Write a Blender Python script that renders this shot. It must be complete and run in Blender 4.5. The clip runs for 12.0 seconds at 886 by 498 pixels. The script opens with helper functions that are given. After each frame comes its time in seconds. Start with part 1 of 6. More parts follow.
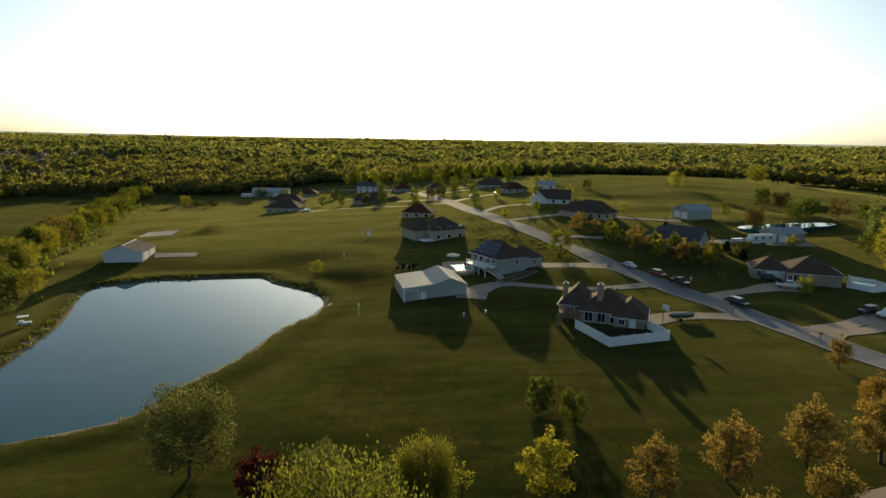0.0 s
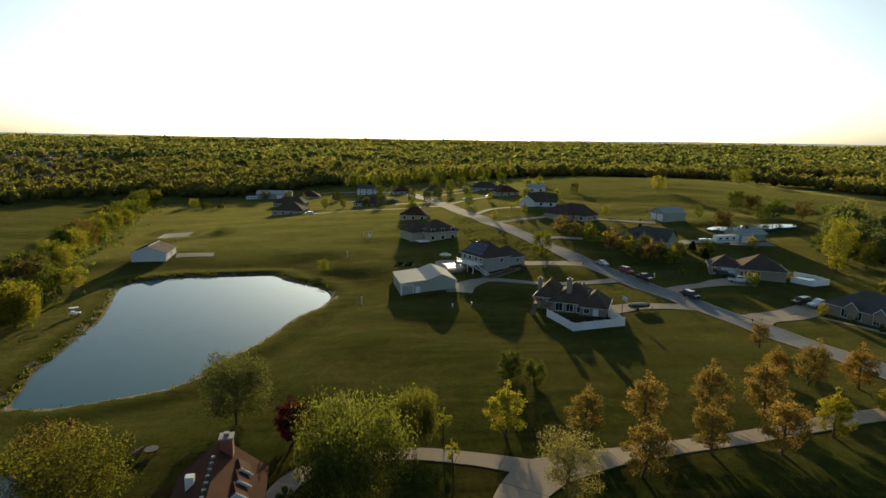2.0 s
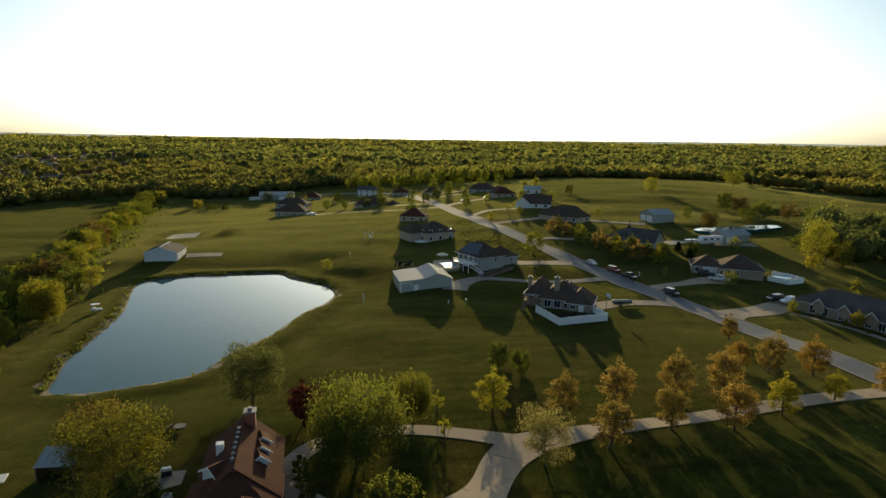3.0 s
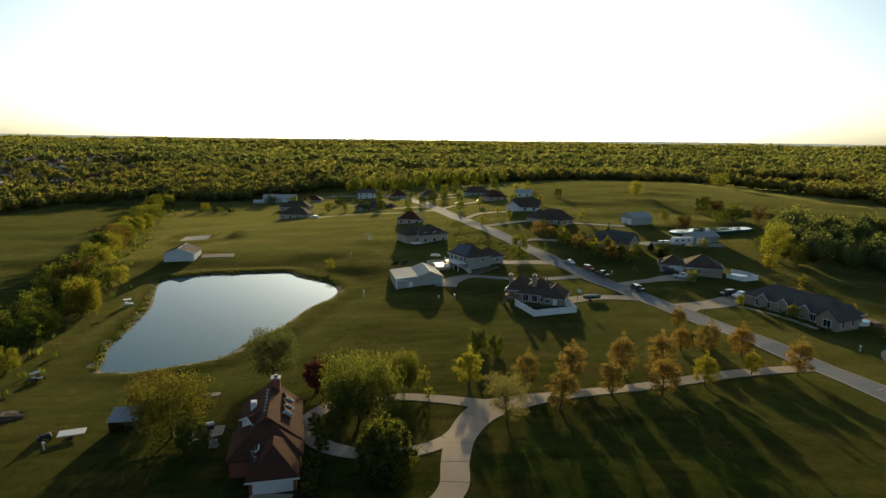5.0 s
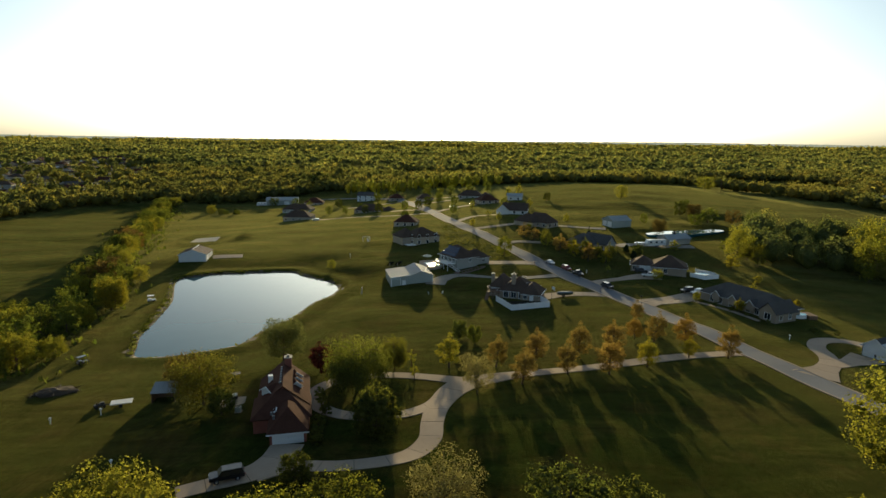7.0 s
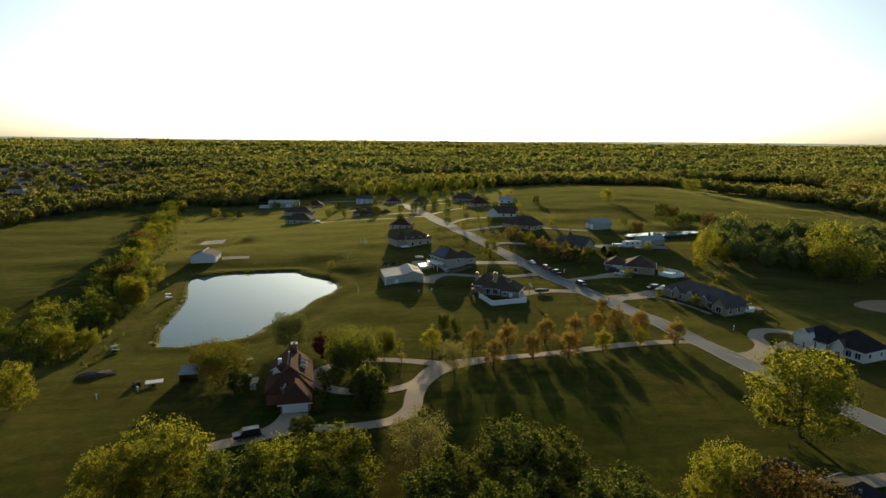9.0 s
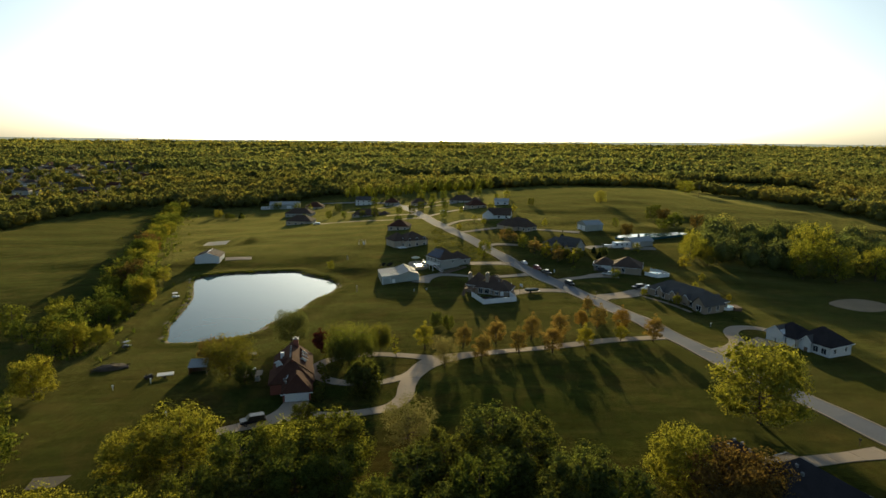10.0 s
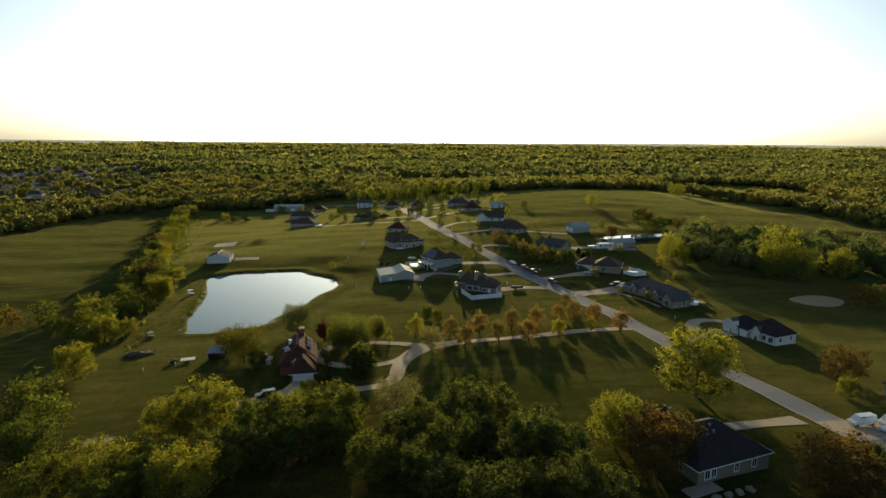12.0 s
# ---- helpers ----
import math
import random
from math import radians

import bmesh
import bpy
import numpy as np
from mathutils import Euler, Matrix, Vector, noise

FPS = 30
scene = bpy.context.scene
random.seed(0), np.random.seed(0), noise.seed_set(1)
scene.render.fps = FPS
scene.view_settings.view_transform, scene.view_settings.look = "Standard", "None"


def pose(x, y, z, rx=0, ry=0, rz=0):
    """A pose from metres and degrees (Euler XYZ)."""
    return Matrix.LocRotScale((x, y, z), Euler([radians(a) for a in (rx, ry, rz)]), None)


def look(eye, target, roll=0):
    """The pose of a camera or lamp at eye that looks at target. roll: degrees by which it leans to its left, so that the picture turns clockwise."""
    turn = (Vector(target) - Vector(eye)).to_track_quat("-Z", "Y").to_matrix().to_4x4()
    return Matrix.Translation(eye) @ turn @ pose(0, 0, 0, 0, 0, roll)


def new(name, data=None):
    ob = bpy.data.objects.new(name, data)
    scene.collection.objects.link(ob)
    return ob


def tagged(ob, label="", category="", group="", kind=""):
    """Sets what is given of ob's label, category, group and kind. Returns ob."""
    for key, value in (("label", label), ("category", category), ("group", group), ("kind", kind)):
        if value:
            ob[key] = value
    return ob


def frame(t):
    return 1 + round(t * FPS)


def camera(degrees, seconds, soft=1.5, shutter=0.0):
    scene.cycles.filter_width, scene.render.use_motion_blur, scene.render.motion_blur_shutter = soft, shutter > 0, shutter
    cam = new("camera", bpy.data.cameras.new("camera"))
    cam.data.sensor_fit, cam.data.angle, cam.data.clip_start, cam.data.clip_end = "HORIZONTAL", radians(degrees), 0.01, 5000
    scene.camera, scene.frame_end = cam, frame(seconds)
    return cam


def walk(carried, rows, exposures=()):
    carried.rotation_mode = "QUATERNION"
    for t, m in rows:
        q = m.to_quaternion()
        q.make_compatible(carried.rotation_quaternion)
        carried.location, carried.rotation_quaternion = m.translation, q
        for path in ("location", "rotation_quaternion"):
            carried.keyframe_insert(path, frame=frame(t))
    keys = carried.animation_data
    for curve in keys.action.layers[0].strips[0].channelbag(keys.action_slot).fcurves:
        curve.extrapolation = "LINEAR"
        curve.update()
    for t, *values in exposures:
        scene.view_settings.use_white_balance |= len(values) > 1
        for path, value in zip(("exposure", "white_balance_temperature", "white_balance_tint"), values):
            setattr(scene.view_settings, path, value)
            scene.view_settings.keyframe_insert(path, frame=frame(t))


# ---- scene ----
cam = camera(73.3, 12.0)
PATH = [
    (0, (9.129, -0.022, 35.134), (9.154, 1.945, 34.774), 0.9),
    (0.5, (9.586, -4.774, 35.797), (9.61, -2.806, 35.439), 0.9),
    (1, (9.971, -9.514, 36.833), (9.997, -7.546, 36.474), 0.9),
    (1.5, (10.311, -14.406, 37.851), (10.338, -12.438, 37.491), 0.9),
    (2, (10.605, -19.162, 38.772), (10.634, -17.196, 38.411), 0.8),
    (2.5, (10.876, -24.083, 39.685), (10.905, -22.116, 39.324), 0.8),
    (3, (11.343, -28.951, 40.745), (11.372, -26.984, 40.383), 0.8),
    (5, (13.551, -48.33, 44.667), (13.581, -46.363, 44.305), 0.7),
    (5.5, (14.317, -53.378, 45.785), (14.346, -51.411, 45.423), 0.7),
    (6, (15.024, -58.256, 46.825), (15.054, -56.289, 46.463), 0.7),
    (6.5, (15.777, -63.169, 47.882), (15.807, -61.202, 47.52), 0.7),
    (7, (16.626, -68.056, 48.899), (16.656, -66.09, 48.537), 0.7),
    (9, (20.43, -88.065, 53.348), (20.459, -86.098, 52.985), 0.5),
    (9.5, (21.443, -92.965, 54.486), (21.472, -90.998, 54.124), 0.5),
    (10, (22.439, -97.629, 55.469), (22.467, -95.663, 55.107), 0.5),
    (10.5, (23.56, -102.512, 56.604), (23.586, -100.545, 56.243), 0.4),
    (11, (24.41, -107.204, 57.46), (24.435, -105.237, 57.099), 0.5),
    (11.5, (25.425, -112.203, 58.233), (25.447, -110.236, 57.874), 0.4),
    (12, (26.212, -117.161, 58.86), (26.231, -115.194, 58.502), 0.4),
]
walk(cam, [(t, look(e, a, r)) for t, e, a, r in PATH], exposures=[(0, 0.42, 6000, -4.0), (12, 0.42, 6000, -4.0)])

# ---- light ----
SUN_UP = 8.0
world = bpy.data.worlds.new("sky")
scene.world = world
world.use_nodes = True
wt = world.node_tree
sky = wt.nodes.new("ShaderNodeTexSky")
sky.sky_type = "NISHITA"
sky.sun_disc = False
sky.sun_elevation = radians(SUN_UP)
sky.sun_rotation = radians(0.0)
sky.altitude = 300
sky.air_density = 0.7
sky.dust_density = 2.5
sky.ozone_density = 1.6
wt.nodes["Background"].inputs["Strength"].default_value = 0.125
muted = wt.nodes.new("ShaderNodeHueSaturation")
muted.inputs["Saturation"].default_value = 0.75
wt.links.new(sky.outputs[0], muted.inputs["Color"])
wt.links.new(muted.outputs[0], wt.nodes["Background"].inputs["Color"])
sun = new("sun", bpy.data.lights.new("sun", "SUN"))
sun.data.energy = 4.7
sun.data.angle = radians(0.6)
sun.data.color = (1.0, 0.70, 0.36)
sun.matrix_world = look((0, 400 * math.cos(radians(SUN_UP)), 400 * math.sin(radians(SUN_UP))), (0, 0, 0))

# ---- the lie of the land ----
ROLLS = [[-1.4, 0.9, 1.3, 1.3, 0.7], [-3.1, 3.0, 3.2, 0.4, -0.5], [-3.6, -3.1, -2.0, -1.4, -2.6], [-1.1, 2.4, 3.3, 2.8, -2.0], [-5.1, -3.3, 3.0, 5.9, 0.0], [-5.9, -2.7, 2.3, 4.5, 2.3]]
WATER = -2.7
POND = [(-54, 67), (-56.5, 73), (-59.8, 81.5), (-60.8, 88), (-62, 95.5), (-64.6, 109), (-66.6, 117), (-70.5, 127), (-74.8, 138), (-76.3, 145), (-73.5, 149), (-66, 153.5), (-53, 156), (-40, 158.3),
        (-36.8, 157), (-33, 152), (-28.5, 148.5), (-23.5, 145), (-19, 140), (-16.4, 132.5), (-18.5, 122), (-21, 118), (-22.6, 111), (-24.8, 98.5), (-28, 91.5), (-30.5, 84.5), (-31.5, 78), (-34.5, 74), (-40, 70.8), (-47, 67.3)]


def smooth(a, b, v):
    s = np.clip((np.asarray(v, float) - a) / (b - a), 0, 1)
    return s * s * (3 - 2 * s)


def inside(poly, x, y):
    x, y = np.asarray(x, float), np.asarray(y, float)
    res = np.zeros(x.shape, bool)
    for (ax, ay), (bx, by) in zip(poly, poly[1:] + poly[:1]):
        if ay != by:
            res ^= ((ay > y) != (by > y)) & (x < (bx - ax) * (y - ay) / (by - ay) + ax)
    return res


def edge_distance(poly, x, y):
    best = np.full(np.shape(x), 1e9)
    for (ax, ay), (bx, by) in zip(poly, poly[1:] + poly[:1]):
        dx, dy = bx - ax, by - ay
        s = np.clip(((x - ax) * dx + (y - ay) * dy) / (dx * dx + dy * dy), 0, 1)
        best = np.minimum(best, np.hypot(x - ax - s * dx, y - ay - s * dy))
    return best


def rounded(poly, steps=4):
    """A smooth closed line through the corners."""
    out = []
    n = len(poly)
    for i in range(n):
        p0, p1, p2, p3 = (np.array(poly[(i + k) % n], float) for k in (-1, 0, 1, 2))
        for k in range(steps):
            s = k / steps
            out.append(tuple(0.5 * (2 * p1 + (p2 - p0) * s + (2 * p0 - 5 * p1 + 4 * p2 - p3) * s * s + (3 * p1 - p0 - 3 * p2 + p3) * s ** 3)))
    return out


POND = rounded(POND, 2)


def land(x, y):
    """Height of the ground in metres."""
    x, y = np.asarray(x, float), np.asarray(y, float)
    h = np.zeros(np.broadcast(x, y).shape)
    for row, cy in zip(ROLLS, (-120, 0, 110, 220, 340, 480)):
        for w, cx in zip(row, (-170, -60, 50, 160, 270)):
            h = h + w * np.exp(-((x - cx) ** 2 + (y - cy) ** 2) / 18050.0)
    h = h + 13 * smooth(900, 4200, np.hypot(x, y))
    # low swells of the lawns and meadows
    h = h + 0.20 * np.sin(x * 0.11 + y * 0.06) * np.sin(y * 0.17 + 1.0) + 0.11 * np.sin(y * 0.29 + x * 0.05) + 0.25 * np.sin(x * 0.043 - y * 0.03)
    # broad waves of the open meadows
    open_land = np.maximum(smooth(170, 250, y) * smooth(40, 90, np.abs(x - 10)), smooth(-100, -125, x))
    h = h + open_land * smooth(600, 480, y) * (0.5 * np.sin(y * 0.105 + x * 0.03 + 0.7) * np.sin(x * 0.021 + 1.1) + 0.28 * np.sin(y * 0.17 - x * 0.045))
    # soft folds out in the woods
    h = h + smooth(520, 900, y) * (5 * np.sin(x * 0.0062 + 0.8) * np.sin(y * 0.0049 + 0.4) + 3.5 * np.sin(x * 0.0023 - y * 0.0105))
    h = h + 1.3 * np.exp(-((np.hypot(x + 98, (y - 237) * 0.8) - 15) / 4.0) ** 2)
    h = h + 2.7 * np.exp(-((x + 86) ** 2 + (y - 182) ** 2) / 800.0)
    near = (x > -130) & (x < 30) & (y > 20) & (y < 210)
    if np.any(near):
        d = edge_distance(POND, x, y)
        d = np.where(inside(POND, x, y), d, -d)
        bank = WATER - np.where(d > 0, np.minimum(d * 0.3, 1.5), d * (0.28 * smooth(9, 0, -d) + 0.05))
        h = np.where(near, h + (bank - h) * smooth(-28, -2, d), h)
    return h


def at(x, y, up=0.0):
    return float(land(x, y)) + up


# ---- materials ----
def nodes_of(name):
    m = bpy.data.materials.new(name)
    m.use_nodes = True
    t = m.node_tree
    return m, t, t.nodes["Principled BSDF"], t.nodes["Material Output"]


def ramp(t, fac, stops):
    r = t.nodes.new("ShaderNodeValToRGB")
    els = r.color_ramp.elements
    while len(els) < len(stops):
        els.new(0.5)
    for e, (p, c) in zip(els, stops):
        e.position, e.color = p, (*c, 1)
    t.links.new(fac, r.inputs[0])
    return r.outputs[0]


def noise_of(t, coord, scale, detail=4.0, rough=0.6, stretch=None):
    n = t.nodes.new("ShaderNodeTexNoise")
    n.inputs["Scale"].default_value, n.inputs["Detail"].default_value, n.inputs["Roughness"].default_value = scale, detail, rough
    if stretch:
        mp = t.nodes.new("ShaderNodeMapping")
        mp.inputs["Scale"].default_value = stretch
        t.links.new(coord, mp.inputs["Vector"])
        coord = mp.outputs[0]
    t.links.new(coord, n.inputs["Vector"])
    return n.outputs[0]


def blend(t, fac, a, b, kind="MIX"):
    m = t.nodes.new("ShaderNodeMix")
    m.data_type, m.blend_type = "RGBA", kind
    for sock, v in ((m.inputs[0], fac), (m.inputs[6], a), (m.inputs[7], b)):
        if isinstance(v, (int, float)):
            sock.default_value = v
        elif isinstance(v, tuple):
            sock.default_value = (*v, 1)
        else:
            t.links.new(v, sock)
    return m.outputs[2]


def shade(c, k):
    return tuple(min(1.0, v * k) for v in c)


def surface(name, colour, rough=0.7, metal=0.0, vary=0.25, big=0.35, fine=9.0, bump=0.15, courses=None, per_object=0.0, spec=0.4):
    """A plain solid surface with stains at two sizes; courses: (axis, spacing in m) of horizontal joints or ribs."""
    m, t, b, out = nodes_of(name)
    co = t.nodes.new("ShaderNodeTexCoord").outputs["Object"]
    a = noise_of(t, co, big, 5)
    f = noise_of(t, co, fine, 3)
    c = ramp(t, a, [(0.3, shade(colour, 1 - vary)), (0.7, shade(colour, 1 + vary))])
    c = blend(t, 0.5, c, ramp(t, f, [(0.25, shade(colour, 1 - vary)), (0.75, shade(colour, 1 + vary * 0.8))]))
    height = f
    if courses:
        axis, step = courses
        w = t.nodes.new("ShaderNodeTexWave")
        w.wave_type, w.bands_direction, w.wave_profile = "BANDS", axis, "SAW"
        w.inputs["Scale"].default_value = 1 / step / 3.1831
        w.inputs["Distortion"].default_value = 0.0
        t.links.new(co, w.inputs["Vector"])
        c = blend(t, 0.55, c, ramp(t, w.outputs[1], [(0.0, (0.55, 0.55, 0.55)), (0.18, (1, 1, 1))]), "MULTIPLY")
        height = w.outputs[1]
    if per_object:
        info = t.nodes.new("ShaderNodeObjectInfo")
        c = blend(t, 1.0, c, ramp(t, info.outputs["Random"], [(0, (1 - per_object,) * 3), (1, (1, 1, 1))]), "MULTIPLY")
    t.links.new(c, b.inputs["Base Color"])
    b.inputs["Roughness"].default_value, b.inputs["Metallic"].default_value = rough, metal
    b.inputs["Specular IOR Level"].default_value = spec
    if bump:
        bp = t.nodes.new("ShaderNodeBump")
        bp.inputs["Strength"].default_value, bp.inputs["Distance"].default_value = bump, 0.03
        t.links.new(height, bp.inputs["Height"])
        t.links.new(bp.outputs[0], b.inputs["Normal"])
    return m


def leaf(name, dark, light, through_light=0.5, glow=None, patches=0.0, trees=0.0):
    """Leaves: matt, letting the low sun through; every leaf and every tree a little different."""
    m, t, b, out = nodes_of(name)
    t.nodes.remove(b)
    geo = t.nodes.new("ShaderNodeNewGeometry")
    info = t.nodes.new("ShaderNodeObjectInfo")
    c = ramp(t, geo.outputs["Random Per Island"], [(0, dark), (0.55, tuple((p + q) / 2 for p, q in zip(dark, light))), (1, light)])
    tone = ramp(t, info.outputs["Random"], [(0, (0.78, 0.82, 0.8)), (0.5, (1, 1, 1)), (1, (1.0, 0.9, 0.75))])
    c = blend(t, 1.0, c, tone, "MULTIPLY")
    if patches:
        pn = noise_of(t, geo.outputs["Position"], patches, 3, 0.7)
        c = blend(t, 1.0, c, ramp(t, pn, [(0.32, (0.55, 0.65, 0.65)), (0.5, (1, 1, 1)), (0.68, (1.45, 1.3, 1.1))]), "MULTIPLY")
    if trees:
        flat = t.nodes.new("ShaderNodeMapping")
        flat.inputs["Scale"].default_value = (1 / trees, 1 / trees, 0.0)
        t.links.new(geo.outputs["Position"], flat.inputs["Vector"])
        cell = t.nodes.new("ShaderNodeTexVoronoi")
        cell.voronoi_dimensions = "2D"
        cell.inputs["Scale"].default_value = 1.0
        t.links.new(flat.outputs[0], cell.inputs["Vector"])
        pick = t.nodes.new("ShaderNodeSeparateColor")
        t.links.new(cell.outputs["Color"], pick.inputs[0])
        c = blend(t, 1.0, c, ramp(t, pick.outputs[0], [(0.0, (0.72, 0.82, 0.78)), (0.3, (0.88, 0.96, 0.92)), (0.6, (1.0, 1.05, 1.0)), (0.85, (1.25, 1.25, 1.0)), (1.0, (1.2, 1.1, 0.9))]), "MULTIPLY")
    d = t.nodes.new("ShaderNodeBsdfDiffuse")
    tr = t.nodes.new("ShaderNodeBsdfTranslucent")
    mx = t.nodes.new("ShaderNodeMixShader")
    mx.inputs[0].default_value = through_light
    t.links.new(c, d.inputs[0])
    t.links.new(blend(t, 1.0, c, glow or (1.8, 1.65, 0.6), "MULTIPLY"), tr.inputs[0])
    t.links.new(d.outputs[0], mx.inputs[1])
    t.links.new(tr.outputs[0], mx.inputs[2])
    t.links.new(mx.outputs[0], out.inputs[0])
    return m


def grass(name, tones, dry, stripe=0.0, turn=0.0, sheen=0.22):
    m, t, b, out = nodes_of(name)
    pos = t.nodes.new("ShaderNodeNewGeometry").outputs["Position"]
    far = noise_of(t, pos, 0.012, 4)
    mid = noise_of(t, pos, 0.09, 6, 0.65)
    fine = noise_of(t, pos, 1.6, 5, 0.7, (1, 0.35, 1))
    c = ramp(t, far, [(0.35, tones[0]), (0.5, tones[1]), (0.66, tones[2])])
    c = blend(t, ramp(t, mid, [(0.46, (0, 0, 0)), (0.68, (0.85, 0.85, 0.85))]), c, dry)
    c = blend(t, 0.75, c, ramp(t, fine, [(0.3, (0.45, 0.45, 0.45)), (0.7, (1.35, 1.35, 1.3))]), "MULTIPLY")
    streak = noise_of(t, pos, 0.55, 4, 0.65, (0.10, 1, 1))
    c = blend(t, 0.8, c, ramp(t, streak, [(0.32, (0.55, 0.58, 0.55)), (0.5, (1, 1, 1)), (0.7, (1.45, 1.35, 1.2))]), "MULTIPLY")
    blot = noise_of(t, pos, 0.22, 5, 0.7)
    c = blend(t, 0.7, c, ramp(t, blot, [(0.35, (0.6, 0.66, 0.6)), (0.62, (1.25, 1.2, 1.1))]), "MULTIPLY")
    # mown lanes, with bright and shadowed bands of low sun painted in
    sun_swath = noise_of(t, pos, 0.045, 4, 0.6, (0.28, 1, 1))
    c = blend(t, 0.5 + stripe, c, ramp(t, sun_swath, [(0.34, (0.62, 0.70, 0.66)), (0.5, (1, 1, 1)), (0.64, (1.5, 1.35, 1.1))]), "MULTIPLY")
    if stripe:
        mp = t.nodes.new("ShaderNodeMapping")
        mp.inputs["Rotation"].default_value = (0, 0, radians(turn))
        t.links.new(pos, mp.inputs["Vector"])
        w = t.nodes.new("ShaderNodeTexWave")
        w.inputs["Scale"].default_value, w.inputs["Distortion"].default_value = 0.05, 9.0
        w.inputs["Detail"].default_value, w.inputs["Detail Scale"].default_value = 3, 0.4
        t.links.new(mp.outputs[0], w.inputs["Vector"])
        c = blend(t, stripe, c, ramp(t, w.outputs[1], [(0.2, (0.6, 0.62, 0.6)), (0.8, (1.25, 1.2, 1.1))]), "MULTIPLY")
    t.links.new(c, b.inputs["Base Color"])
    b.inputs["Roughness"].default_value, b.inputs["Specular IOR Level"].default_value = 1.0, 0.0
    b.inputs["Sheen Weight"].default_value, b.inputs["Sheen Roughness"].default_value = sheen, 0.28
    b.inputs["Sheen Tint"].default_value = (0.56, 0.55, 0.18, 1)
    bp = t.nodes.new("ShaderNodeBump")
    bp.inputs["Strength"].default_value, bp.inputs["Distance"].default_value = 0.8, 0.22
    t.links.new(blend(t, 0.5, fine, noise_of(t, pos, 5.0, 3, 0.7)), bp.inputs["Height"])
    t.links.new(bp.outputs[0], b.inputs["Normal"])
    return m


LAWN = grass("lawn", [(0.012, 0.023, 0.004), (0.021, 0.030, 0.006), (0.036, 0.037, 0.008)], (0.052, 0.038, 0.013), 0.26, 78, 0.27)
MEADOW = grass("meadow", [(0.013, 0.027, 0.007), (0.021, 0.035, 0.009), (0.036, 0.042, 0.011)], (0.046, 0.040, 0.013), 0.55, 70, 0.16)
SCRUB = grass("woodland_floor", [(0.030, 0.042, 0.012), (0.040, 0.050, 0.016), (0.050, 0.050, 0.020)], (0.060, 0.045, 0.022))
SHORE = surface("shore_mud", (0.045, 0.034, 0.020), 0.85, vary=0.4, fine=1.2)
SOIL = surface("bare_soil", (0.32, 0.24, 0.15), 1.0, spec=0.05, vary=0.2, big=0.08, fine=1.0)
CONCRETE = surface("concrete", (0.36, 0.295, 0.225), 0.95, spec=0.1, vary=0.16, big=0.15, fine=3.0, per_object=0.12)
JOINT = surface("joint_dirt", (0.12, 0.10, 0.07), 0.95)
ASPHALT = surface("chip_seal", (0.17, 0.178, 0.19), 0.95, vary=0.18, big=0.07, fine=2.0, spec=0.12)
GRAVEL = surface("gravel", (0.26, 0.23, 0.19), 0.95, vary=0.3, big=0.3, fine=2.5)
BARK = surface("bark", (0.085, 0.062, 0.042), 0.95, vary=0.35, fine=6)
SHINGLE = surface("dark_shingles", (0.092, 0.066, 0.051), 0.9, spec=0.05, vary=0.3, fine=5, courses=("Z", 0.14))
SHINGLE_COAL = surface("charcoal_shingles", (0.036, 0.032, 0.034), 0.9, spec=0.06, vary=0.3, fine=5, courses=("Z", 0.14))
# darker copy of the tan brick: shade under the trees put into its colour
TAN_SHADED = surface("shaded_tan_brick", (0.20, 0.165, 0.13), 0.9, vary=0.25, courses=("Z", 0.08))
SHINGLE_RED = surface("brown_shingles", (0.082, 0.040, 0.028), 0.9, spec=0.03, vary=0.3, fine=5, courses=("Z", 0.14))
SHINGLE_GREY = surface("grey_shingles", (0.098, 0.092, 0.086), 0.9, spec=0.05, vary=0.3, fine=5, courses=("Z", 0.14))
METAL_ROOF = surface("light_metal_roof", (0.34, 0.36, 0.36), 0.7, 0.1, vary=0.08, bump=0.05)
DARK_METAL = surface("brown_metal_roof", (0.10, 0.066, 0.052), 0.8, 0.0, vary=0.12, bump=0.05)
SIDING_BEIGE = surface("beige_siding", (0.40, 0.34, 0.26), 0.7, vary=0.1, courses=("Z", 0.2))
SIDING_GREY = surface("grey_siding", (0.34, 0.34, 0.31), 0.7, vary=0.1, courses=("Z", 0.2))
SIDING_WHITE = surface("white_siding", (0.62, 0.63, 0.62), 0.65, vary=0.06, courses=("Z", 0.2))
METAL_WALL = surface("pale_metal_wall", (0.36, 0.38, 0.34), 0.55, 0.1, vary=0.07, courses=("X", 0.3))
BRICK = surface("red_brick", (0.26, 0.09, 0.06), 0.9, vary=0.3, courses=("Z", 0.08))
TAN_BRICK = surface("tan_brick", (0.30, 0.245, 0.185), 0.9, vary=0.2, courses=("Z", 0.08))
WHITE = surface("white_paint", (0.78, 0.78, 0.76), 0.5, vary=0.05, bump=0.03)
VINYL = surface("white_vinyl", (0.80, 0.81, 0.82), 0.4, vary=0.03, bump=0.02, per_object=0.06)
WOOD = surface("weathered_wood", (0.16, 0.10, 0.06), 0.85, vary=0.3)
DARK = surface("dark_trim", (0.03, 0.03, 0.032), 0.6)
TYRE = surface("tyre_rubber", (0.02, 0.02, 0.02), 0.9)
CHROME = surface("bright_metal", (0.6, 0.6, 0.62), 0.25, 0.9, vary=0.05, bump=0)
CAP_METAL = surface("dull_cap_metal", (0.20, 0.20, 0.20), 0.6, 0.3, vary=0.1, bump=0)
YARD_SOIL = surface("dark_yard_soil", (0.032, 0.027, 0.020), 0.98, spec=0.03, vary=0.35, fine=2.0)
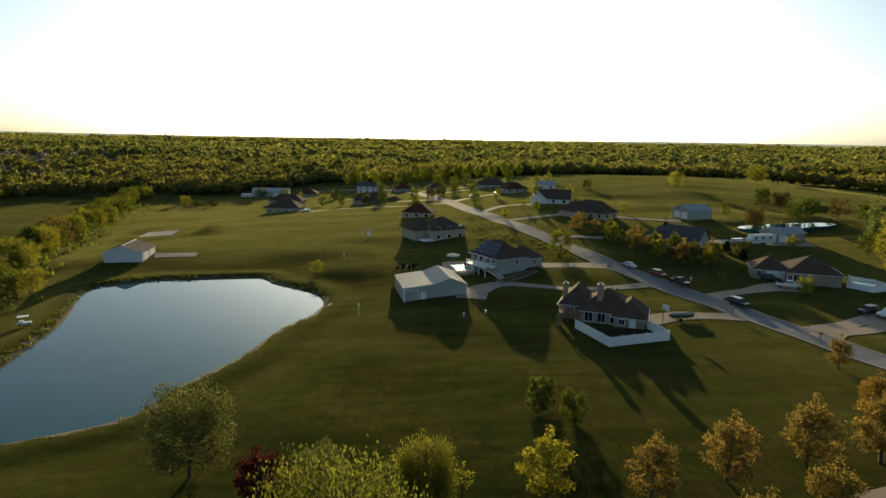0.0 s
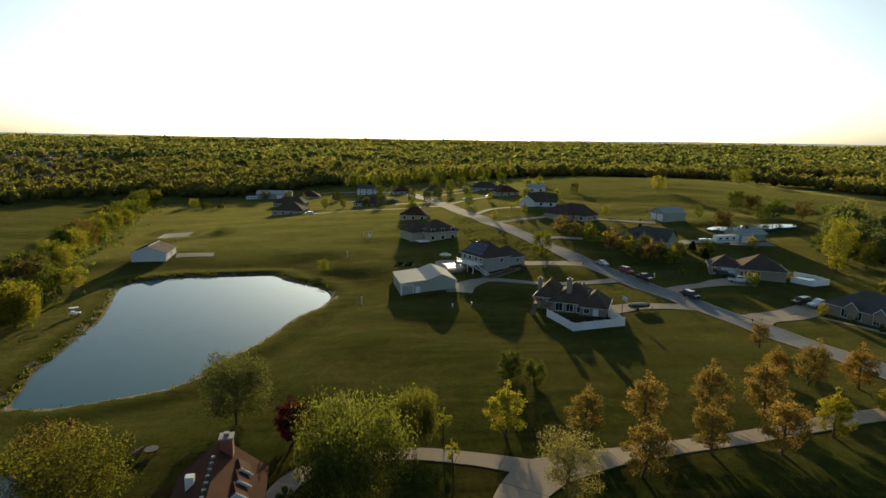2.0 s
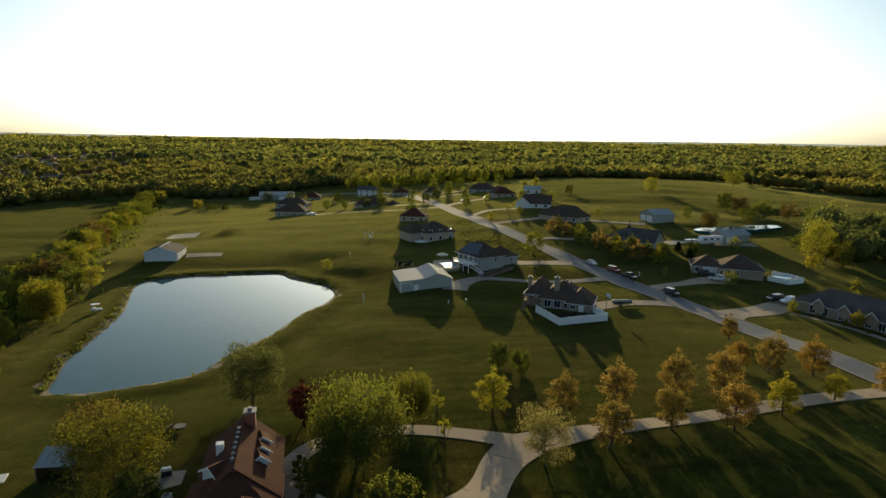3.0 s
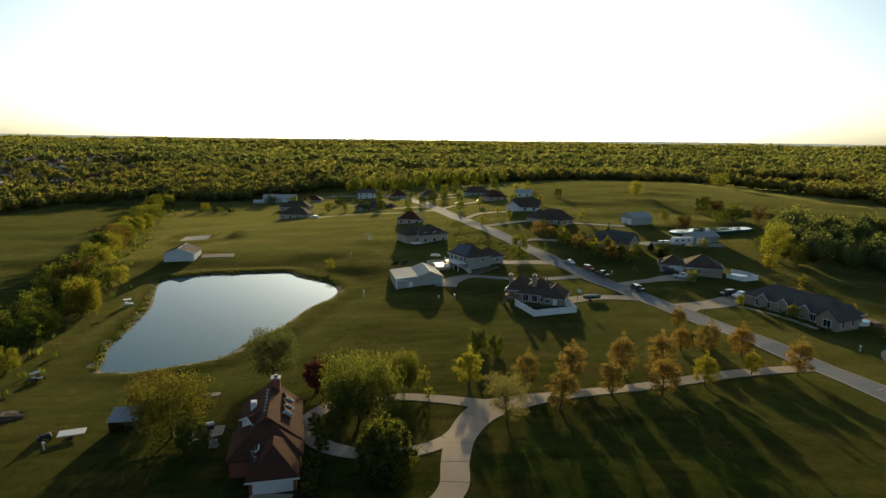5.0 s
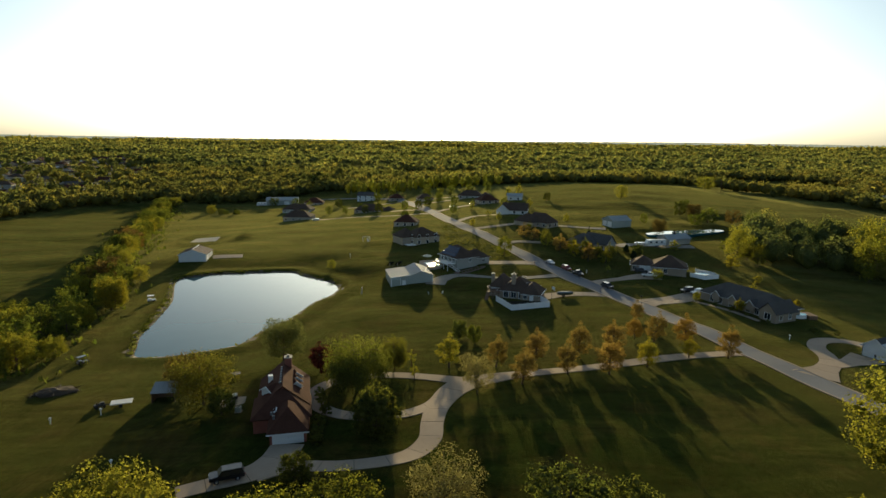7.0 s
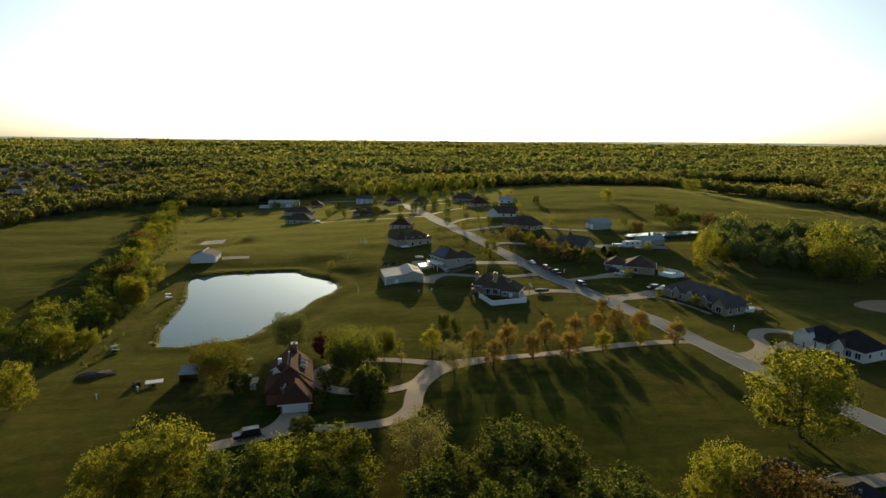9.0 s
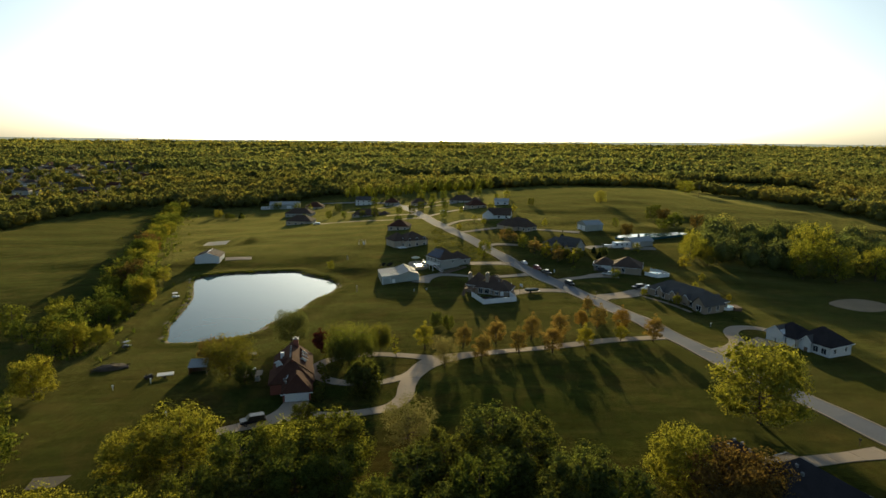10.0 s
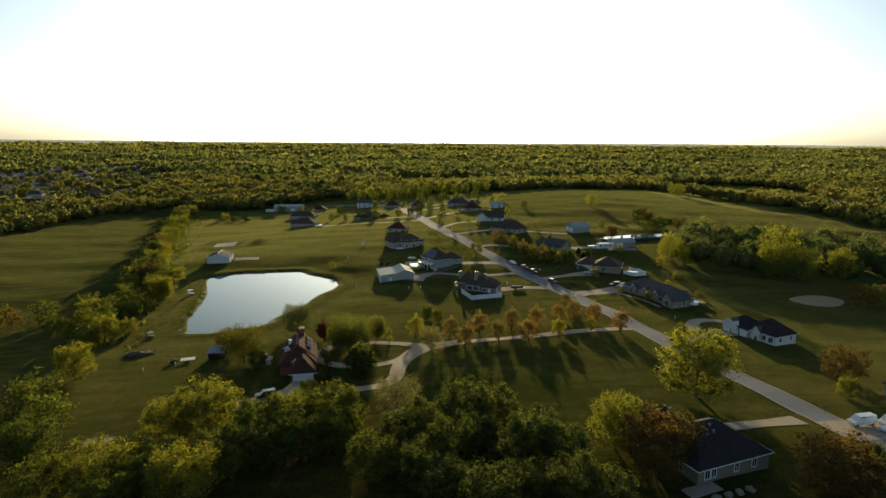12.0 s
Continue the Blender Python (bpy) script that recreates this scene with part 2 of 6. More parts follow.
BLUE_TARP = surface("blue_pool_water", (0.10, 0.30, 0.38), 0.1, vary=0.1, bump=0.02)
PANEL = surface("solar_glass", (0.03, 0.04, 0.07), 0.12, 0.2, vary=0.1, bump=0)
LAMP_RED = surface("red_lens", (0.4, 0.02, 0.02), 0.3)
BRUSH = surface("dead_brush", (0.075, 0.055, 0.038), 0.95, vary=0.4)
MULCH = surface("mulch_bed", (0.16, 0.11, 0.075), 0.95, vary=0.25, fine=2)
SAND = surface("sand_court", (0.42, 0.38, 0.31), 0.95, vary=0.12, fine=1)


def paint(name, c, rough=0.3):
    m = surface(name, c, rough, 0.0, vary=0.04, bump=0.0)
    m.node_tree.nodes["Principled BSDF"].inputs["Coat Weight"].default_value = 0.5
    return m


def glass_pane():
    m, t, b, out = nodes_of("window_glass")
    b.inputs["Base Color"].default_value = (0.02, 0.025, 0.03, 1)
    b.inputs["Roughness"].default_value = 0.06
    b.inputs["Specular IOR Level"].default_value = 0.6
    return m


def pond_water():
    m, t, b, out = nodes_of("pond_water")
    pos = t.nodes.new("ShaderNodeNewGeometry").outputs["Position"]
    n1 = noise_of(t, pos, 0.5, 4, 0.6)
    big = noise_of(t, pos, 0.03, 3)
    # teal tint of the reflected sky is painted into the base colour as well
    t.links.new(ramp(t, big, [(0.3, (0.020, 0.075, 0.092)), (0.7, (0.032, 0.100, 0.118))]), b.inputs["Base Color"])
    b.inputs["Roughness"].default_value, b.inputs["IOR"].default_value = 0.02, 1.33
    bp = t.nodes.new("ShaderNodeBump")
    bp.inputs["Strength"].default_value, bp.inputs["Distance"].default_value = 0.02, 0.02
    t.links.new(n1, bp.inputs["Height"])
    t.links.new(bp.outputs[0], b.inputs["Normal"])
    return m


GLASS = glass_pane()
WATERY = pond_water()
LEAF_OAK = leaf("young_oak_leaves", (0.140, 0.110, 0.040), (0.26, 0.205, 0.074), 0.6, (1.45, 1.28, 0.75))
LEAF_YELLOW = leaf("yellow_green_leaves", (0.12, 0.135, 0.026), (0.27, 0.265, 0.055), 0.6, (1.6, 1.5, 0.65))
LEAF_GREEN = leaf("green_leaves", (0.060, 0.080, 0.020), (0.150, 0.160, 0.040), 0.55, (1.5, 1.5, 0.65))
LEAF_DARK = leaf("dark_green_leaves", (0.056, 0.072, 0.024), (0.145, 0.155, 0.048), 0.54, (1.4, 1.45, 0.65))
LEAF_PALE = leaf("pale_spring_leaves", (0.13, 0.125, 0.056), (0.24, 0.225, 0.095), 0.58, (1.4, 1.3, 0.85))
LEAF_RUST = leaf("rusty_leaves", (0.085, 0.066, 0.026), (0.165, 0.125, 0.048), 0.55, (1.4, 1.25, 0.7))
LEAF_PURPLE = leaf("purple_leaves", (0.070, 0.026, 0.024), (0.14, 0.055, 0.042), 0.45, (1, 0.6, 0.5))
LEAF_WILLOW = leaf("willow_leaves", (0.072, 0.084, 0.022), (0.160, 0.168, 0.044), 0.56, (1.5, 1.45, 0.7))
LEAF_SAGE = leaf("sage_willow_leaves", (0.075, 0.085, 0.036), (0.15, 0.155, 0.065), 0.55, (1.35, 1.35, 0.8))
LEAF_OLIVE = leaf("olive_leaves", (0.070, 0.080, 0.022), (0.155, 0.155, 0.040), 0.56, (1.4, 1.35, 0.65))
LEAF_PINE = leaf("spruce_needles", (0.016, 0.030, 0.014), (0.036, 0.055, 0.024), 0.2)
LEAF_WOODS = leaf("woodland_leaves", (0.105, 0.116, 0.054), (0.185, 0.180, 0.074), 0.58, (1.42, 1.42, 0.75), 0.012, 12.0)
# gold glow of the low sun put into a brighter leaf colour
LEAF_BACKLIT = leaf("backlit_golden_leaves", (0.16, 0.17, 0.048), (0.27, 0.27, 0.080), 0.7, (1.45, 1.45, 0.6))



# ---- mesh building ----
class Geo:
    def __init__(self):
        self.v, self.f = [], []

    def poly(self, pts):
        n = len(self.v)
        self.v += [tuple(p) for p in pts]
        self.f.append(tuple(range(n, n + len(pts))))
        return self

    def box(self, x0, y0, z0, x1, y1, z1):
        n = len(self.v)
        self.v += [(x, y, z) for z in (z0, z1) for x, y in ((x0, y0), (x1, y0), (x1, y1), (x0, y1))]
        self.f += [tuple(n + i for i in q) for q in ((3, 2, 1, 0), (4, 5, 6, 7), (0, 1, 5, 4), (1, 2, 6, 5), (2, 3, 7, 6), (3, 0, 4, 7))]
        return self

    def prism(self, bottom, top):
        """A closed solid between two outlines of equally many corners."""
        n, k = len(self.v), len(bottom)
        self.v += [tuple(p) for p in bottom] + [tuple(p) for p in top]
        self.f.append(tuple(n + i for i in reversed(range(k))))
        self.f.append(tuple(n + k + i for i in range(k)))
        for i in range(k):
            j = (i + 1) % k
            self.f.append((n + i, n + j, n + k + j, n + k + i))
        return self

    def tube(self, pts, radii, sides=6):
        n0 = len(self.v)
        pts = [Vector(p) for p in pts]
        for i, (p, r) in enumerate(zip(pts, radii)):
            d = (pts[min(i + 1, len(pts) - 1)] - pts[max(i - 1, 0)]).normalized()
            a = d.cross(Vector((0.31, 0.95, 0.1))).normalized()
            b = d.cross(a)
            for k in range(sides):
                w = 2 * math.pi * k / sides
                self.v.append(tuple(p + a * (r * math.cos(w)) + b * (r * math.sin(w))))
        for i in range(len(pts) - 1):
            for k in range(sides):
                q = (k + 1) % sides
                self.f.append((n0 + i * sides + k, n0 + i * sides + q, n0 + (i + 1) * sides + q, n0 + (i + 1) * sides + k))
        self.f.append(tuple(n0 + k for k in reversed(range(sides))))
        self.f.append(tuple(n0 + (len(pts) - 1) * sides + k for k in range(sides)))
        return self

    def lump(self, x, y, z, rx, ry, rz, seed=0, rough=0.2):
        """A rounded uneven lump."""
        bm = bmesh.new()
        bmesh.ops.create_icosphere(bm, subdivisions=2, radius=1)
        n = len(self.v)
        for w in bm.verts:
            k = 1 + rough * noise.noise(w.co * 1.7 + Vector((seed * 3.1, seed, 0)))
            self.v.append((x + w.co.x * rx * k, y + w.co.y * ry * k, z + w.co.z * rz * k))
        self.f += [tuple(n + q.index for q in fc.verts) for fc in bm.faces]
        bm.free()
        return self

    def turned(self, m):
        self.v = [tuple(m @ Vector(p)) for p in self.v]
        return self

    def mesh(self, name, mat, soft=False):
        me = bpy.data.meshes.new(name)
        me.from_pydata(self.v, [], self.f)
        me.materials.append(mat)
        if soft:
            me.polygons.foreach_set("use_smooth", [True] * len(me.polygons))
        me.update()
        return me


def bevelled(geo, name, mat, width=0.03, segs=1):
    me = geo.mesh(name, mat)
    bm = bmesh.new()
    bm.from_mesh(me)
    bmesh.ops.remove_doubles(bm, verts=bm.verts, dist=0.0005)
    bmesh.ops.bevel(bm, geom=[e for e in bm.edges if len(e.link_faces) == 2 and e.calc_face_angle(0) > 0.3], offset=width, segments=segs, affect="EDGES", clamp_overlap=True)
    bm.to_mesh(me)
    bm.free()
    return me


def part(name, geo, mat, parent, label=""):
    me = geo if isinstance(geo, bpy.types.Mesh) else geo.mesh(name, mat)
    ob = new(name, me)
    ob.parent = parent
    return tagged(ob, label)


def thing(name, label, category, m, group="", kind=""):
    ob = new(name)
    ob.empty_display_size = 0.5
    ob.matrix_world = m
    return tagged(ob, label, category, group, kind)


def solid(name, geo, mat, label, category, m=None, group="", kind=""):
    ob = new(name, geo if isinstance(geo, bpy.types.Mesh) else geo.mesh(name, mat))
    if m is not None:
        ob.matrix_world = m
    return tagged(ob, label, category, group, kind)


# ---- ground ----
RIGHT_FIELD = [(66, 300), (73, 371), (96, 470), (150, 545), (200, 590), (262, 600), (248, 430), (286, 352), (330, 296), (420, 240), (330, 205), (270, 208), (215, 222), (168, 228), (150, 262), (100, 262)]
STRIP_FIELD = [(285, 530), (300, 640), (349, 724), (445, 705), (470, 600), (440, 520), (384, 470), (330, 480)]
BACK_FIELD = [(-40, 690), (85, 690), (120, 900), (-45, 900)]
LEFT_FIELD = [(-252, 60), (-254, 264), (-256, 323), (-250, 390), (-226, 440), (-205, 440), (-185, 372), (-160, 300), (-140, 240), (-118, 184), (-104, 140), (-96, 100), (-98, 70), (-84, 10), (-95, -60), (-252, -60)]
SUBURB = [(-760, 1060), (-520, 1010), (-400, 820), (-296, 640), (-288, 430), (-350, 345), (-900, 420), (-900, 1060)]
RIGHT_WOODS = [(138, 168), (152, 152), (178, 138), (205, 140), (240, 128), (300, 100), (420, 70), (640, 60), (640, 190), (420, 215), (330, 195), (262, 200), (215, 212), (172, 216), (146, 196)]
FARM = (388, 425)


def wooded(x, y):
    """Where the woods stand: 1 dense, less where they thin out."""
    x, y = np.asarray(x, float), np.asarray(y, float)
    front = np.interp(x, [-258, -226, -180, -140, -100, -40, 0, 40, 80, 100, 160, 262, 300, 420], [120, 455, 450, 486, 530, 540, 545, 545, 520, 500, 570, 610, 420, 300])
    w = (y > front).astype(float)
    w = np.where((x < -258) & (y > 60) & (y > -x * 0.35 + 20), 1.0, w)
    w = np.where((x > 330) & (y > 215), 1.0, w)
    for poly, v in ((RIGHT_FIELD, 0.0), (STRIP_FIELD, 0.0), (BACK_FIELD, 0.0), (SUBURB, 0.17), (LEFT_FIELD, 0.0), (RIGHT_WOODS, 1.0)):
        w = np.where(inside(poly, x, y), v, w)
    w = np.where(np.hypot(x - FARM[0], y - FARM[1]) < 34, 0.0, w)
    # a few glades far out
    g = np.sin(x * 0.0051 + 1.3) * np.sin(y * 0.0043 + x * 0.0012) + 0.6 * np.sin(x * 0.0111 - y * 0.0087)
    w = np.where((y > 950) & (g > 1.12), 0.0, w)
    return w


def axis(spans):
    out = []
    for a, b, step in spans:
        out += list(np.arange(a, b, step))
    return np.array(out + [spans[-1][1]])


gx = axis([(-4800, -1200, 300), (-1200, -400, 50), (-400, -120, 10), (-120, -10, 1.6), (-10, 260, 4), (260, 500, 10), (500, 1300, 50), (1300, 4800, 300)])
gy = axis([(-1500, -250, 125), (-250, -60, 10), (-60, 60, 4), (60, 168, 1.6), (168, 300, 4), (300, 700, 8), (700, 1500, 40), (1500, 4800, 220)])
X, Y = np.meshgrid(gx, gy)
Z = land(X, Y)
nx, ny = len(gx), len(gy)
me = bpy.data.meshes.new("ground")
me.vertices.add(nx * ny)
me.vertices.foreach_set("co", np.stack([X, Y, Z], -1).astype(np.float32).ravel())
idx = np.arange(nx * ny).reshape(ny, nx)
quads = np.stack([idx[:-1, :-1], idx[:-1, 1:], idx[1:, 1:], idx[1:, :-1]], -1).reshape(-1, 4)
me.loops.add(quads.size)
me.loops.foreach_set("vertex_index", quads.ravel().astype(np.int32))
me.polygons.add(len(quads))
me.polygons.foreach_set("loop_start", np.arange(0, quads.size, 4, dtype=np.int32))
cx, cy = ((X[:-1, :-1] + X[1:, 1:]) / 2).ravel(), ((Y[:-1, :-1] + Y[1:, 1:]) / 2).ravel()
which = np.zeros(len(quads), np.int32)
which[wooded(cx, cy) > 0] = 2
for poly in (LEFT_FIELD, RIGHT_FIELD, STRIP_FIELD, BACK_FIELD):
    which[inside(poly, cx, cy)] = 1
close = (cx > -100) & (cx < 0) & (cy > 50) & (cy < 180)
dist = edge_distance(POND, cx, cy)
which[close & (inside(POND, cx, cy) | (dist < 1.3 + 0.8 * np.sin(cx * 0.9) * np.sin(cy * 0.7)))] = 3
for m in (LAWN, MEADOW, SCRUB, SHORE):
    me.materials.append(m)
me.polygons.foreach_set("material_index", which)
me.polygons.foreach_set("use_smooth", np.ones(len(quads), bool))
me.update()
me.validate()
ground = tagged(new("ground", me), "rolling mown lawns and meadows with worn brown patches", "ground", kind="structure")


def sheet(outline, z):
    g = Geo()
    g.poly([(x, y, z) for x, y in outline])
    return g


pond_mid = (-48, 116)
solid("water", sheet([(x + (x - pond_mid[0]) * 0.06, y + (y - pond_mid[1]) * 0.06) for x, y in POND], WATER), WATERY, "still farm pond mirroring the evening sky", "pond", kind="structure")
pond_east = rounded([(117, 210), (124, 216), (140, 222), (157, 226), (160, 221), (146, 213), (130, 206), (119, 206)], 3)
pe_z = max(at(x, y) for x, y in pond_east) + 0.1
solid("water", Geo().prism([(x, y, pe_z - 2.5) for x, y in pond_east], [(x, y, pe_z) for x, y in pond_east]), WATERY, "small bright pond in the rising meadow", "pond", kind="structure")


def line_through(pts, step=3.0):
    """A smooth open line through the points, evenly divided."""
    p = [np.array(q, float) for q in pts]
    p = [2 * p[0] - p[1]] + p + [2 * p[-1] - p[-2]]
    out = []
    for i in range(1, len(p) - 2):
        n = max(2, int(np.hypot(*(p[i + 1] - p[i])) / step))
        for k in range(n):
            s = k / n
            p0, p1, p2, p3 = p[i - 1:i + 3]
            out.append(0.5 * (2 * p1 + (p2 - p0) * s + (2 * p0 - 5 * p1 + 4 * p2 - p3) * s * s + (3 * p1 - p0 - 3 * p2 + p3) * s ** 3))
    return out + [p[-2]]


def sides_of(line):
    n = len(line)
    out = []
    for i in range(n):
        d = line[min(i + 1, n - 1)] - line[max(i - 1, 0)]
        d = d / max(1e-6, np.hypot(*d))
        out.append(np.array([-d[1], d[0]]))
    return out


def strip(line, widths, up, thick=0.25, shift=0.0, sides=None):
    """A paved band along a line, following the ground."""
    g = Geo()
    n = len(line)
    sides = sides or sides_of(line)
    rows = []
    for i, p in enumerate(line):
        w = widths if isinstance(widths, (int, float)) else float(np.interp(i / (n - 1), np.linspace(0, 1, len(widths)), widths))
        side = sides[i]
        c = p + side * shift
        a, b = c + side * w / 2, c - side * w / 2
        z0 = at(*c)
        za, zb = max(at(*a), z0 - 0.25), max(at(*b), z0 - 0.25)
        rows.append(((*a, za + up), (*b, zb + up), (*b, zb + up - thick), (*a, za + up - thick)))
    for r in rows:
        g.v += list(r)
    for i in range(n - 1):
        for k in range(4):
            q = (k + 1) % 4
            g.f.append((4 * i + k, 4 * i + q, 4 * i + 4 + q, 4 * i + 4 + k))
    g.f += [(0, 1, 2, 3), (4 * n - 1, 4 * n - 2, 4 * n - 3, 4 * n - 4)]
    return g


road_line = line_through([(132, -95), (119.5, -50), (111.5, -18), (106.8, -3), (101.6, 16), (95.2, 38), (89.8, 62), (82.8, 87), (75.3, 109), (67.4, 131), (58, 156), (48, 185), (37.5, 216), (24, 259), (7, 338), (-6, 395), (-18, 440), (-50, 470), (-100, 482)], 4)
solid("road", strip(road_line, 6.2, 0.10), ASPHALT, "grey chip-sealed country street with pale worn edges", "road", kind="structure")
for side in (-1, 1):
    solid("kerb", strip(road_line, 0.45, 0.16, 0.4, side * 3.25), CONCRETE, "low rolled concrete kerb along the street", "kerb", kind="structure")


def driveway(pts, widths, label, up=0.07, slab=0.0, mat=None):
    line = line_through(pts, 1.2)
    if not slab:
        return solid("driveway", strip(line, widths, up), mat or CONCRETE, label, "driveway", kind="structure")
    base = solid("driveway", strip(line, [w_ - 0.15 for w_ in (widths if not isinstance(widths, (int, float)) else [widths] * 2)], up - 0.03), JOINT, label, "driveway", kind="structure")
    ws = [widths] * 2 if isinstance(widths, (int, float)) else widths
    all_sides = sides_of(line)
    n, k = len(line), max(2, int(slab / 1.2))
    for i in range(0, n - 1, k):
        seg = [p.copy() for p in line[i:min(i + k, n - 1) + 1]]
        if len(seg) < 2:
            continue
        ends = all_sides[i:min(i + k, n - 1) + 1]
        for e, o in ((0, 1), (-1, -2)):
            d = seg[o] - seg[e]
            seg[e] = seg[e] + d / max(0.01, np.hypot(*d)) * 0.05
        f0, f1 = i / (n - 1), min(i + k, n - 1) / (n - 1)
        w = [float(np.interp(f0 + (f1 - f0) * s, np.linspace(0, 1, len(ws)), ws)) for s in np.linspace(0, 1, 5)]
        part("slab", strip(seg, w, up, 0.12, 0.0, ends), CONCRETE, base)
    return base


driveway([(90, 62), (76, 58), (65, 55), (48, 50), (37, 47), (30, 45), (23, 42.5)], [4.0, 3.4, 3.2, 3.2, 3.4, 3.8, 6.0], "long pale concrete drive lined by young oaks", 0.09, 5)
driveway([(24, 43), (15, 46), (7, 47.3), (-1, 45.5), (-5.2, 41), (-5.4, 35.5), (-2.5, 30.5), (3, 27.5), (11, 27.5), (16, 31), (18.5, 36)], [3.6, 3.0, 2.9, 3.0, 3.0, 3.0, 3.0, 3.0, 3.4], "looping concrete drive round an oval lawn", 0.085, 5)
driveway([(23.5, 43), (20, 38), (17.6, 31), (16.6, 24), (16.2, 18), (13.5, 13.2), (9, 11), (3, 10), (-3, 10.3), (-8, 8)], [6.6, 5.2, 4.3, 3.8, 3.7, 3.5, 3.3, 3.2, 3.6], "broad concrete drive bending towards the garage", 0.095, 5)
driveway([(-5.8, 17.8), (-6.2, 13), (-8.2, 9.2), (-12, 7), (-17.5, 4.4)], [5.2, 5.2, 4.6, 3.4, 3.2], "concrete apron before the white garage door", 0.10, 5)
driveway([(37, 158), (46, 158), (57, 158)], [6.5, 5.5, 7], "short concrete drive to the hipped house", 0.085, 5)
driveway([(17, 128), (19, 134), (25, 140), (34, 138), (41, 136), (49, 137), (62, 140)], [7, 6, 4, 3, 3, 3, 3.6], "gravel lane from the barn to the street", 0.085, mat=GRAVEL)
driveway([(49, 112), (58, 115), (64, 115), (73, 114)], [7, 5, 4, 5.5], "concrete drive with a basketball hoop beside it", 0.085, 5)
driveway([(70, 128.5), (76, 132), (82, 134), (89, 137), (96, 138)], [5, 3.5, 3.5, 6, 9], "concrete drive to a brown-roofed house", 0.085, 5)
driveway([(78, 103), (84, 107), (92, 112), (100, 116), (104, 117)], [9, 6.5, 3.4, 4, 6], "curved concrete drive to the long brick house", 0.085, 5)
driveway([(84, 105), (92, 107.5), (99, 112.5)], [4, 3.4, 4], "lower arm of a forked concrete drive", 0.095, 5)
driveway([(97, 108), (101.5, 98), (106, 88)], 1.4, "narrow concrete walk along a brick house front", 0.085)
driveway([(95.5, 47), (103, 54), (107, 60.5), (108.6, 67), (112.8, 72), (118, 73), (121.5, 70.5), (122.5, 65)], [9, 5, 4, 4, 4, 4, 4, 4], "winding concrete drive to white garage doors", 0.085, 5)
driveway([(104, 54.5), (110, 57), (116.5, 60)], [4, 4.5, 8.5], "concrete garage apron of a white house", 0.095, 5)
driveway([(84, -8), (92, -6), (101, -3.5)], [3.2, 3.2, 4.5], "short pale concrete drive", 0.085, 5)
driveway([(104, -9), (110, -8), (120, -8), (132, -12)], [9, 9, 9, 7], "wide concrete drive with parked vans", 0.085, 5)
driveway([(28, 250), (40, 264), (55, 266)], [4, 3.5, 4], "far concrete drive", 0.1)
driveway([(33, 226), (42, 228), (51, 231), (64, 236)], [4, 3.5, 4, 6], "far concrete drive to a dark-roofed house", 0.1)
driveway([(47, 190), (54, 194), (64, 192)], 3.5, "far concrete drive", 0.1)
driveway([(78, 228), (90, 224), (101, 221)], [3, 3, 5], "gravel lane to the metal workshop", 0.1, mat=GRAVEL)
driveway([(96, 186), (104, 190), (116, 188), (130, 187)], [6, 4, 6, 6], "gravel yard beside the grey shed", 0.1, mat=GRAVEL)
driveway([(20, 285), (9, 295), (-5, 296), (-30, 303), (-53, 309), (-58, 312)], [4, 3.4, 3.4, 3.2, 3.2, 5], "pale gravel lane between the far houses", 0.1, mat=CONCRETE)
driveway([(12, 318), (0, 322), (-12, 324)], 4, "far concrete drive", 0.1)
driveway([(17, 296), (30, 315), (44, 322)], 4, "far concrete drive", 0.1)
driveway([(3, 355), (20, 366), (38, 372)], 4, "far concrete drive", 0.1)
driveway([(-8, 402), (-25, 398), (-51, 394)], 4, "far concrete drive", 0.1)
driveway([(-5, 390), (30, 400), (60, 405)], 4, "far concrete drive", 0.1)
solid("slab", strip(line_through([(-75.8, 177.5), (-70, 179.5), (-64.5, 181)], 2), 5.5, 0.06), CONCRETE, "pale concrete apron beside the shed", "pavement", kind="structure")
solid("sand", strip(line_through([(-106, 233), (-100, 233.5), (-94, 234)], 2), 10, 0.06), SAND, "pale sandy riding ring floor", "ground", kind="structure")
dirt = rounded([(162, 104), (170, 111), (180, 113), (185, 107), (178, 99), (168, 97)], 3)
solid("dirt", Geo().prism([(x, y, at(x, y) - 1) for x, y in dirt], [(x, y, at(x, y) + 0.12) for x, y in dirt]), SOIL, "bare pale soil patch at the wood's edge", "ground", kind="structure")


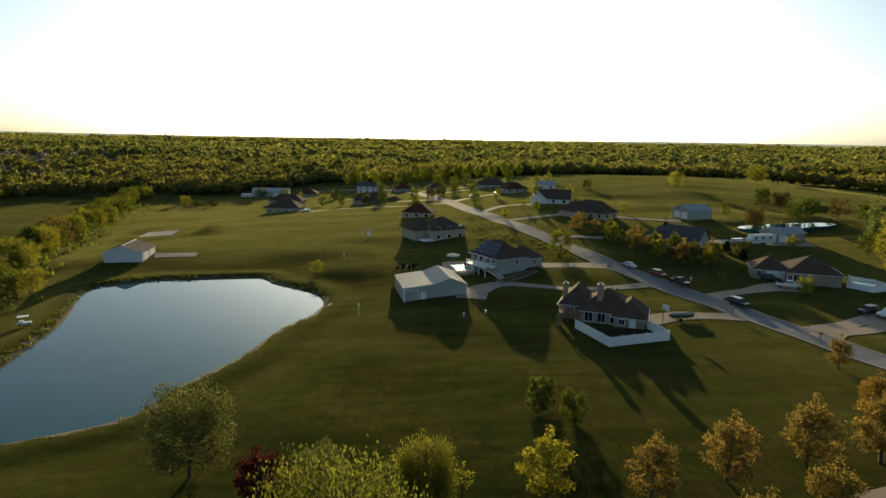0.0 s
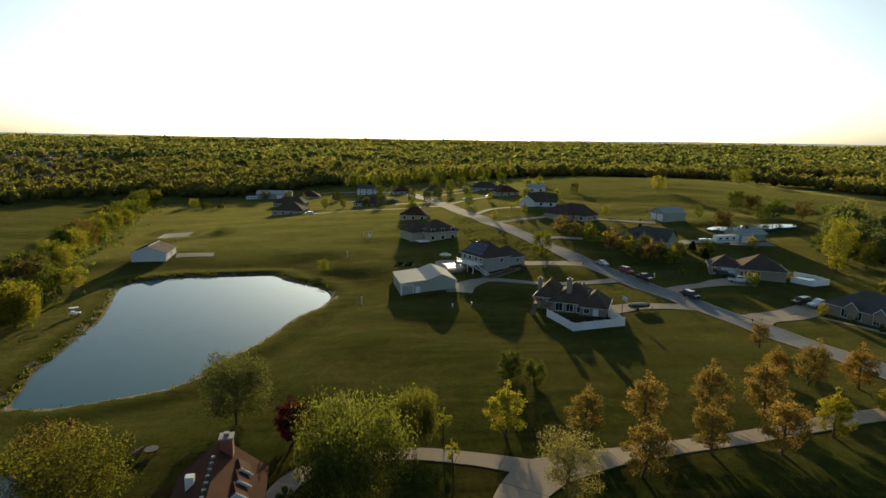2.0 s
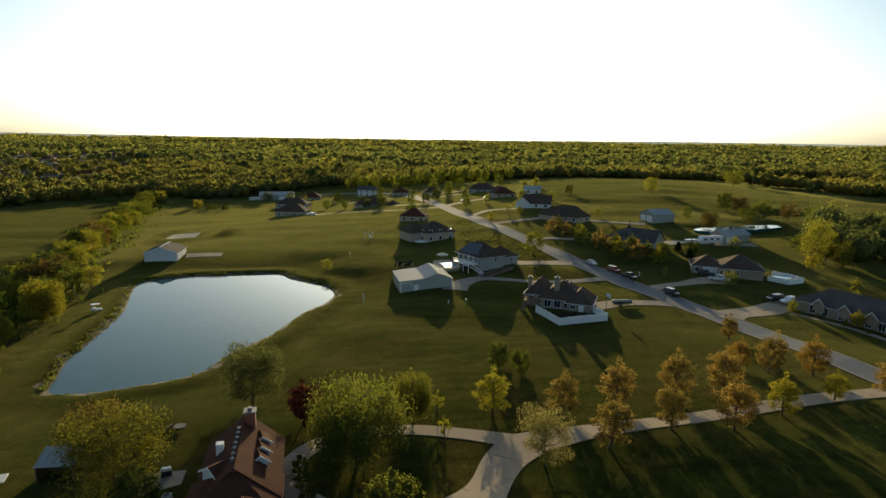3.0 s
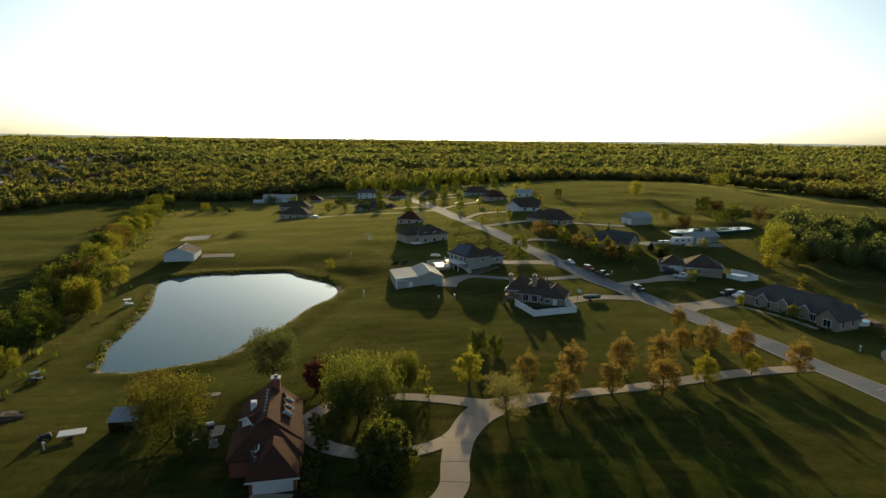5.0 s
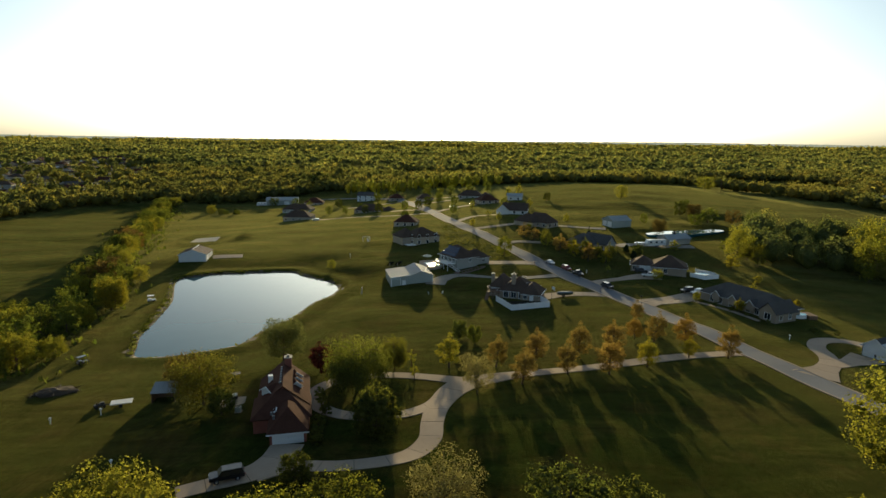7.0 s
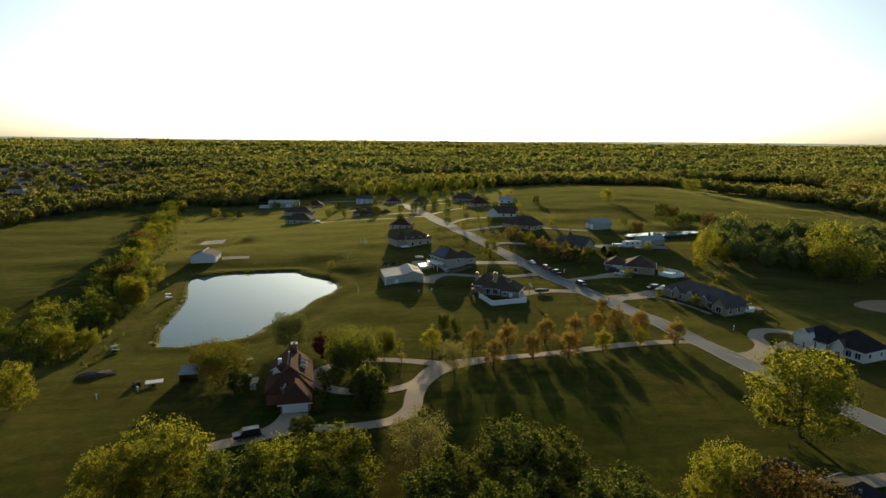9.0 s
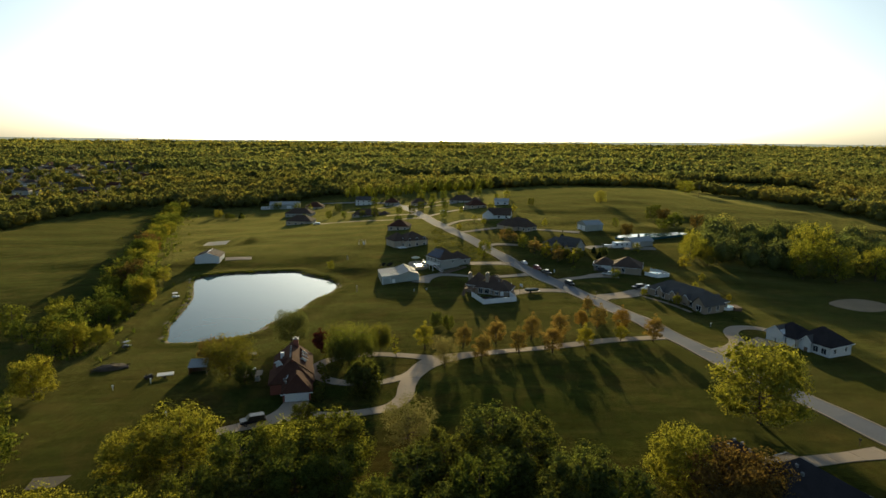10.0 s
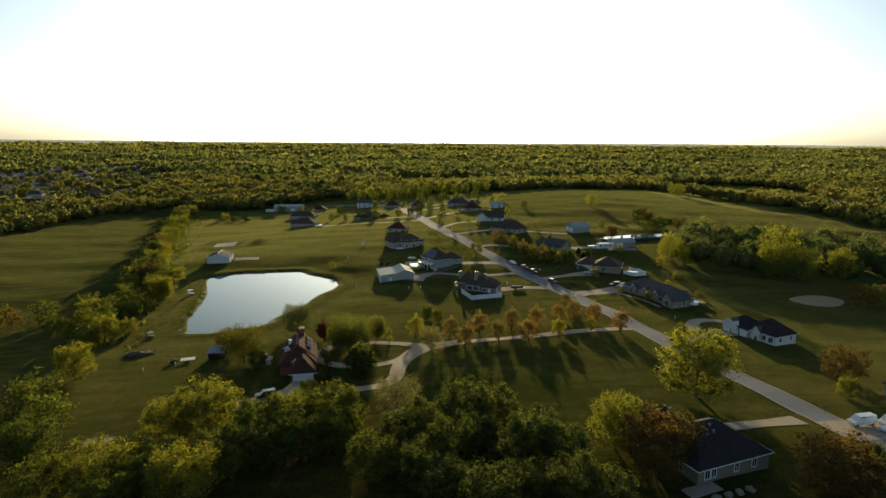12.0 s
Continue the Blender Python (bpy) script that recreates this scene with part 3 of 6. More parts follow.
# ---- trees ----
def kites(name, centres, outward, sizes, mat, rng, core=None, aspect=0.62, droop=0.0):
    """A mesh of many small leaf blades; core: (vertices, faces) of limbs or an inner mass."""
    n = len(centres)
    r = rng.normal(size=(n, 3))
    nrm = outward * 0.9 + r * 0.75
    nrm /= np.linalg.norm(nrm, axis=1, keepdims=True) + 1e-9
    u = np.cross(nrm, rng.normal(size=(n, 3)) * (1, 1, 1 - droop) + np.array([0, 0, 0.01]))
    if droop:
        u = u * (1 - droop) + np.array([0, 0, -1.0]) * droop
    u /= np.linalg.norm(u, axis=1, keepdims=True) + 1e-9
    w = np.cross(nrm, u)
    s = sizes[:, None]
    verts = np.stack([centres + u * s, centres + w * s * aspect + u * s * 0.1, centres - u * s * 0.8, centres - w * s * aspect + u * s * 0.1], 1).reshape(-1, 3)
    quads = np.arange(n * 4, dtype=np.int32)
    starts = np.arange(0, n * 4, 4, dtype=np.int32)
    if core is not None:
        cv, ct = core
        quads = np.concatenate([quads, (ct + len(verts)).ravel().astype(np.int32)])
        starts = np.concatenate([starts, n * 4 + np.arange(0, ct.size, 3, dtype=np.int32)])
        verts = np.concatenate([verts, cv])
    me = bpy.data.meshes.new(name)
    me.vertices.add(len(verts))
    me.vertices.foreach_set("co", verts.astype(np.float32).ravel())
    me.loops.add(len(quads))
    me.loops.foreach_set("vertex_index", quads)
    me.polygons.add(len(starts))
    me.polygons.foreach_set("loop_start", starts)
    me.materials.append(mat)
    me.update()
    me.validate()
    return me


def grow(seed, height, spread, clear, limbs, blades, blade, leaf_mat, shape="oval", ragged=0.25, sides=6, mass=0.0):
    """Trunk and crown meshes of one tree that stands at the origin."""
    rng = np.random.default_rng(seed)
    g = Geo()
    lean = rng.normal(size=2) * 0.03 * height
    top = 0.82 * height
    stem = [(0, 0, -0.4), (0, 0, 0.1), (lean[0] * 0.3, lean[1] * 0.3, clear), (lean[0] * 0.7, lean[1] * 0.7, (clear + top) / 2), (lean[0], lean[1], top)]
    r0 = 0.024 * height
    g.tube(stem, [r0 * 1.5, r0 * 1.1, r0 * 0.85, r0 * 0.5, r0 * 0.12], sides)
    tips = []
    for i in range(limbs):
        f = (i + 0.5) / limbs
        z0 = clear + (top - clear) * (0.0 + 0.75 * f)
        a = i * 2.399 + rng.uniform(-0.4, 0.4)
        if shape == "oval":
            reach = spread * (0.35 + 0.65 * math.sin(math.pi * min(1, 0.18 + 0.80 * f)))
            rise = (0.1 + 0.6 * f) * reach
        elif shape == "round":
            reach = spread * (0.55 + 0.45 * math.sin(math.pi * min(1, 0.25 + 0.65 * f)))
            rise = (0.15 + 0.75 * f) * reach
        elif shape == "willow":
            reach = spread * (0.75 + 0.25 * math.sin(math.pi * f))
            rise = 0.42 * reach
        else:
            reach = spread * (1.05 - 0.9 * f)
            rise = -0.12 * reach
        reach *= rng.uniform(1 - ragged, 1 + ragged * 0.5)
        b = np.array([lean[0] * f, lean[1] * f, z0])
        e = b + np.array([math.cos(a) * reach, math.sin(a) * reach, rise])
        m1 = b + (e - b) * 0.5 + np.array([0, 0, -0.10 * reach if shape != "willow" else 0.15 * reach])
        rl = r0 * 0.42 * (1 - 0.5 * f)
        g.tube([b, m1, e], [rl, rl * 0.6, rl * 0.15], 4)
        tips += [(e, 1.0), (m1 + rng.normal(size=3) * 0.08 * reach, 0.8), (b + (e - b) * 0.78 + rng.normal(size=3) * 0.12 * reach, 0.9)]
        for k in range(2):
            a2 = a + rng.uniform(-1.1, 1.1)
            s0 = b + (e - b) * rng.uniform(0.35, 0.8)
            e2 = s0 + np.array([math.cos(a2), math.sin(a2), rng.uniform(0.0, 0.7)]) * reach * 0.42
            g.tube([s0, e2], [rl * 0.4, rl * 0.1], 3)
            tips.append((e2, 0.85))
    tips.append((np.array([lean[0], lean[1], top]), 0.9))
    tips.append((np.array([lean[0], lean[1], top + 0.1 * height]), 0.6))
    per = max(6, blades // len(tips))
    cen, out = [], []
    crown_mid = np.array([0, 0, (clear + height) / 2])
    clump = spread * (0.34 if shape != "spruce" else 0.25)
    for p, k in tips:
        d = rng.normal(size=(per, 3))
        d /= np.linalg.norm(d, axis=1, keepdims=True)
        rad = clump * k * rng.uniform(0.35, 1.08, size=(per, 1)) ** 0.7 * rng.uniform(0.8, 1.2)
        c = p + d * rad * (1, 1, 0.8)
        if shape == "willow":
            c[:, 2] -= rng.uniform(0, 1, per) ** 1.3 * max(1.0, p[2] - 0.8) * 0.75
        if shape == "spruce":
            c[:, 2] -= np.hypot(c[:, 0], c[:, 1]) * 0.15
        cen.append(c)
        o = d + (c - crown_mid) / height * 1.2
        out.append(o)
    cen, out = np.concatenate(cen), np.concatenate(out)
    cen[:, 2] = np.maximum(cen[:, 2], 0.5)
    sizes = blade * rng.uniform(0.55, 1.35, len(cen))
    core = None
    if mass:
        ico = bmesh.new()
        bmesh.ops.create_icosphere(ico, subdivisions=1, radius=1)
        cv = np.array([v.co[:] for v in ico.verts])
        cf = np.array([[v.index for v in f.verts] for f in ico.faces])
        ico.free()
        vs, fs = [], []
        for q, (p, k) in enumerate(tips):
            s = clump * k * mass
            lump = p + cv * s * rng.uniform(0.7, 1.15, (len(cv), 1)) * (1, 1, 0.85)
            if shape == "willow":
                lump[:, 2] = np.where(cv[:, 2] < 0, lump[:, 2] - 0.5 * np.maximum(0, p[2] - 1.5), lump[:, 2])
            vs.append(lump)
            fs.append(cf + q * len(cv))
        core = (np.concatenate(vs), np.concatenate(fs))
    crown = kites("crown", cen, out, sizes, leaf_mat, rng, core, droop=0.75 if shape == "willow" else 0.0)
    return g.mesh("trunk", BARK, True), crown


KINDS = {}


def kind_of(name, count, label, category="tree", **how):
    KINDS[name] = ([grow(hash_of(name) + i, **how) for i in range(count)], how["height"], label, category)


def hash_of(s):
    return sum((i + 1) * ord(c) for i, c in enumerate(s))


kind_of("young_oak", 4, "young street oak with thin coppery spring leaves", height=8.5, spread=2.45, clear=1.3, limbs=20, blades=4600, blade=0.145, leaf_mat=LEAF_OAK, shape="oval", mass=0.0)
kind_of("gold_oak", 3, "young oak with yellow-green spring leaves", height=8.5, spread=2.5, clear=1.2, limbs=20, blades=4600, blade=0.145, leaf_mat=LEAF_YELLOW, shape="oval", mass=0.0)
kind_of("sage_oak", 2, "young street tree with olive-green spring leaves", height=8.5, spread=2.4, clear=1.2, limbs=18, blades=3600, blade=0.15, leaf_mat=LEAF_OLIVE, shape="oval", mass=0.0)
kind_of("yellow_tree", 3, "broad tree with bright yellow-green leaves", height=13, spread=5.4, clear=1.4, limbs=28, blades=13500, blade=0.175, leaf_mat=LEAF_YELLOW, shape="round", mass=0.28)
kind_of("green_tree", 3, "broad leafy green shade tree", height=12, spread=5.0, clear=1.0, limbs=26, blades=11500, blade=0.175, leaf_mat=LEAF_GREEN, shape="round", mass=0.32)
kind_of("dark_tree", 3, "dense dark green rounded tree", height=11, spread=4.6, clear=0.6, limbs=28, blades=10000, blade=0.175, leaf_mat=LEAF_DARK, shape="round", ragged=0.12, mass=0.36)
kind_of("pear_tree", 1, "dense egg-shaped dark green pear tree", height=8.6, spread=3.5, clear=0.5, limbs=30, blades=12000, blade=0.15, leaf_mat=LEAF_DARK, shape="oval", ragged=0.08, mass=0.5)
kind_of("pale_tree", 3, "airy tree in pale spring leaf", height=9, spread=4.0, clear=1.5, limbs=24, blades=9000, blade=0.13, leaf_mat=LEAF_PALE, shape="round")
kind_of("rust_tree", 2, "spreading tree with olive-brown new leaves", height=9, spread=4.2, clear=1.5, limbs=26, blades=7600, blade=0.15, leaf_mat=LEAF_RUST, shape="round", mass=0.22)
kind_of("purple_tree", 2, "small purple-leaved plum tree", height=6, spread=2.2, clear=1.0, limbs=13, blades=1600, blade=0.2, leaf_mat=LEAF_PURPLE, shape="oval", mass=0.35)
kind_of("willow", 2, "weeping willow with hanging yellow-green curtains", height=10, spread=4.6, clear=2.4, limbs=28, blades=21000, blade=0.15, leaf_mat=LEAF_WILLOW, shape="willow", ragged=0.12, mass=0.0)
kind_of("pale_willow", 1, "broad drooping willow in thin pale green leaf", height=10, spread=4.4, clear=1.6, limbs=30, blades=16000, blade=0.14, leaf_mat=LEAF_SAGE, shape="round", ragged=0.2, mass=0.0)
kind_of("olive_tree", 1, "spreading yard tree in thin olive spring leaf", height=9.5, spread=4.6, clear=1.3, limbs=30, blades=12500, blade=0.145, leaf_mat=LEAF_OLIVE, shape="round", ragged=0.25, mass=0.0)
kind_of("spruce", 2, "dark conical young spruce tree", height=6, spread=1.8, clear=0.3, limbs=26, blades=1500, blade=0.24, leaf_mat=LEAF_PINE, shape="spruce", ragged=0.1, mass=0.45)
kind_of("hedge_tree", 4, "scrubby hedgerow tree in mixed spring leaf", height=9, spread=3.8, clear=0.8, limbs=14, blades=1500, blade=0.32, leaf_mat=LEAF_GREEN, shape="round")
kind_of("hedge_rust", 2, "hedgerow tree with rusty brown leaves", height=9, spread=3.8, clear=0.8, limbs=13, blades=1000, blade=0.34, leaf_mat=LEAF_RUST, shape="round")
kind_of("shrub", 2, "rounded dark green garden shrub", "shrub", height=1.9, spread=1.0, clear=0.15, limbs=9, blades=420, blade=0.14, leaf_mat=LEAF_DARK, shape="round", ragged=0.1, mass=0.6)
kind_of("sapling", 2, "thin staked sapling with few leaves", height=3.8, spread=0.9, clear=1.2, limbs=8, blades=260, blade=0.14, leaf_mat=LEAF_YELLOW, shape="oval")
kind_of("yellow_tree_far", 3, "broad tree with bright yellow-green leaves", height=13, spread=5.4, clear=1.4, limbs=22, blades=3800, blade=0.27, leaf_mat=LEAF_YELLOW, shape="round")
kind_of("green_tree_far", 2, "broad leafy green shade tree", height=12, spread=5.0, clear=1.0, limbs=16, blades=1700, blade=0.40, leaf_mat=LEAF_GREEN, shape="round")
kind_of("dark_tree_far", 2, "dense dark green rounded tree", height=11, spread=4.6, clear=0.6, limbs=16, blades=1600, blade=0.38, leaf_mat=LEAF_DARK, shape="round", ragged=0.12, mass=0.42)
kind_of("young_oak_far", 3, "young oak with thin coppery spring leaves", height=8.5, spread=2.9, clear=0.9, limbs=13, blades=700, blade=0.36, leaf_mat=LEAF_OAK, shape="oval")
kind_of("gold_oak_far", 3, "young oak with yellow-green spring leaves", height=8.5, spread=2.8, clear=0.9, limbs=13, blades=650, blade=0.36, leaf_mat=LEAF_YELLOW, shape="oval")
planted = [0]


def plant(kind, x, y, height, wide=1.0, group="", label=""):
    if y > 115 and kind + "_far" in KINDS:
        kind += "_far"
    variants, h0, text, cat = KINDS[kind]
    planted[0] += 1
    n = planted[0]
    trunk, crown = variants[n % len(variants)]
    ob = thing("shrub" if cat == "shrub" else "tree", label or text, cat, pose(x, y, at(x, y) - 0.05, 0, 0, n * 77.0), group)
    k = height / h0
    ob.scale = (k * wide, k * wide, k)
    part("trunk", trunk, BARK, ob)
    part("crown", crown, None, ob)
    return ob


for x, y, h, k in [(20, 51.5, 8, "gold_oak"), (30, 51.5, 7.4, "young_oak"), (39, 55, 8.4, "young_oak"), (49, 58, 8.6, "young_oak"), (57, 58, 8.8, "young_oak"), (70, 69, 8.2, "young_oak"),
                   (77, 67.5, 8.2, "young_oak"), (82, 56.5, 8.4, "young_oak"), (25, 37, 7.8, "pale_tree"), (34, 41, 8.2, "young_oak"), (44, 46, 7.6, "young_oak"), (52.5, 46, 8.6, "young_oak"),
                   (62, 51, 7.0, "gold_oak"), (73, 56, 5.4, "gold_oak"), (72, 87, 6.0, "young_oak"), (66, 71, 6.4, "young_oak")]:
    plant(k, x, y, h, 0.8 if k == "pale_tree" else 1.0, "oaks along the drive")
for x, y, h, k, w in [(23, 72, 5, "dark_tree", 0.8), (26.5, 68.5, 4.6, "green_tree", 0.8), (12, 52, 4.2, "sapling", 1), (13, 44, 4, "sapling", 1), (2.2, 39, 12, "willow", 0.92), (8.6, 50, 8.4, "willow", 0.62), (-1.5, 51, 6.4, "pale_willow", 0.7),
                      (-16.4, 57.5, 10, "pale_willow", 0.9), (-7, 50.5, 6.8, "purple_tree", 1), (-5.2, 47.5, 5.4, "purple_tree", 0.9), (7.6, 20, 9.4, "pear_tree", 0.86), (-25, 34, 9.5, "olive_tree", 1.05), (-31, 41, 7.6, "rust_tree", 1.0),
                      (-20, 29, 5, "dark_tree", 1.0), (-2, 6, 4.4, "dark_tree", 1.1),
                      (45, 168, 8.6, "green_tree", 0.85), (-23, 159, 4.2, "yellow_tree", 0.9), (142, 330, 10, "yellow_tree", 0.9), (80, 143, 3, "sapling", 1.2), (85, 238, 5, "gold_oak", 1), (125, 236, 6, "green_tree", 0.7),
                      (156, 267, 9, "dark_tree", 0.8), (162, 262, 8, "rust_tree", 1), (165, 282, 7, "hedge_tree", 1), (51, 247, 5, "gold_oak", 1), (46, 254, 5, "sapling", 1.4), (21, 398, 9, "green_tree", 0.8), (-3, 325, 7, "green_tree", 0.8), (6, 326, 6.5, "dark_tree", 0.8),
                      (120, 118, 3.2, "gold_oak", 1.2), (104, 95, 4.6, "gold_oak", 1.0), (97, 107.5, 4.0, "gold_oak", 0.9), (94, 131.5, 4.6, "yellow_tree", 0.9), (120, 100, 2.6, "spruce", 1), (126, 104, 3, "gold_oak", 1),
                      (126, 20, 9, "rust_tree", 1.1), (119, 9, 5, "yellow_tree", 0.9), (84.3, 7, 16.0, "yellow_tree", 1.12), (87, 200, 6.5, "spruce", 0.8), (118, 178, 5.5, "gold_oak", 1), (100, 172, 4.6, "dark_tree", 1)]:
    plant(k, x, y, h, w)
# by the street, a belt of young coppery trees
for i, (x, y) in enumerate([(62, 197), (66, 191), (65, 185), (70, 182), (69, 175), (74, 174), (73, 167), (78, 168), (77, 160), (81, 163), (83, 157), (86, 161), (58, 203), (61, 209)]):
    plant("young_oak" if i % 4 == 0 else ("gold_oak", "sage_oak")[i % 2], x, y, 6.4 + (i * 37 % 10) * 0.22, 1.1, "coppery trees beside the street")
for x, y, h in [(74, 186, 4.6), (77, 183, 4.2), (80, 181, 5), (83, 179, 4.4), (97, 176, 5), (101, 174, 5.5), (97, 166, 5), (84, 172, 4)]:
    plant("spruce", x, y, h, 1.0, "dark spruces by the grey house")
# tall trees of the foreground
for x, y, h, k, w in [(-18, -9.5, 11, "yellow_tree", 1.15), (-24, -13, 9, "yellow_tree", 1.1), (0, -13, 9.5, "yellow_tree", 1.25), (7, -11.5, 10, "green_tree", 1.25), (-6, -15, 9, "green_tree", 1.2), (3, -20, 9, "green_tree", 1.2), (-3, -22, 8, "dark_tree", 1.2), (9, -19, 8, "green_tree", 1.1),
                      (18.3, -4, 8.2, "pale_tree", 1.1), (32, -9, 9.6, "dark_tree", 1.2), (37.5, -12, 9, "dark_tree", 1.1), (24, -15, 8.6, "dark_tree", 1.2), (20, -20, 8, "dark_tree", 1.2), (29, -25, 9.4, "green_tree", 1.0), (33, -20, 8, "dark_tree", 1.2), (43, -23, 9.8, "dark_tree", 1.1), (47, -27, 9, "dark_tree", 1.1), (39, -28, 8, "dark_tree", 1.1),
                      (34, -41, 9.5, "dark_tree", 1.0), (46, -38, 9.5, "dark_tree", 1.0), (24, -30, 8, "dark_tree", 1.1), (51, -39, 8.4, "dark_tree", 1.1), (16, -28, 8, "green_tree", 1.1), (28, -36, 8, "dark_tree", 1.1), (40, -36, 8, "dark_tree", 1.1),
                      (58.5, -18, 10.6, "yellow_tree", 0.95), (63, -24, 9.6, "rust_tree", 1.15), (66.5, -22.5, 8.8, "rust_tree", 1.1), (62, -29, 7.5, "rust_tree", 1.0), (89, -31, 9, "rust_tree", 1.2), (94, -27, 8, "rust_tree", 1.2), (92, -35, 8.5, "rust_tree", 1.2), (98, -32, 8, "dark_tree", 1.1), (-27, -31, 9.4, "yellow_tree", 1.2), (-13, -34, 9.5, "yellow_tree", 1.1), (-19, -30, 8.5, "green_tree", 1.2), (-34, -34, 8.6, "green_tree", 1.1), (-10, -25, 8.5, "green_tree", 1.1), (-22, -37, 8, "green_tree", 1.1),
                      (-64, 24, 9.8, "yellow_tree", 1.0), (-57, 0, 9.6, "hedge_tree", 1.3), (-50, -8, 8.4, "hedge_tree", 1.2), (-47, -18, 8.4, "green_tree", 1.1), (-64, 8, 8, "hedge_tree", 1.2), (-53, -24, 8, "hedge_tree", 1.2), (-58, -12, 8, "hedge_tree", 1.2)]:
    plant(k, x, y, h, w, "tall trees of the wood's edge")
# hedgerow beside the pond and the meadow
rng = np.random.default_rng(5)
hedge = line_through([(-206, 436), (-190, 384), (-167, 315), (-145, 258), (-118, 184), (-107, 153), (-95, 128), (-90, 105), (-84, 86), (-82, 70), (-72, 56)], 6.8)
for i, p in enumerate(hedge):
    for k in range(2):
        x, y = p + rng.normal(size=2) * (3.2 if p[1] > 160 else 5.5)
        if edge_distance(POND, x, y) < 5:
            x -= 6
        kind = "hedge_rust" if (120 < y < 260 and rng.random() < 0.22) else ("hedge_tree", "hedge_tree", "yellow_tree")[rng.integers(3)]
        plant(kind, x, y, rng.uniform(6.0, 9.5) if k else rng.uniform(7.5, 11), rng.uniform(0.85, 1.1), "hedgerow by the pond")
for x, y, h, k in [(-110, 84, 9, "hedge_tree"), (-118, 78, 8, "hedge_rust"), (-126, 82, 9, "hedge_tree"), (-136, 86, 8, "hedge_tree"), (-104, 76, 6, "hedge_tree"), (-100, 93, 9, "hedge_tree"), (-71, 64, 5.5, "yellow_tree"), (-80, 92, 6, "yellow_tree"), (-88, 140, 6.5, "yellow_tree"),
                   (-157, 396, 7.5, "yellow_tree"), (-148, 392, 5, "dark_tree"), (-143, 388, 4.5, "hedge_tree"), (-134, 386, 4, "hedge_tree"), (-138, 395, 7, "spruce"), (-122, 448, 8, "hedge_tree")]:
    plant(k, x, y, h, 1.1)
# tall pale willows and woods' edge on the rising ground
for x, y, h, k, w in [(136, 161, 16, "yellow_tree", 0.62), (142, 156, 9, "yellow_tree", 0.8), (143, 166, 11, "yellow_tree", 0.7), (184, 151, 23.5, "yellow_tree", 0.82), (175, 141, 17, "yellow_tree", 0.85), (187, 138, 16.5, "yellow_tree", 0.9), (207, 143, 15, "yellow_tree", 0.9),
                      (130, 152, 6, "gold_oak", 1.3), (128, 130, 4, "gold_oak", 1), (186, 99, 9, "hedge_rust", 1.1), (194, 104, 8, "hedge_tree", 1.1), (203, 103, 9, "hedge_rust", 1.1), (212, 100, 9, "hedge_tree", 1.1), (124, 212, 8, "rust_tree", 0.8), (140, 176, 7, "hedge_tree", 1),
                      (150, 232, 7, "hedge_tree", 1.1), (160, 240, 9, "hedge_tree", 1.1), (172, 238, 9, "hedge_rust", 1), (182, 236, 8, "hedge_tree", 1.1), (262, 470, 14, "yellow_tree", 1.2)]:
    plant(k, x, y, h, w)
# thin row of trees before the far wood, and trees among the far houses
row_x = -66 + np.arange(34) * 4.3 + rng.uniform(-1.5, 1.5, 34)
slender = np.stack([row_x, 500 + rng.uniform(-8, 14, 34) - np.where(row_x > 40, 8, 0), rng.uniform(11, 16, 34), rng.uniform(2.2, 3.6, 34)], 1)
for x, y, h in [(-70, 330, 7), (-34, 342, 7), (-30, 330, 6), (-20, 322, 7), (-44, 335, 6), (12, 344, 7), (20, 352, 8), (30, 336, 7), (40, 300, 6), (60, 300, 6), (74, 290, 6), (28, 284, 6), (-100, 430, 8), (-86, 420, 7), (-60, 410, 8), (-30, 420, 9), (10, 410, 9), (30, 420, 9), (44, 400, 9), (60, 420, 9), (70, 360, 8), (80, 380, 9), (10, 440, 10), (-20, 455, 9), (90, 320, 6), (0, 270, 6), (36, 232, 5), (-58, 352, 7), (-75, 345, 6)]:
    plant(("green_tree", "gold_oak", "dark_tree")[int(x + y) % 3], x, y, h, 0.85)


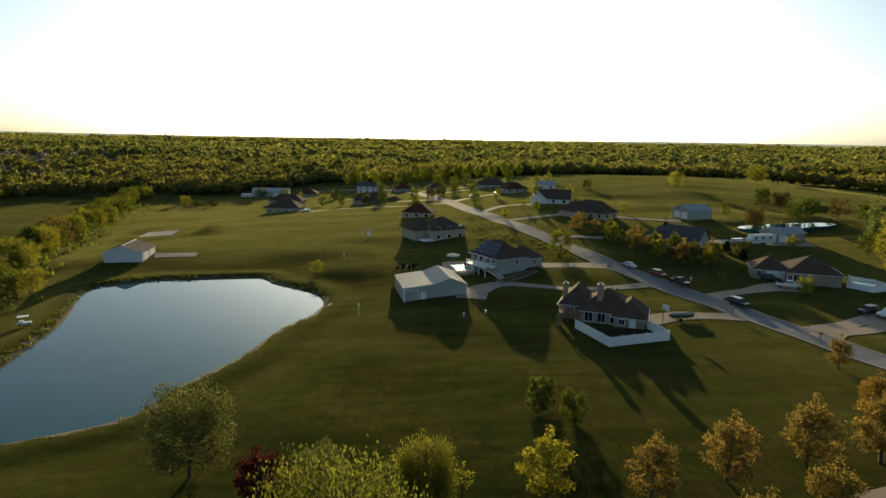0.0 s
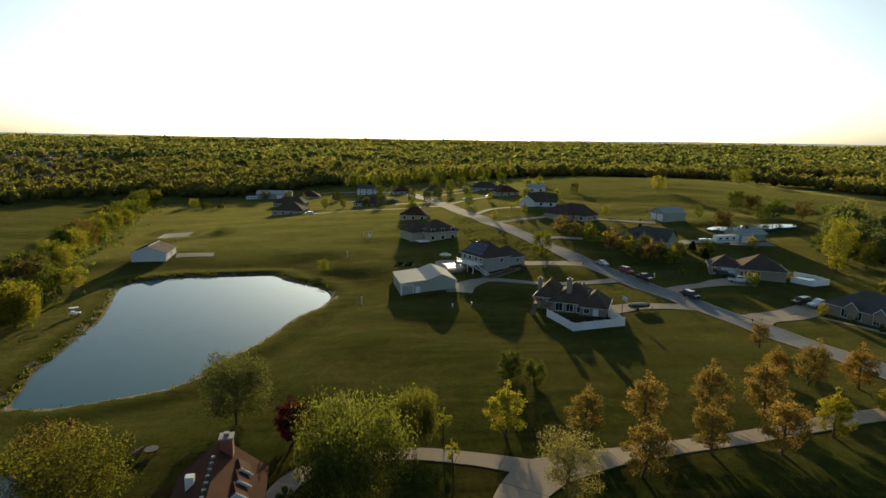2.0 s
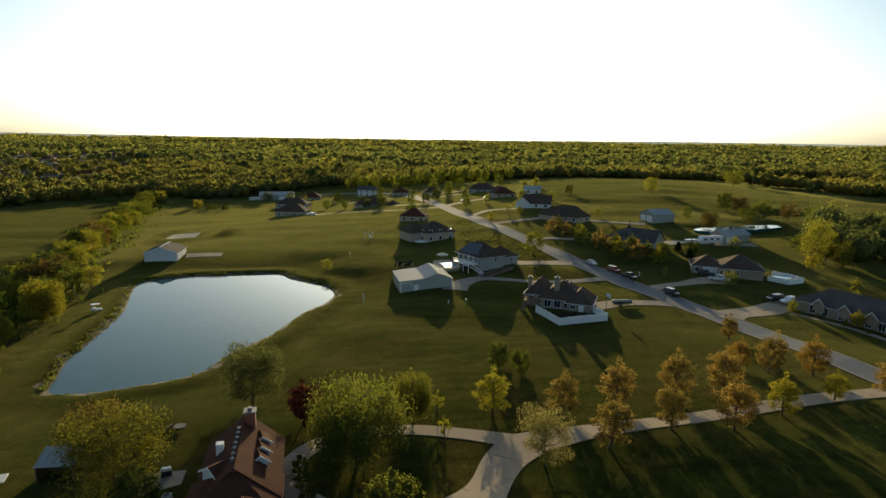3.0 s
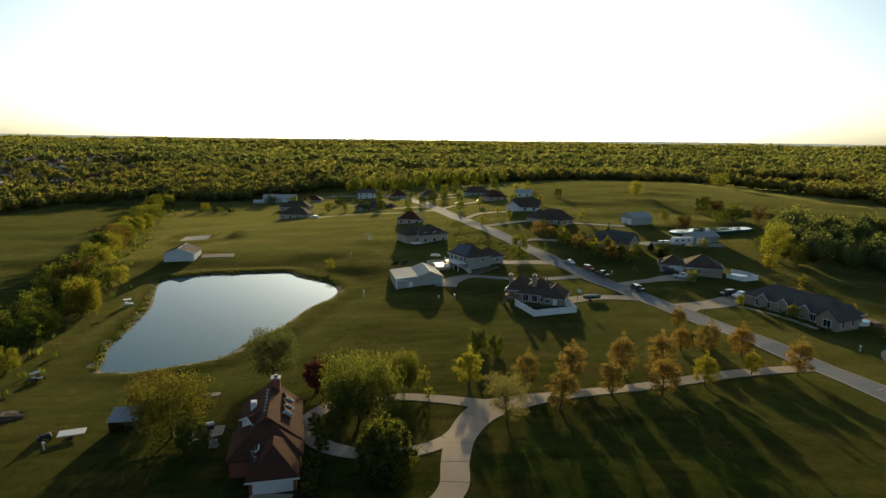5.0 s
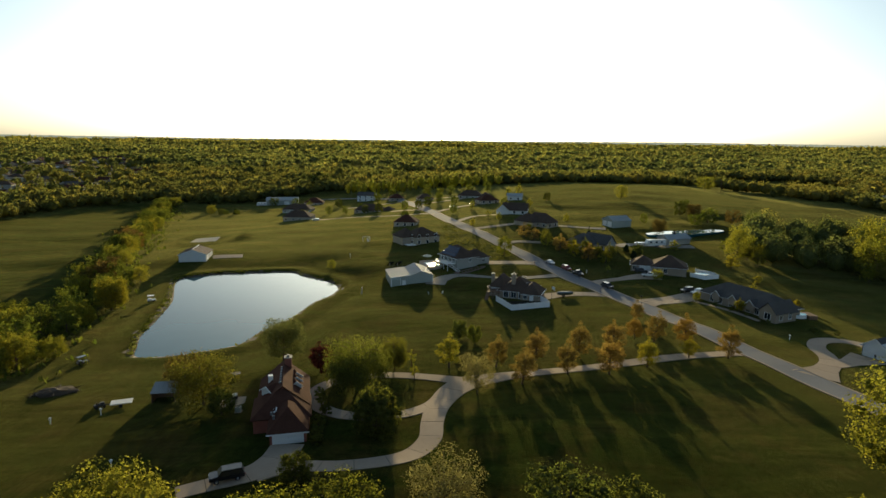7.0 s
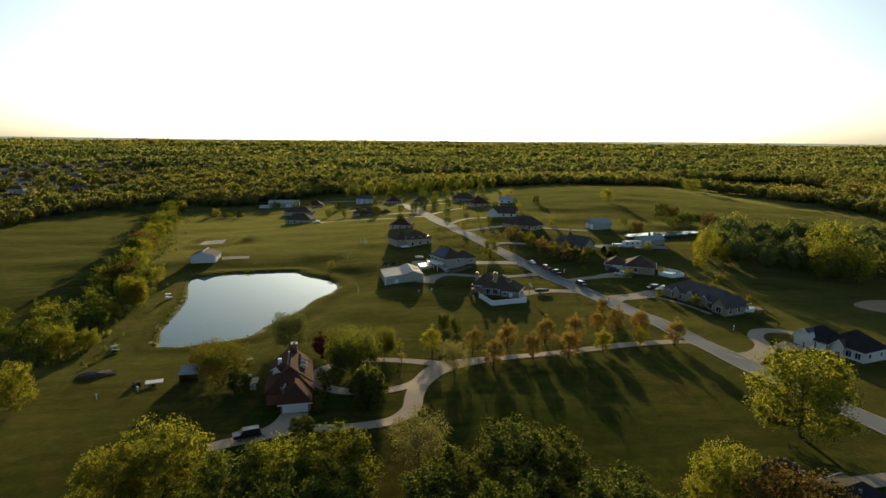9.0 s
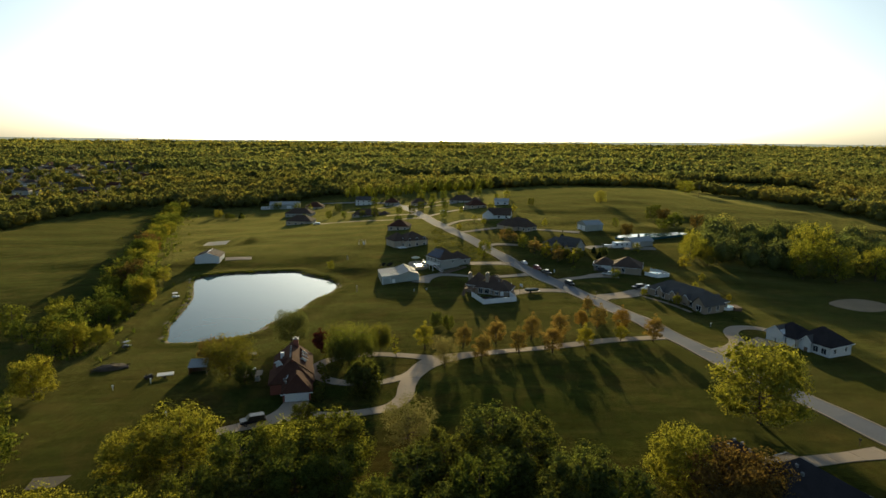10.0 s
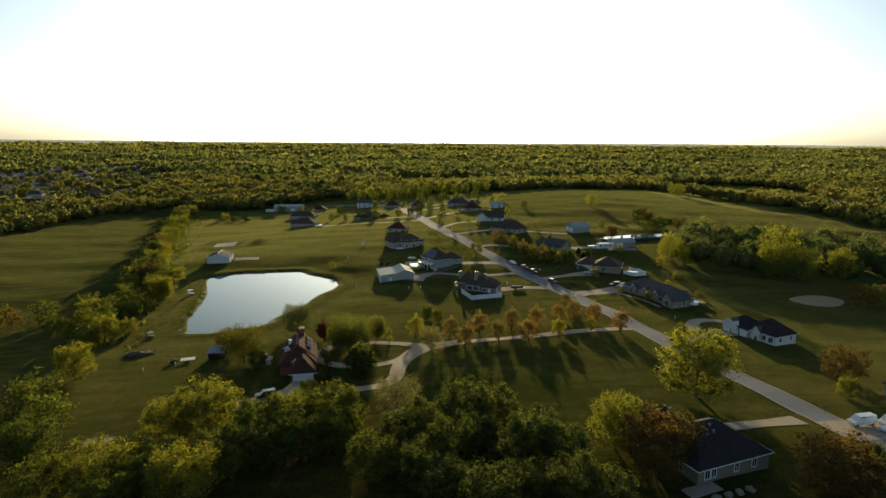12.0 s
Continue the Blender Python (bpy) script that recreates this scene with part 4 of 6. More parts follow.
def forest(name, label, spots, blades, blade, core_detail, seed, mat=LEAF_WOODS):
    """Many crowns of a wood joined in one mesh: (x, y, height, half width)."""
    r = np.random.default_rng(seed)
    n = len(spots)
    x, y, h, w = spots.T
    z = land(x, y)
    d = r.normal(size=(n, blades, 3))
    d[..., 2] = np.abs(d[..., 2]) * 1.1 - 0.35
    d /= np.linalg.norm(d, axis=2, keepdims=True)
    lobes = 1 + 0.28 * np.sin(d[..., 0] * 5 + r.uniform(0, 6, (n, 1))) * np.sin(d[..., 1] * 5 + r.uniform(0, 6, (n, 1)))
    rad = r.uniform(0.88, 1.06, (n, blades)) * lobes
    mid = np.stack([x, y, z + h * 0.55], 1)
    half = np.stack([w, w, h * 0.45], 1)
    cen = (mid[:, None] + d * rad[..., None] * half[:, None]).reshape(-1, 3)
    ico = bmesh.new()
    bmesh.ops.create_icosphere(ico, subdivisions=core_detail, radius=1)
    cv = np.array([v.co[:] for v in ico.verts])
    cf = np.array([[v.index for v in f.verts] for f in ico.faces])
    ico.free()
    k = np.repeat(cv[None], n, 0) * r.uniform(0.72, 0.98, (n, len(cv), 1))
    core_v = (mid[:, None] + k * half[:, None] * (0.93, 0.93, 1.05) - np.array([0, 0, 1]) * (h * 0.06)[:, None, None]).reshape(-1, 3)
    core_f = (cf[None] + (np.arange(n) * len(cv))[:, None, None]).reshape(-1, 3)
    sizes = np.repeat(w, blades) * blade * r.uniform(0.6, 1.3, n * blades)
    me = kites(name, cen, d.reshape(-1, 3), sizes, mat, r, (core_v, core_f))
    return tagged(new(name, me), label, "woodland", kind="stuff")


def scatter(x0, x1, y0, y1, step, seed, h, w, keep=None):
    r = np.random.default_rng(seed)
    X, Y = np.meshgrid(np.arange(x0, x1, step), np.arange(y0, y1, step))
    X = X.ravel() + r.uniform(-0.45, 0.45, X.size) * step
    Y = Y.ravel() + r.uniform(-0.45, 0.45, Y.size) * step
    m = (np.abs(X) < 0.86 * (Y + 140) + 20) & (r.random(X.size) < wooded(X, Y))
    if keep is not None:
        m &= keep(X, Y)
    X, Y = X[m], Y[m]
    size = r.uniform(0.62, 1.0, X.size) + 0.5 * r.random(X.size) ** 3 * np.where((X > 235) & (Y < 480), 0.72, 1.0) * np.where((X < -250) & (Y < 1000), 0.66, 1.0)
    return np.stack([X, Y, h * size * r.uniform(0.85, 1.15, X.size), w * size], 1)


forest("woodland", "near wood of mixed spring green trees", scatter(-520, 640, 60, 760, 8.4, 1, 10.5, 5.6, lambda x, y: ~(inside(RIGHT_WOODS, x, y) & (x < 320))), 64, 0.17, 1, 11)
spots = scatter(120, 320, 60, 240, 9.0, 9, 11, 5, lambda x, y: inside(RIGHT_WOODS, x, y))
forest("woodland", "eastern wood of leafy green and golden trees", spots, 420, 0.085, 1, 15)
forest("woodland", "row of slender trees with backlit golden leaves before a wood", slender, 160, 0.14, 1, 16, LEAF_BACKLIT)
forest("woodland", "wooded country in golden evening light", scatter(-1300, 1300, 760, 1500, 14, 2, 11, 7.8), 18, 0.29, 1, 12)
forest("woodland", "distant woods rolling to the horizon", scatter(-2300, 2300, 1500, 2600, 26, 3, 12, 14), 12, 0.30, 1, 13)
forest("woodland", "hazy last woods below the horizon", scatter(-3900, 3900, 2600, 4500, 50, 4, 14, 27), 8, 0.32, 1, 14)


def far_ridge(radius, top, swell, tone, seed, label):
    """Low wooded skyline at the edge of sight; its distance haze is painted as glow."""
    r = np.random.default_rng(seed)
    a = np.radians(np.linspace(-50, 50, 700))
    bumps = sum(np.sin(a * f + r.uniform(0, 6)) * k for f, k in ((5, 1.0), (13, 0.6), (37, 0.3), (110, 0.16), (330, 0.12)))
    x, y, z = radius * np.sin(a), -60 + radius * np.cos(a), top + swell * bumps + r.uniform(-0.8, 0.8, a.size)
    g = Geo()
    for i in range(a.size - 1):
        near, low = 0.985, -30
        g.poly([(x[i] * near, y[i] * near, low), (x[i + 1] * near, y[i + 1] * near, low), (x[i + 1], y[i + 1], z[i + 1]), (x[i], y[i], z[i])])
    m, t, b, out = nodes_of("haze_glow_hills")
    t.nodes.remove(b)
    # haze put into the colour as a glow that ignores the sun
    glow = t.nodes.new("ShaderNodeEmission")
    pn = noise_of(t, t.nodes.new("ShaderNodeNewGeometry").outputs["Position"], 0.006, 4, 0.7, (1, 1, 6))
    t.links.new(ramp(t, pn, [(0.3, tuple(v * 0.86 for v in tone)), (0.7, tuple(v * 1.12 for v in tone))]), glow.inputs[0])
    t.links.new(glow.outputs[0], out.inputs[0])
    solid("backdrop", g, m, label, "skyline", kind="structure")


# the farther ridge gets the paler painted haze
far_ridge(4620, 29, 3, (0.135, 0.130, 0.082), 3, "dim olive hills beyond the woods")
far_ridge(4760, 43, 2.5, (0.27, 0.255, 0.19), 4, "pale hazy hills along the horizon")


def weeds(name, label, spots, size, tall, leaf_mat, seed):
    """Rough tufts, one upright fan of blades each."""
    r = np.random.default_rng(seed)
    n = len(spots)
    base = np.stack([spots[:, 0], spots[:, 1], land(spots[:, 0], spots[:, 1])], 1)
    cen = np.repeat(base, 3, 0) + r.normal(size=(n * 3, 3)) * (size * 0.6, size * 0.6, 0)
    cen[:, 2] += tall * 0.45
    me = kites(name, cen, r.normal(size=(n * 3, 3)) * (1, 1, 0.1), tall * r.uniform(0.35, 0.8, n * 3), leaf_mat, r, None, 0.45, 0.6)
    return tagged(new(name, me), label, "weeds", kind="stuff")


r = np.random.default_rng(77)
lot = np.stack([r.uniform(14, 56, 5200), r.uniform(162, 246, 5200)], 1)
lot = lot[(lot[:, 0] < 58 - (lot[:, 1] - 155) * 0.34 - 5) & (lot[:, 0] > 24 - (lot[:, 1] - 165) * 0.05) & (np.sin(lot[:, 0] * 0.35) * np.sin(lot[:, 1] * 0.28) > -0.5)]
weeds("weeds", "rough weeds on a vacant lot beside the street", lot[::3], 0.4, 0.5, LEAF_OLIVE, 1)
rim_pts = np.array(POND)
k = r.integers(0, len(rim_pts), 2600)
nxt = rim_pts[(k + 1) % len(rim_pts)]
edge = rim_pts[k] + (nxt - rim_pts[k]) * r.random((2600, 1))
outw = edge - np.array([-48.0, 116.0])
outw /= np.linalg.norm(outw, axis=1, keepdims=True)
edge = edge + outw * r.uniform(0.3, 2.6, (2600, 1))
edge = edge[((edge[:, 0] < -55) & (r.random(2600) < 0.5)) | (r.random(2600) < 0.06)]
weeds("weeds", "tufts of weeds along the muddy pond bank", edge, 0.4, 0.45, LEAF_DARK, 2)
he = np.array([q + r.normal(size=2) * (6, 6) for q in hedge for _ in range(26)])
he = he[~inside(POND, he[:, 0], he[:, 1])]
weeds("weeds", "scrubby undergrowth beneath the hedgerow trees", he, 0.9, 1.5, LEAF_GREEN, 3)


# ---- buildings ----
def roof_geo(x0, x1, y0, y1, z, rise, kind, over=0.45, thick=0.18, step=0.0, ribs=None):
    """Roof over a block: 'hip', 'gx' (ridge along x) or 'gy' (ridge along y)."""
    g = Geo()
    a0, a1, b0, b1 = x0 - over, x1 + over, y0 - over, y1 + over
    drop = over * rise / (min(x1 - x0, y1 - y0) / 2)
    e = z - drop
    eave = [(a0, b0, e), (a1, b0, e), (a1, b1, e), (a0, b1, e)]
    low = [(p[0], p[1], e - thick) for p in eave]
    w, d = a1 - a0, b1 - b0
    top = z + rise
    if kind == "hip":
        if w >= d:
            r = [(a0 + d / 2, (b0 + b1) / 2, top), (a1 - d / 2, (b0 + b1) / 2, top)]
            faces = [(eave[0], eave[1], r[1], r[0]), (eave[2], eave[3], r[0], r[1]), (eave[1], eave[2], r[1]), (eave[3], eave[0], r[0])]
        else:
            r = [((a0 + a1) / 2, b0 + w / 2, top), ((a0 + a1) / 2, b1 - w / 2, top)]
            faces = [(eave[1], eave[2], r[1], r[0]), (eave[3], eave[0], r[0], r[1]), (eave[0], eave[1], r[0]), (eave[2], eave[3], r[1])]
    elif kind == "gx":
        r = [(a0, (b0 + b1) / 2, top), (a1, (b0 + b1) / 2, top)]
        faces = [(eave[0], eave[1], r[1], r[0]), (eave[2], eave[3], r[0], r[1])]
    else:
        r = [((a0 + a1) / 2, b0, top), ((a0 + a1) / 2, b1, top)]
        faces = [(eave[1], eave[2], r[1], r[0]), (eave[3], eave[0], r[0], r[1])]
    for f in faces:
        g.poly(f)
        if kind != "hip":
            g.poly([(p[0], p[1], p[2] - thick) for p in reversed(f)])
            k = len(f)
            for i in range(k):
                p, q = f[i], f[(i + 1) % k]
                g.poly([p, (p[0], p[1], p[2] - thick), (q[0], q[1], q[2] - thick), q])
        if step:
            p0, p1, p2, p3 = (Vector(p) for p in f)
            n = max(2, int((p1 - p0).length / step))
            nv = (p1 - p0).cross(p3 - p0).normalized() * 0.05
            t = (p1 - p0).normalized() * 0.035
            for i in range(n + 1):
                a, b = p0.lerp(p1, i / n), p3.lerp(p2, i / n)
                ribs.append(Geo().prism([a - t, a + t, b + t, b - t], [a - t + nv, a + t + nv, b + t + nv, b - t + nv]))
    if kind == "hip":
        for i in range(4):
            g.poly([eave[i], low[i], low[(i + 1) % 4], eave[(i + 1) % 4]])
        g.poly(list(reversed(low)))
    return g


def face_pose(block, face):
    x0, x1, y0, y1 = block[:4]
    return {"S": pose((x0 + x1) / 2, y0, 0, 0, 0, 0), "N": pose((x0 + x1) / 2, y1, 0, 0, 0, 180), "E": pose(x1, (y0 + y1) / 2, 0, 0, 0, 90), "W": pose(x0, (y0 + y1) / 2, 0, 0, 0, -90)}[face]


def window_on(house, block, face, u, z, w=1.2, h=1.3, bars=True):
    """A window u metres along a wall from its middle, with its sill z above the floor: frame, pane, sill."""
    m = face_pose(block, face) @ pose(u, 0, z)
    g = Geo()
    for q in ((-w / 2 - 0.1, -0.07, -0.1, -w / 2, 0.02, h + 0.1), (w / 2, -0.07, -0.1, w / 2 + 0.1, 0.02, h + 0.1), (-w / 2, -0.07, -0.1, w / 2, 0.02, 0), (-w / 2, -0.07, h, w / 2, 0.02, h + 0.1)):
        g.box(*q)
    if bars:
        g.box(-0.03, -0.06, 0, 0.03, 0.02, h)
    fr = part("window", g, WHITE, house)
    fr.matrix_local = m
    part("pane", Geo().box(-w / 2, -0.03, 0, w / 2, 0.01, h), GLASS, fr)
    return fr


def door_on(house, block, face, u, w=1.0, h=2.1, z=0.0, mat=None, label=""):
    m = face_pose(block, face) @ pose(u, 0, z)
    g = Geo().box(-w / 2, -0.05, 0, w / 2, 0.02, h)
    d = part("door", g, mat or WHITE, house, label)
    d.matrix_local = m
    part("door_frame", Geo().box(-w / 2 - 0.12, -0.08, 0, -w / 2, 0.02, h + 0.12).box(w / 2, -0.08, 0, w / 2 + 0.12, 0.02, h + 0.12).box(-w / 2, -0.08, h, w / 2, 0.02, h + 0.12), WHITE, d)
    return d


def garage_on(house, block, face, u, w=4.9, h=2.2, z=0.0, mat=None, frame_mat=None):
    m = face_pose(block, face) @ pose(u, 0, z)
    d = part("garage_door", Geo().box(-w / 2 - 0.14, -0.08, 0, -w / 2, 0.02, h + 0.14).box(w / 2, -0.08, 0, w / 2 + 0.14, 0.02, h + 0.14).box(-w / 2, -0.08, h, w / 2, 0.02, h + 0.14), frame_mat or WHITE, house, "sectional garage door")
    d.matrix_local = m
    for k in range(4):
        part("door_panel", Geo().box(-w / 2, -0.045, k * h / 4 + 0.012, w / 2, 0.02, (k + 1) * h / 4 - 0.012), mat or WHITE, d)
    return d


def gable_wall(g, block, z, rise, kind):
    x0, x1, y0, y1 = block[:4]
    if kind == "gy":
        for y, s in ((y0, 1), (y1 - 0.2, 1)):
            g.prism([(x0, y, z), (x1, y, z), ((x0 + x1) / 2, y, z + rise - 0.1)], [(x0, y + 0.2, z), (x1, y + 0.2, z), ((x0 + x1) / 2, y + 0.2, z + rise - 0.1)])
    elif kind == "gx":
        for x in (x0, x1 - 0.2):
            g.prism([(x, y0, z), (x, y1, z), (x, (y0 + y1) / 2, z + rise - 0.1)], [(x + 0.2, y0, z), (x + 0.2, y1, z), (x + 0.2, (y0 + y1) / 2, z + rise - 0.1)])


def building(name, label, category, x, y, yaw, blocks, wall, roof, ribs=0.0, over=0.45, sink=0.0, thickness=0.2, gutter=True):
    """blocks: (x0, x1, y0, y1, wall height, roof kind, rise) in the house's own frame, its floor at the ground of (x, y)."""
    h = thing(name, label, category, pose(x, y, at(x, y) - sink, 0, 0, yaw))
    for b in blocks:
        x0, x1, y0, y1, wh, kind, rise = b
        g = Geo()
        t = thickness
        for q in ((x0, y0, x1, y0 + t), (x0, y1 - t, x1, y1), (x0, y0 + t, x0 + t, y1 - t), (x1 - t, y0 + t, x1, y1 - t)):
            g.box(q[0], q[1], -3.0, q[2], q[3], wh)
        gable_wall(g, b, wh, rise, kind)
        part("wall", g, wall, h)
        seams = []
        top = part("roof", roof_geo(x0, x1, y0, y1, wh, rise, kind, over, step=ribs, ribs=seams), roof, h)
        for seam in seams:
            part("roof_rib", seam, roof, top)
        if gutter and kind == "hip":
            d = over * rise / (min(x1 - x0, y1 - y0) / 2)
            a0, a1, b0, b1, z = x0 - over, x1 + over, y0 - over, y1 + over, wh - d
            part("gutter", Geo().box(a0 - 0.08, b0 - 0.08, z - 0.13, a1 + 0.08, b0 - 0.01, z - 0.04).box(a0 - 0.12, b1 + 0.01, z - 0.16, a1 + 0.12, b1 + 0.12, z - 0.02).box(a0 - 0.12, b0, z - 0.16, a0 - 0.01, b1, z - 0.02).box(a1 + 0.01, b0, z - 0.16, a1 + 0.12, b1, z - 0.02), WHITE, h)
    return h


def chimney_on(h, x, y, z0, z1, mat, w=0.9):
    c = part("chimney", Geo().box(x - w / 2, y - w / 2, z0, x + w / 2, y + w / 2, z1), mat, h)
    part("chimney_cap", Geo().box(x - w / 2 - 0.12, y - w / 2 - 0.12, z1, x + w / 2 + 0.12, y + w / 2 + 0.12, z1 + 0.15).box(x - 0.25, y - 0.25, z1 + 0.15, x + 0.25, y + 0.25, z1 + 0.5), CAP_METAL, c, "dull metal cap")


def vents_on(h, spots):
    for x, y, z in spots:
        part("roof_vent", Geo().box(x - 0.18, y - 0.18, z - 0.3, x + 0.18, y + 0.18, z + 0.3), CAP_METAL, h)


def dormer_on(h, x, y, z, w, depth, rise, wall, roof, yaw=0.0):
    """A small gable standing out of a roof, its face towards -y of its own frame."""
    g = Geo().prism([(-w / 2, 0, -1.6), (w / 2, 0, -1.6), (w / 2, 0, 0.2), (0, 0, 0.2 + rise), (-w / 2, 0, 0.2)], [(-w / 2, depth, -1.6), (w / 2, depth, -1.6), (w / 2, depth, 0.2), (0, depth, 0.2 + rise), (-w / 2, depth, 0.2)])
    d = part("dormer", g, wall, h)
    d.matrix_local = pose(x, y, z, 0, 0, yaw)
    part("dormer_roof", roof_geo(-w / 2, w / 2, 0, depth, 0.22, rise, "gy", 0.25, 0.12), roof, d)
    part("bargeboard", Geo().prism([(-w / 2 - 0.3, -0.3, 0.05), (0, -0.3, rise + 0.3), (w / 2 + 0.3, -0.3, 0.05), (w / 2 + 0.3, -0.3, -0.15), (0, -0.3, rise + 0.05), (-w / 2 - 0.3, -0.3, -0.15)], [(-w / 2 - 0.3, -0.26, 0.05), (0, -0.26, rise + 0.3), (w / 2 + 0.3, -0.26, 0.05), (w / 2 + 0.3, -0.26, -0.15), (0, -0.26, rise + 0.05), (-w / 2 - 0.3, -0.26, -0.15)]), WHITE, d)
    return d


# the pale metal barn with its low wing
b0 = (6.6, 14.4, 0, 13.5, 3.9, "gy", 1.5)
barn = building("barn", "pale green-grey metal barn with a light ribbed roof", "barn", 2.2, 128.2, 12, [b0], METAL_WALL, METAL_ROOF, ribs=0.9, over=0.25, sink=0.2)
part("lean_to_wall", Geo().prism([(0, 0, -3), (6.6, 0, -3), (6.6, 0, 3.95), (0, 0, 3.25)], [(0, 13.5, -3), (6.6, 13.5, -3), (6.6, 13.5, 3.95), (0, 13.5, 3.25)]), METAL_WALL, barn)
lean = Geo().prism([(-0.3, -0.25, 3.3), (6.5, -0.25, 4.02), (6.5, 13.75, 4.02), (-0.3, 13.75, 3.3)], [(-0.3, -0.25, 3.42), (6.5, -0.25, 4.14), (6.5, 13.75, 4.14), (-0.3, 13.75, 3.42)])
lean_roof = part("lean_to_roof", lean, METAL_ROOF, barn)
for k in range(16):
    y = k * 0.9
    part("roof_rib", Geo().prism([(-0.3, y - 0.03, 3.42), (6.5, y - 0.03, 4.14), (6.5, y + 0.03, 4.14), (-0.3, y + 0.03, 3.42)], [(-0.3, y - 0.03, 3.47), (6.5, y - 0.03, 4.19), (6.5, y + 0.03, 4.19), (-0.3, y + 0.03, 3.47)]), METAL_ROOF, lean_roof)
part("trim", Geo().box(-0.08, -0.08, -0.2, 0.12, 0.06, 3.25).box(14.28, -0.08, -0.2, 14.48, 0.06, 3.9).prism([(-0.3, -0.3, 3.2), (6.6, -0.3, 3.95), (6.6, -0.3, 4.17), (-0.3, -0.3, 3.45)], [(-0.3, -0.26, 3.2), (6.6, -0.26, 3.95), (6.6, -0.26, 4.17), (-0.3, -0.26, 3.45)]), WHITE, barn)
low = (0, 6.6, 0, 13.5)
garage_on(barn, low, "S", -1.6, 2.9, 2.7, 0.1, METAL_WALL)
door_on(barn, low, "S", 1.1, 0.95, 2.1, 0.1)
for k in range(2):
    r = thing("solar_rack", "tilted solar panel on a steel rack in grass", "solar panel", pose(0.2 + k * 2.9, 152.5 + k * 0.5, at(1, 152.5), 0, 0, 20), "solar racks behind the barn")
    pn = part("panel", Geo().box(-1.1, -2.4, -0.04, 1.1, 2.4, 0.04), PANEL, r)
    pn.matrix_local = pose(0, 0, 1.7, -28, 0, 0)
    for sx in (-0.9, 0.9):
        for sy, zz in ((-1.9, 2.5), (1.9, 0.75)):
            part("post", Geo().box(sx - 0.05, sy - 0.05, -0.3, sx + 0.05, sy + 0.05, zz), CHROME, r)

# the shed by the pond
b0 = (0, 10.6, 0, 11, 3.3, "gy", 1.9)
shed = building("shed", "white metal shed with a brown roof above the pond", "shed", -86.6, 169.4, 7, [b0], SIDING_WHITE, DARK_METAL, ribs=1.0, over=0.3, sink=0.1)
part("ridge_cap", Geo().box(5.15, -0.3, 5.16, 5.45, 11.3, 5.26), WHITE, shed)
for k in range(2):
    garage_on(shed, b0, "E", -2.4 + k * 4.6, 3.2, 2.7, 0.1)
rake = [(-0.35, 3.02), (5.3, 5.0), (10.95, 3.02), (10.95, 3.25), (5.3, 5.26), (-0.35, 3.25)]
part("rake_trim", Geo().prism([(x, -0.33, z) for x, z in rake], [(x, -0.3, z) for x, z in rake]), WHITE, shed)

# hipped house with a deck, pool and stairs behind the barn
m1, m2 = (0, 9, 0, 12, 5.2, "hip", 3.6), (8.5, 16, 1.5, 9.5, 4.2, "hip", 2.6)
deck_house = building("house", "grey-sided hipped house with a raised white deck", "house", 25.2, 147.8, 32, [m1, m2], SIDING_GREY, SHINGLE, sink=0.6)
for u in (-4, -1.5, 1.5, 4):
    window_on(deck_house, m1, "W", u, 3.2, 1.3, 1.4)
for u in (-3, 0.5):
    window_on(deck_house, m1, "W", u, 0.7, 1.5, 1.6)
window_on(deck_house, m1, "S", 1.5, 3.2, 1.0, 1.2)
window_on(deck_house, m2, "S", 1.0, 2.2, 1.0, 1.2)
dk = part("deck", Geo().box(-3.6, 1.0, 2.7, 0, 9.5, 2.9), WHITE, deck_house, "white raised timber deck")
for y in (1.15, 3.9, 6.6, 9.3):
    part("deck_post", Geo().box(-3.5, y - 0.09, -3, -3.32, y + 0.09, 3.9), WHITE, dk)
part("railing", Geo().box(-3.52, 1, 3.75, -3.42, 9.5, 3.87).box(-3.52, 1, 3.0, -3.42, 9.5, 3.08).box(-3.5, 1.0, 3.75, 0, 1.1, 3.87).box(-3.5, 1.0, 3.0, 0, 1.1, 3.08), WHITE, dk)
for i in range(30):
    y = 1.15 + i * 0.28
    part("baluster", Geo().box(-3.5, y, 3.05, -3.44, y + 0.05, 3.8), WHITE, dk)
st = part("stair", Geo().prism([(-3.4, 1, 2.65), (-3.4, 1, 2.9), (-1.0, -3.6, 0.1), (-1.0, -3.6, -0.2)], [(-2.4, 1, 2.65), (-2.4, 1, 2.9), (0.0, -3.6, 0.1), (0.0, -3.6, -0.2)]), WHITE, deck_house)
for i in range(14):
    f = i / 14
    part("tread", Geo().box(-3.4 + 2.4 * f, 0.75 - 4.4 * f, 2.72 - 2.75 * f, -2.4 + 2.4 * f, 1.05 - 4.4 * f, 2.92 - 2.75 * f), WOOD, st)
part("handrail", Geo().prism([(-3.45, 1, 3.7), (-3.45, 1, 3.82), (-1.05, -3.6, 1.0), (-1.05, -3.6, 0.9)], [(-3.35, 1, 3.7), (-3.35, 1, 3.82), (-0.95, -3.6, 1.0), (-0.95, -3.6, 0.9)]), WHITE, st)
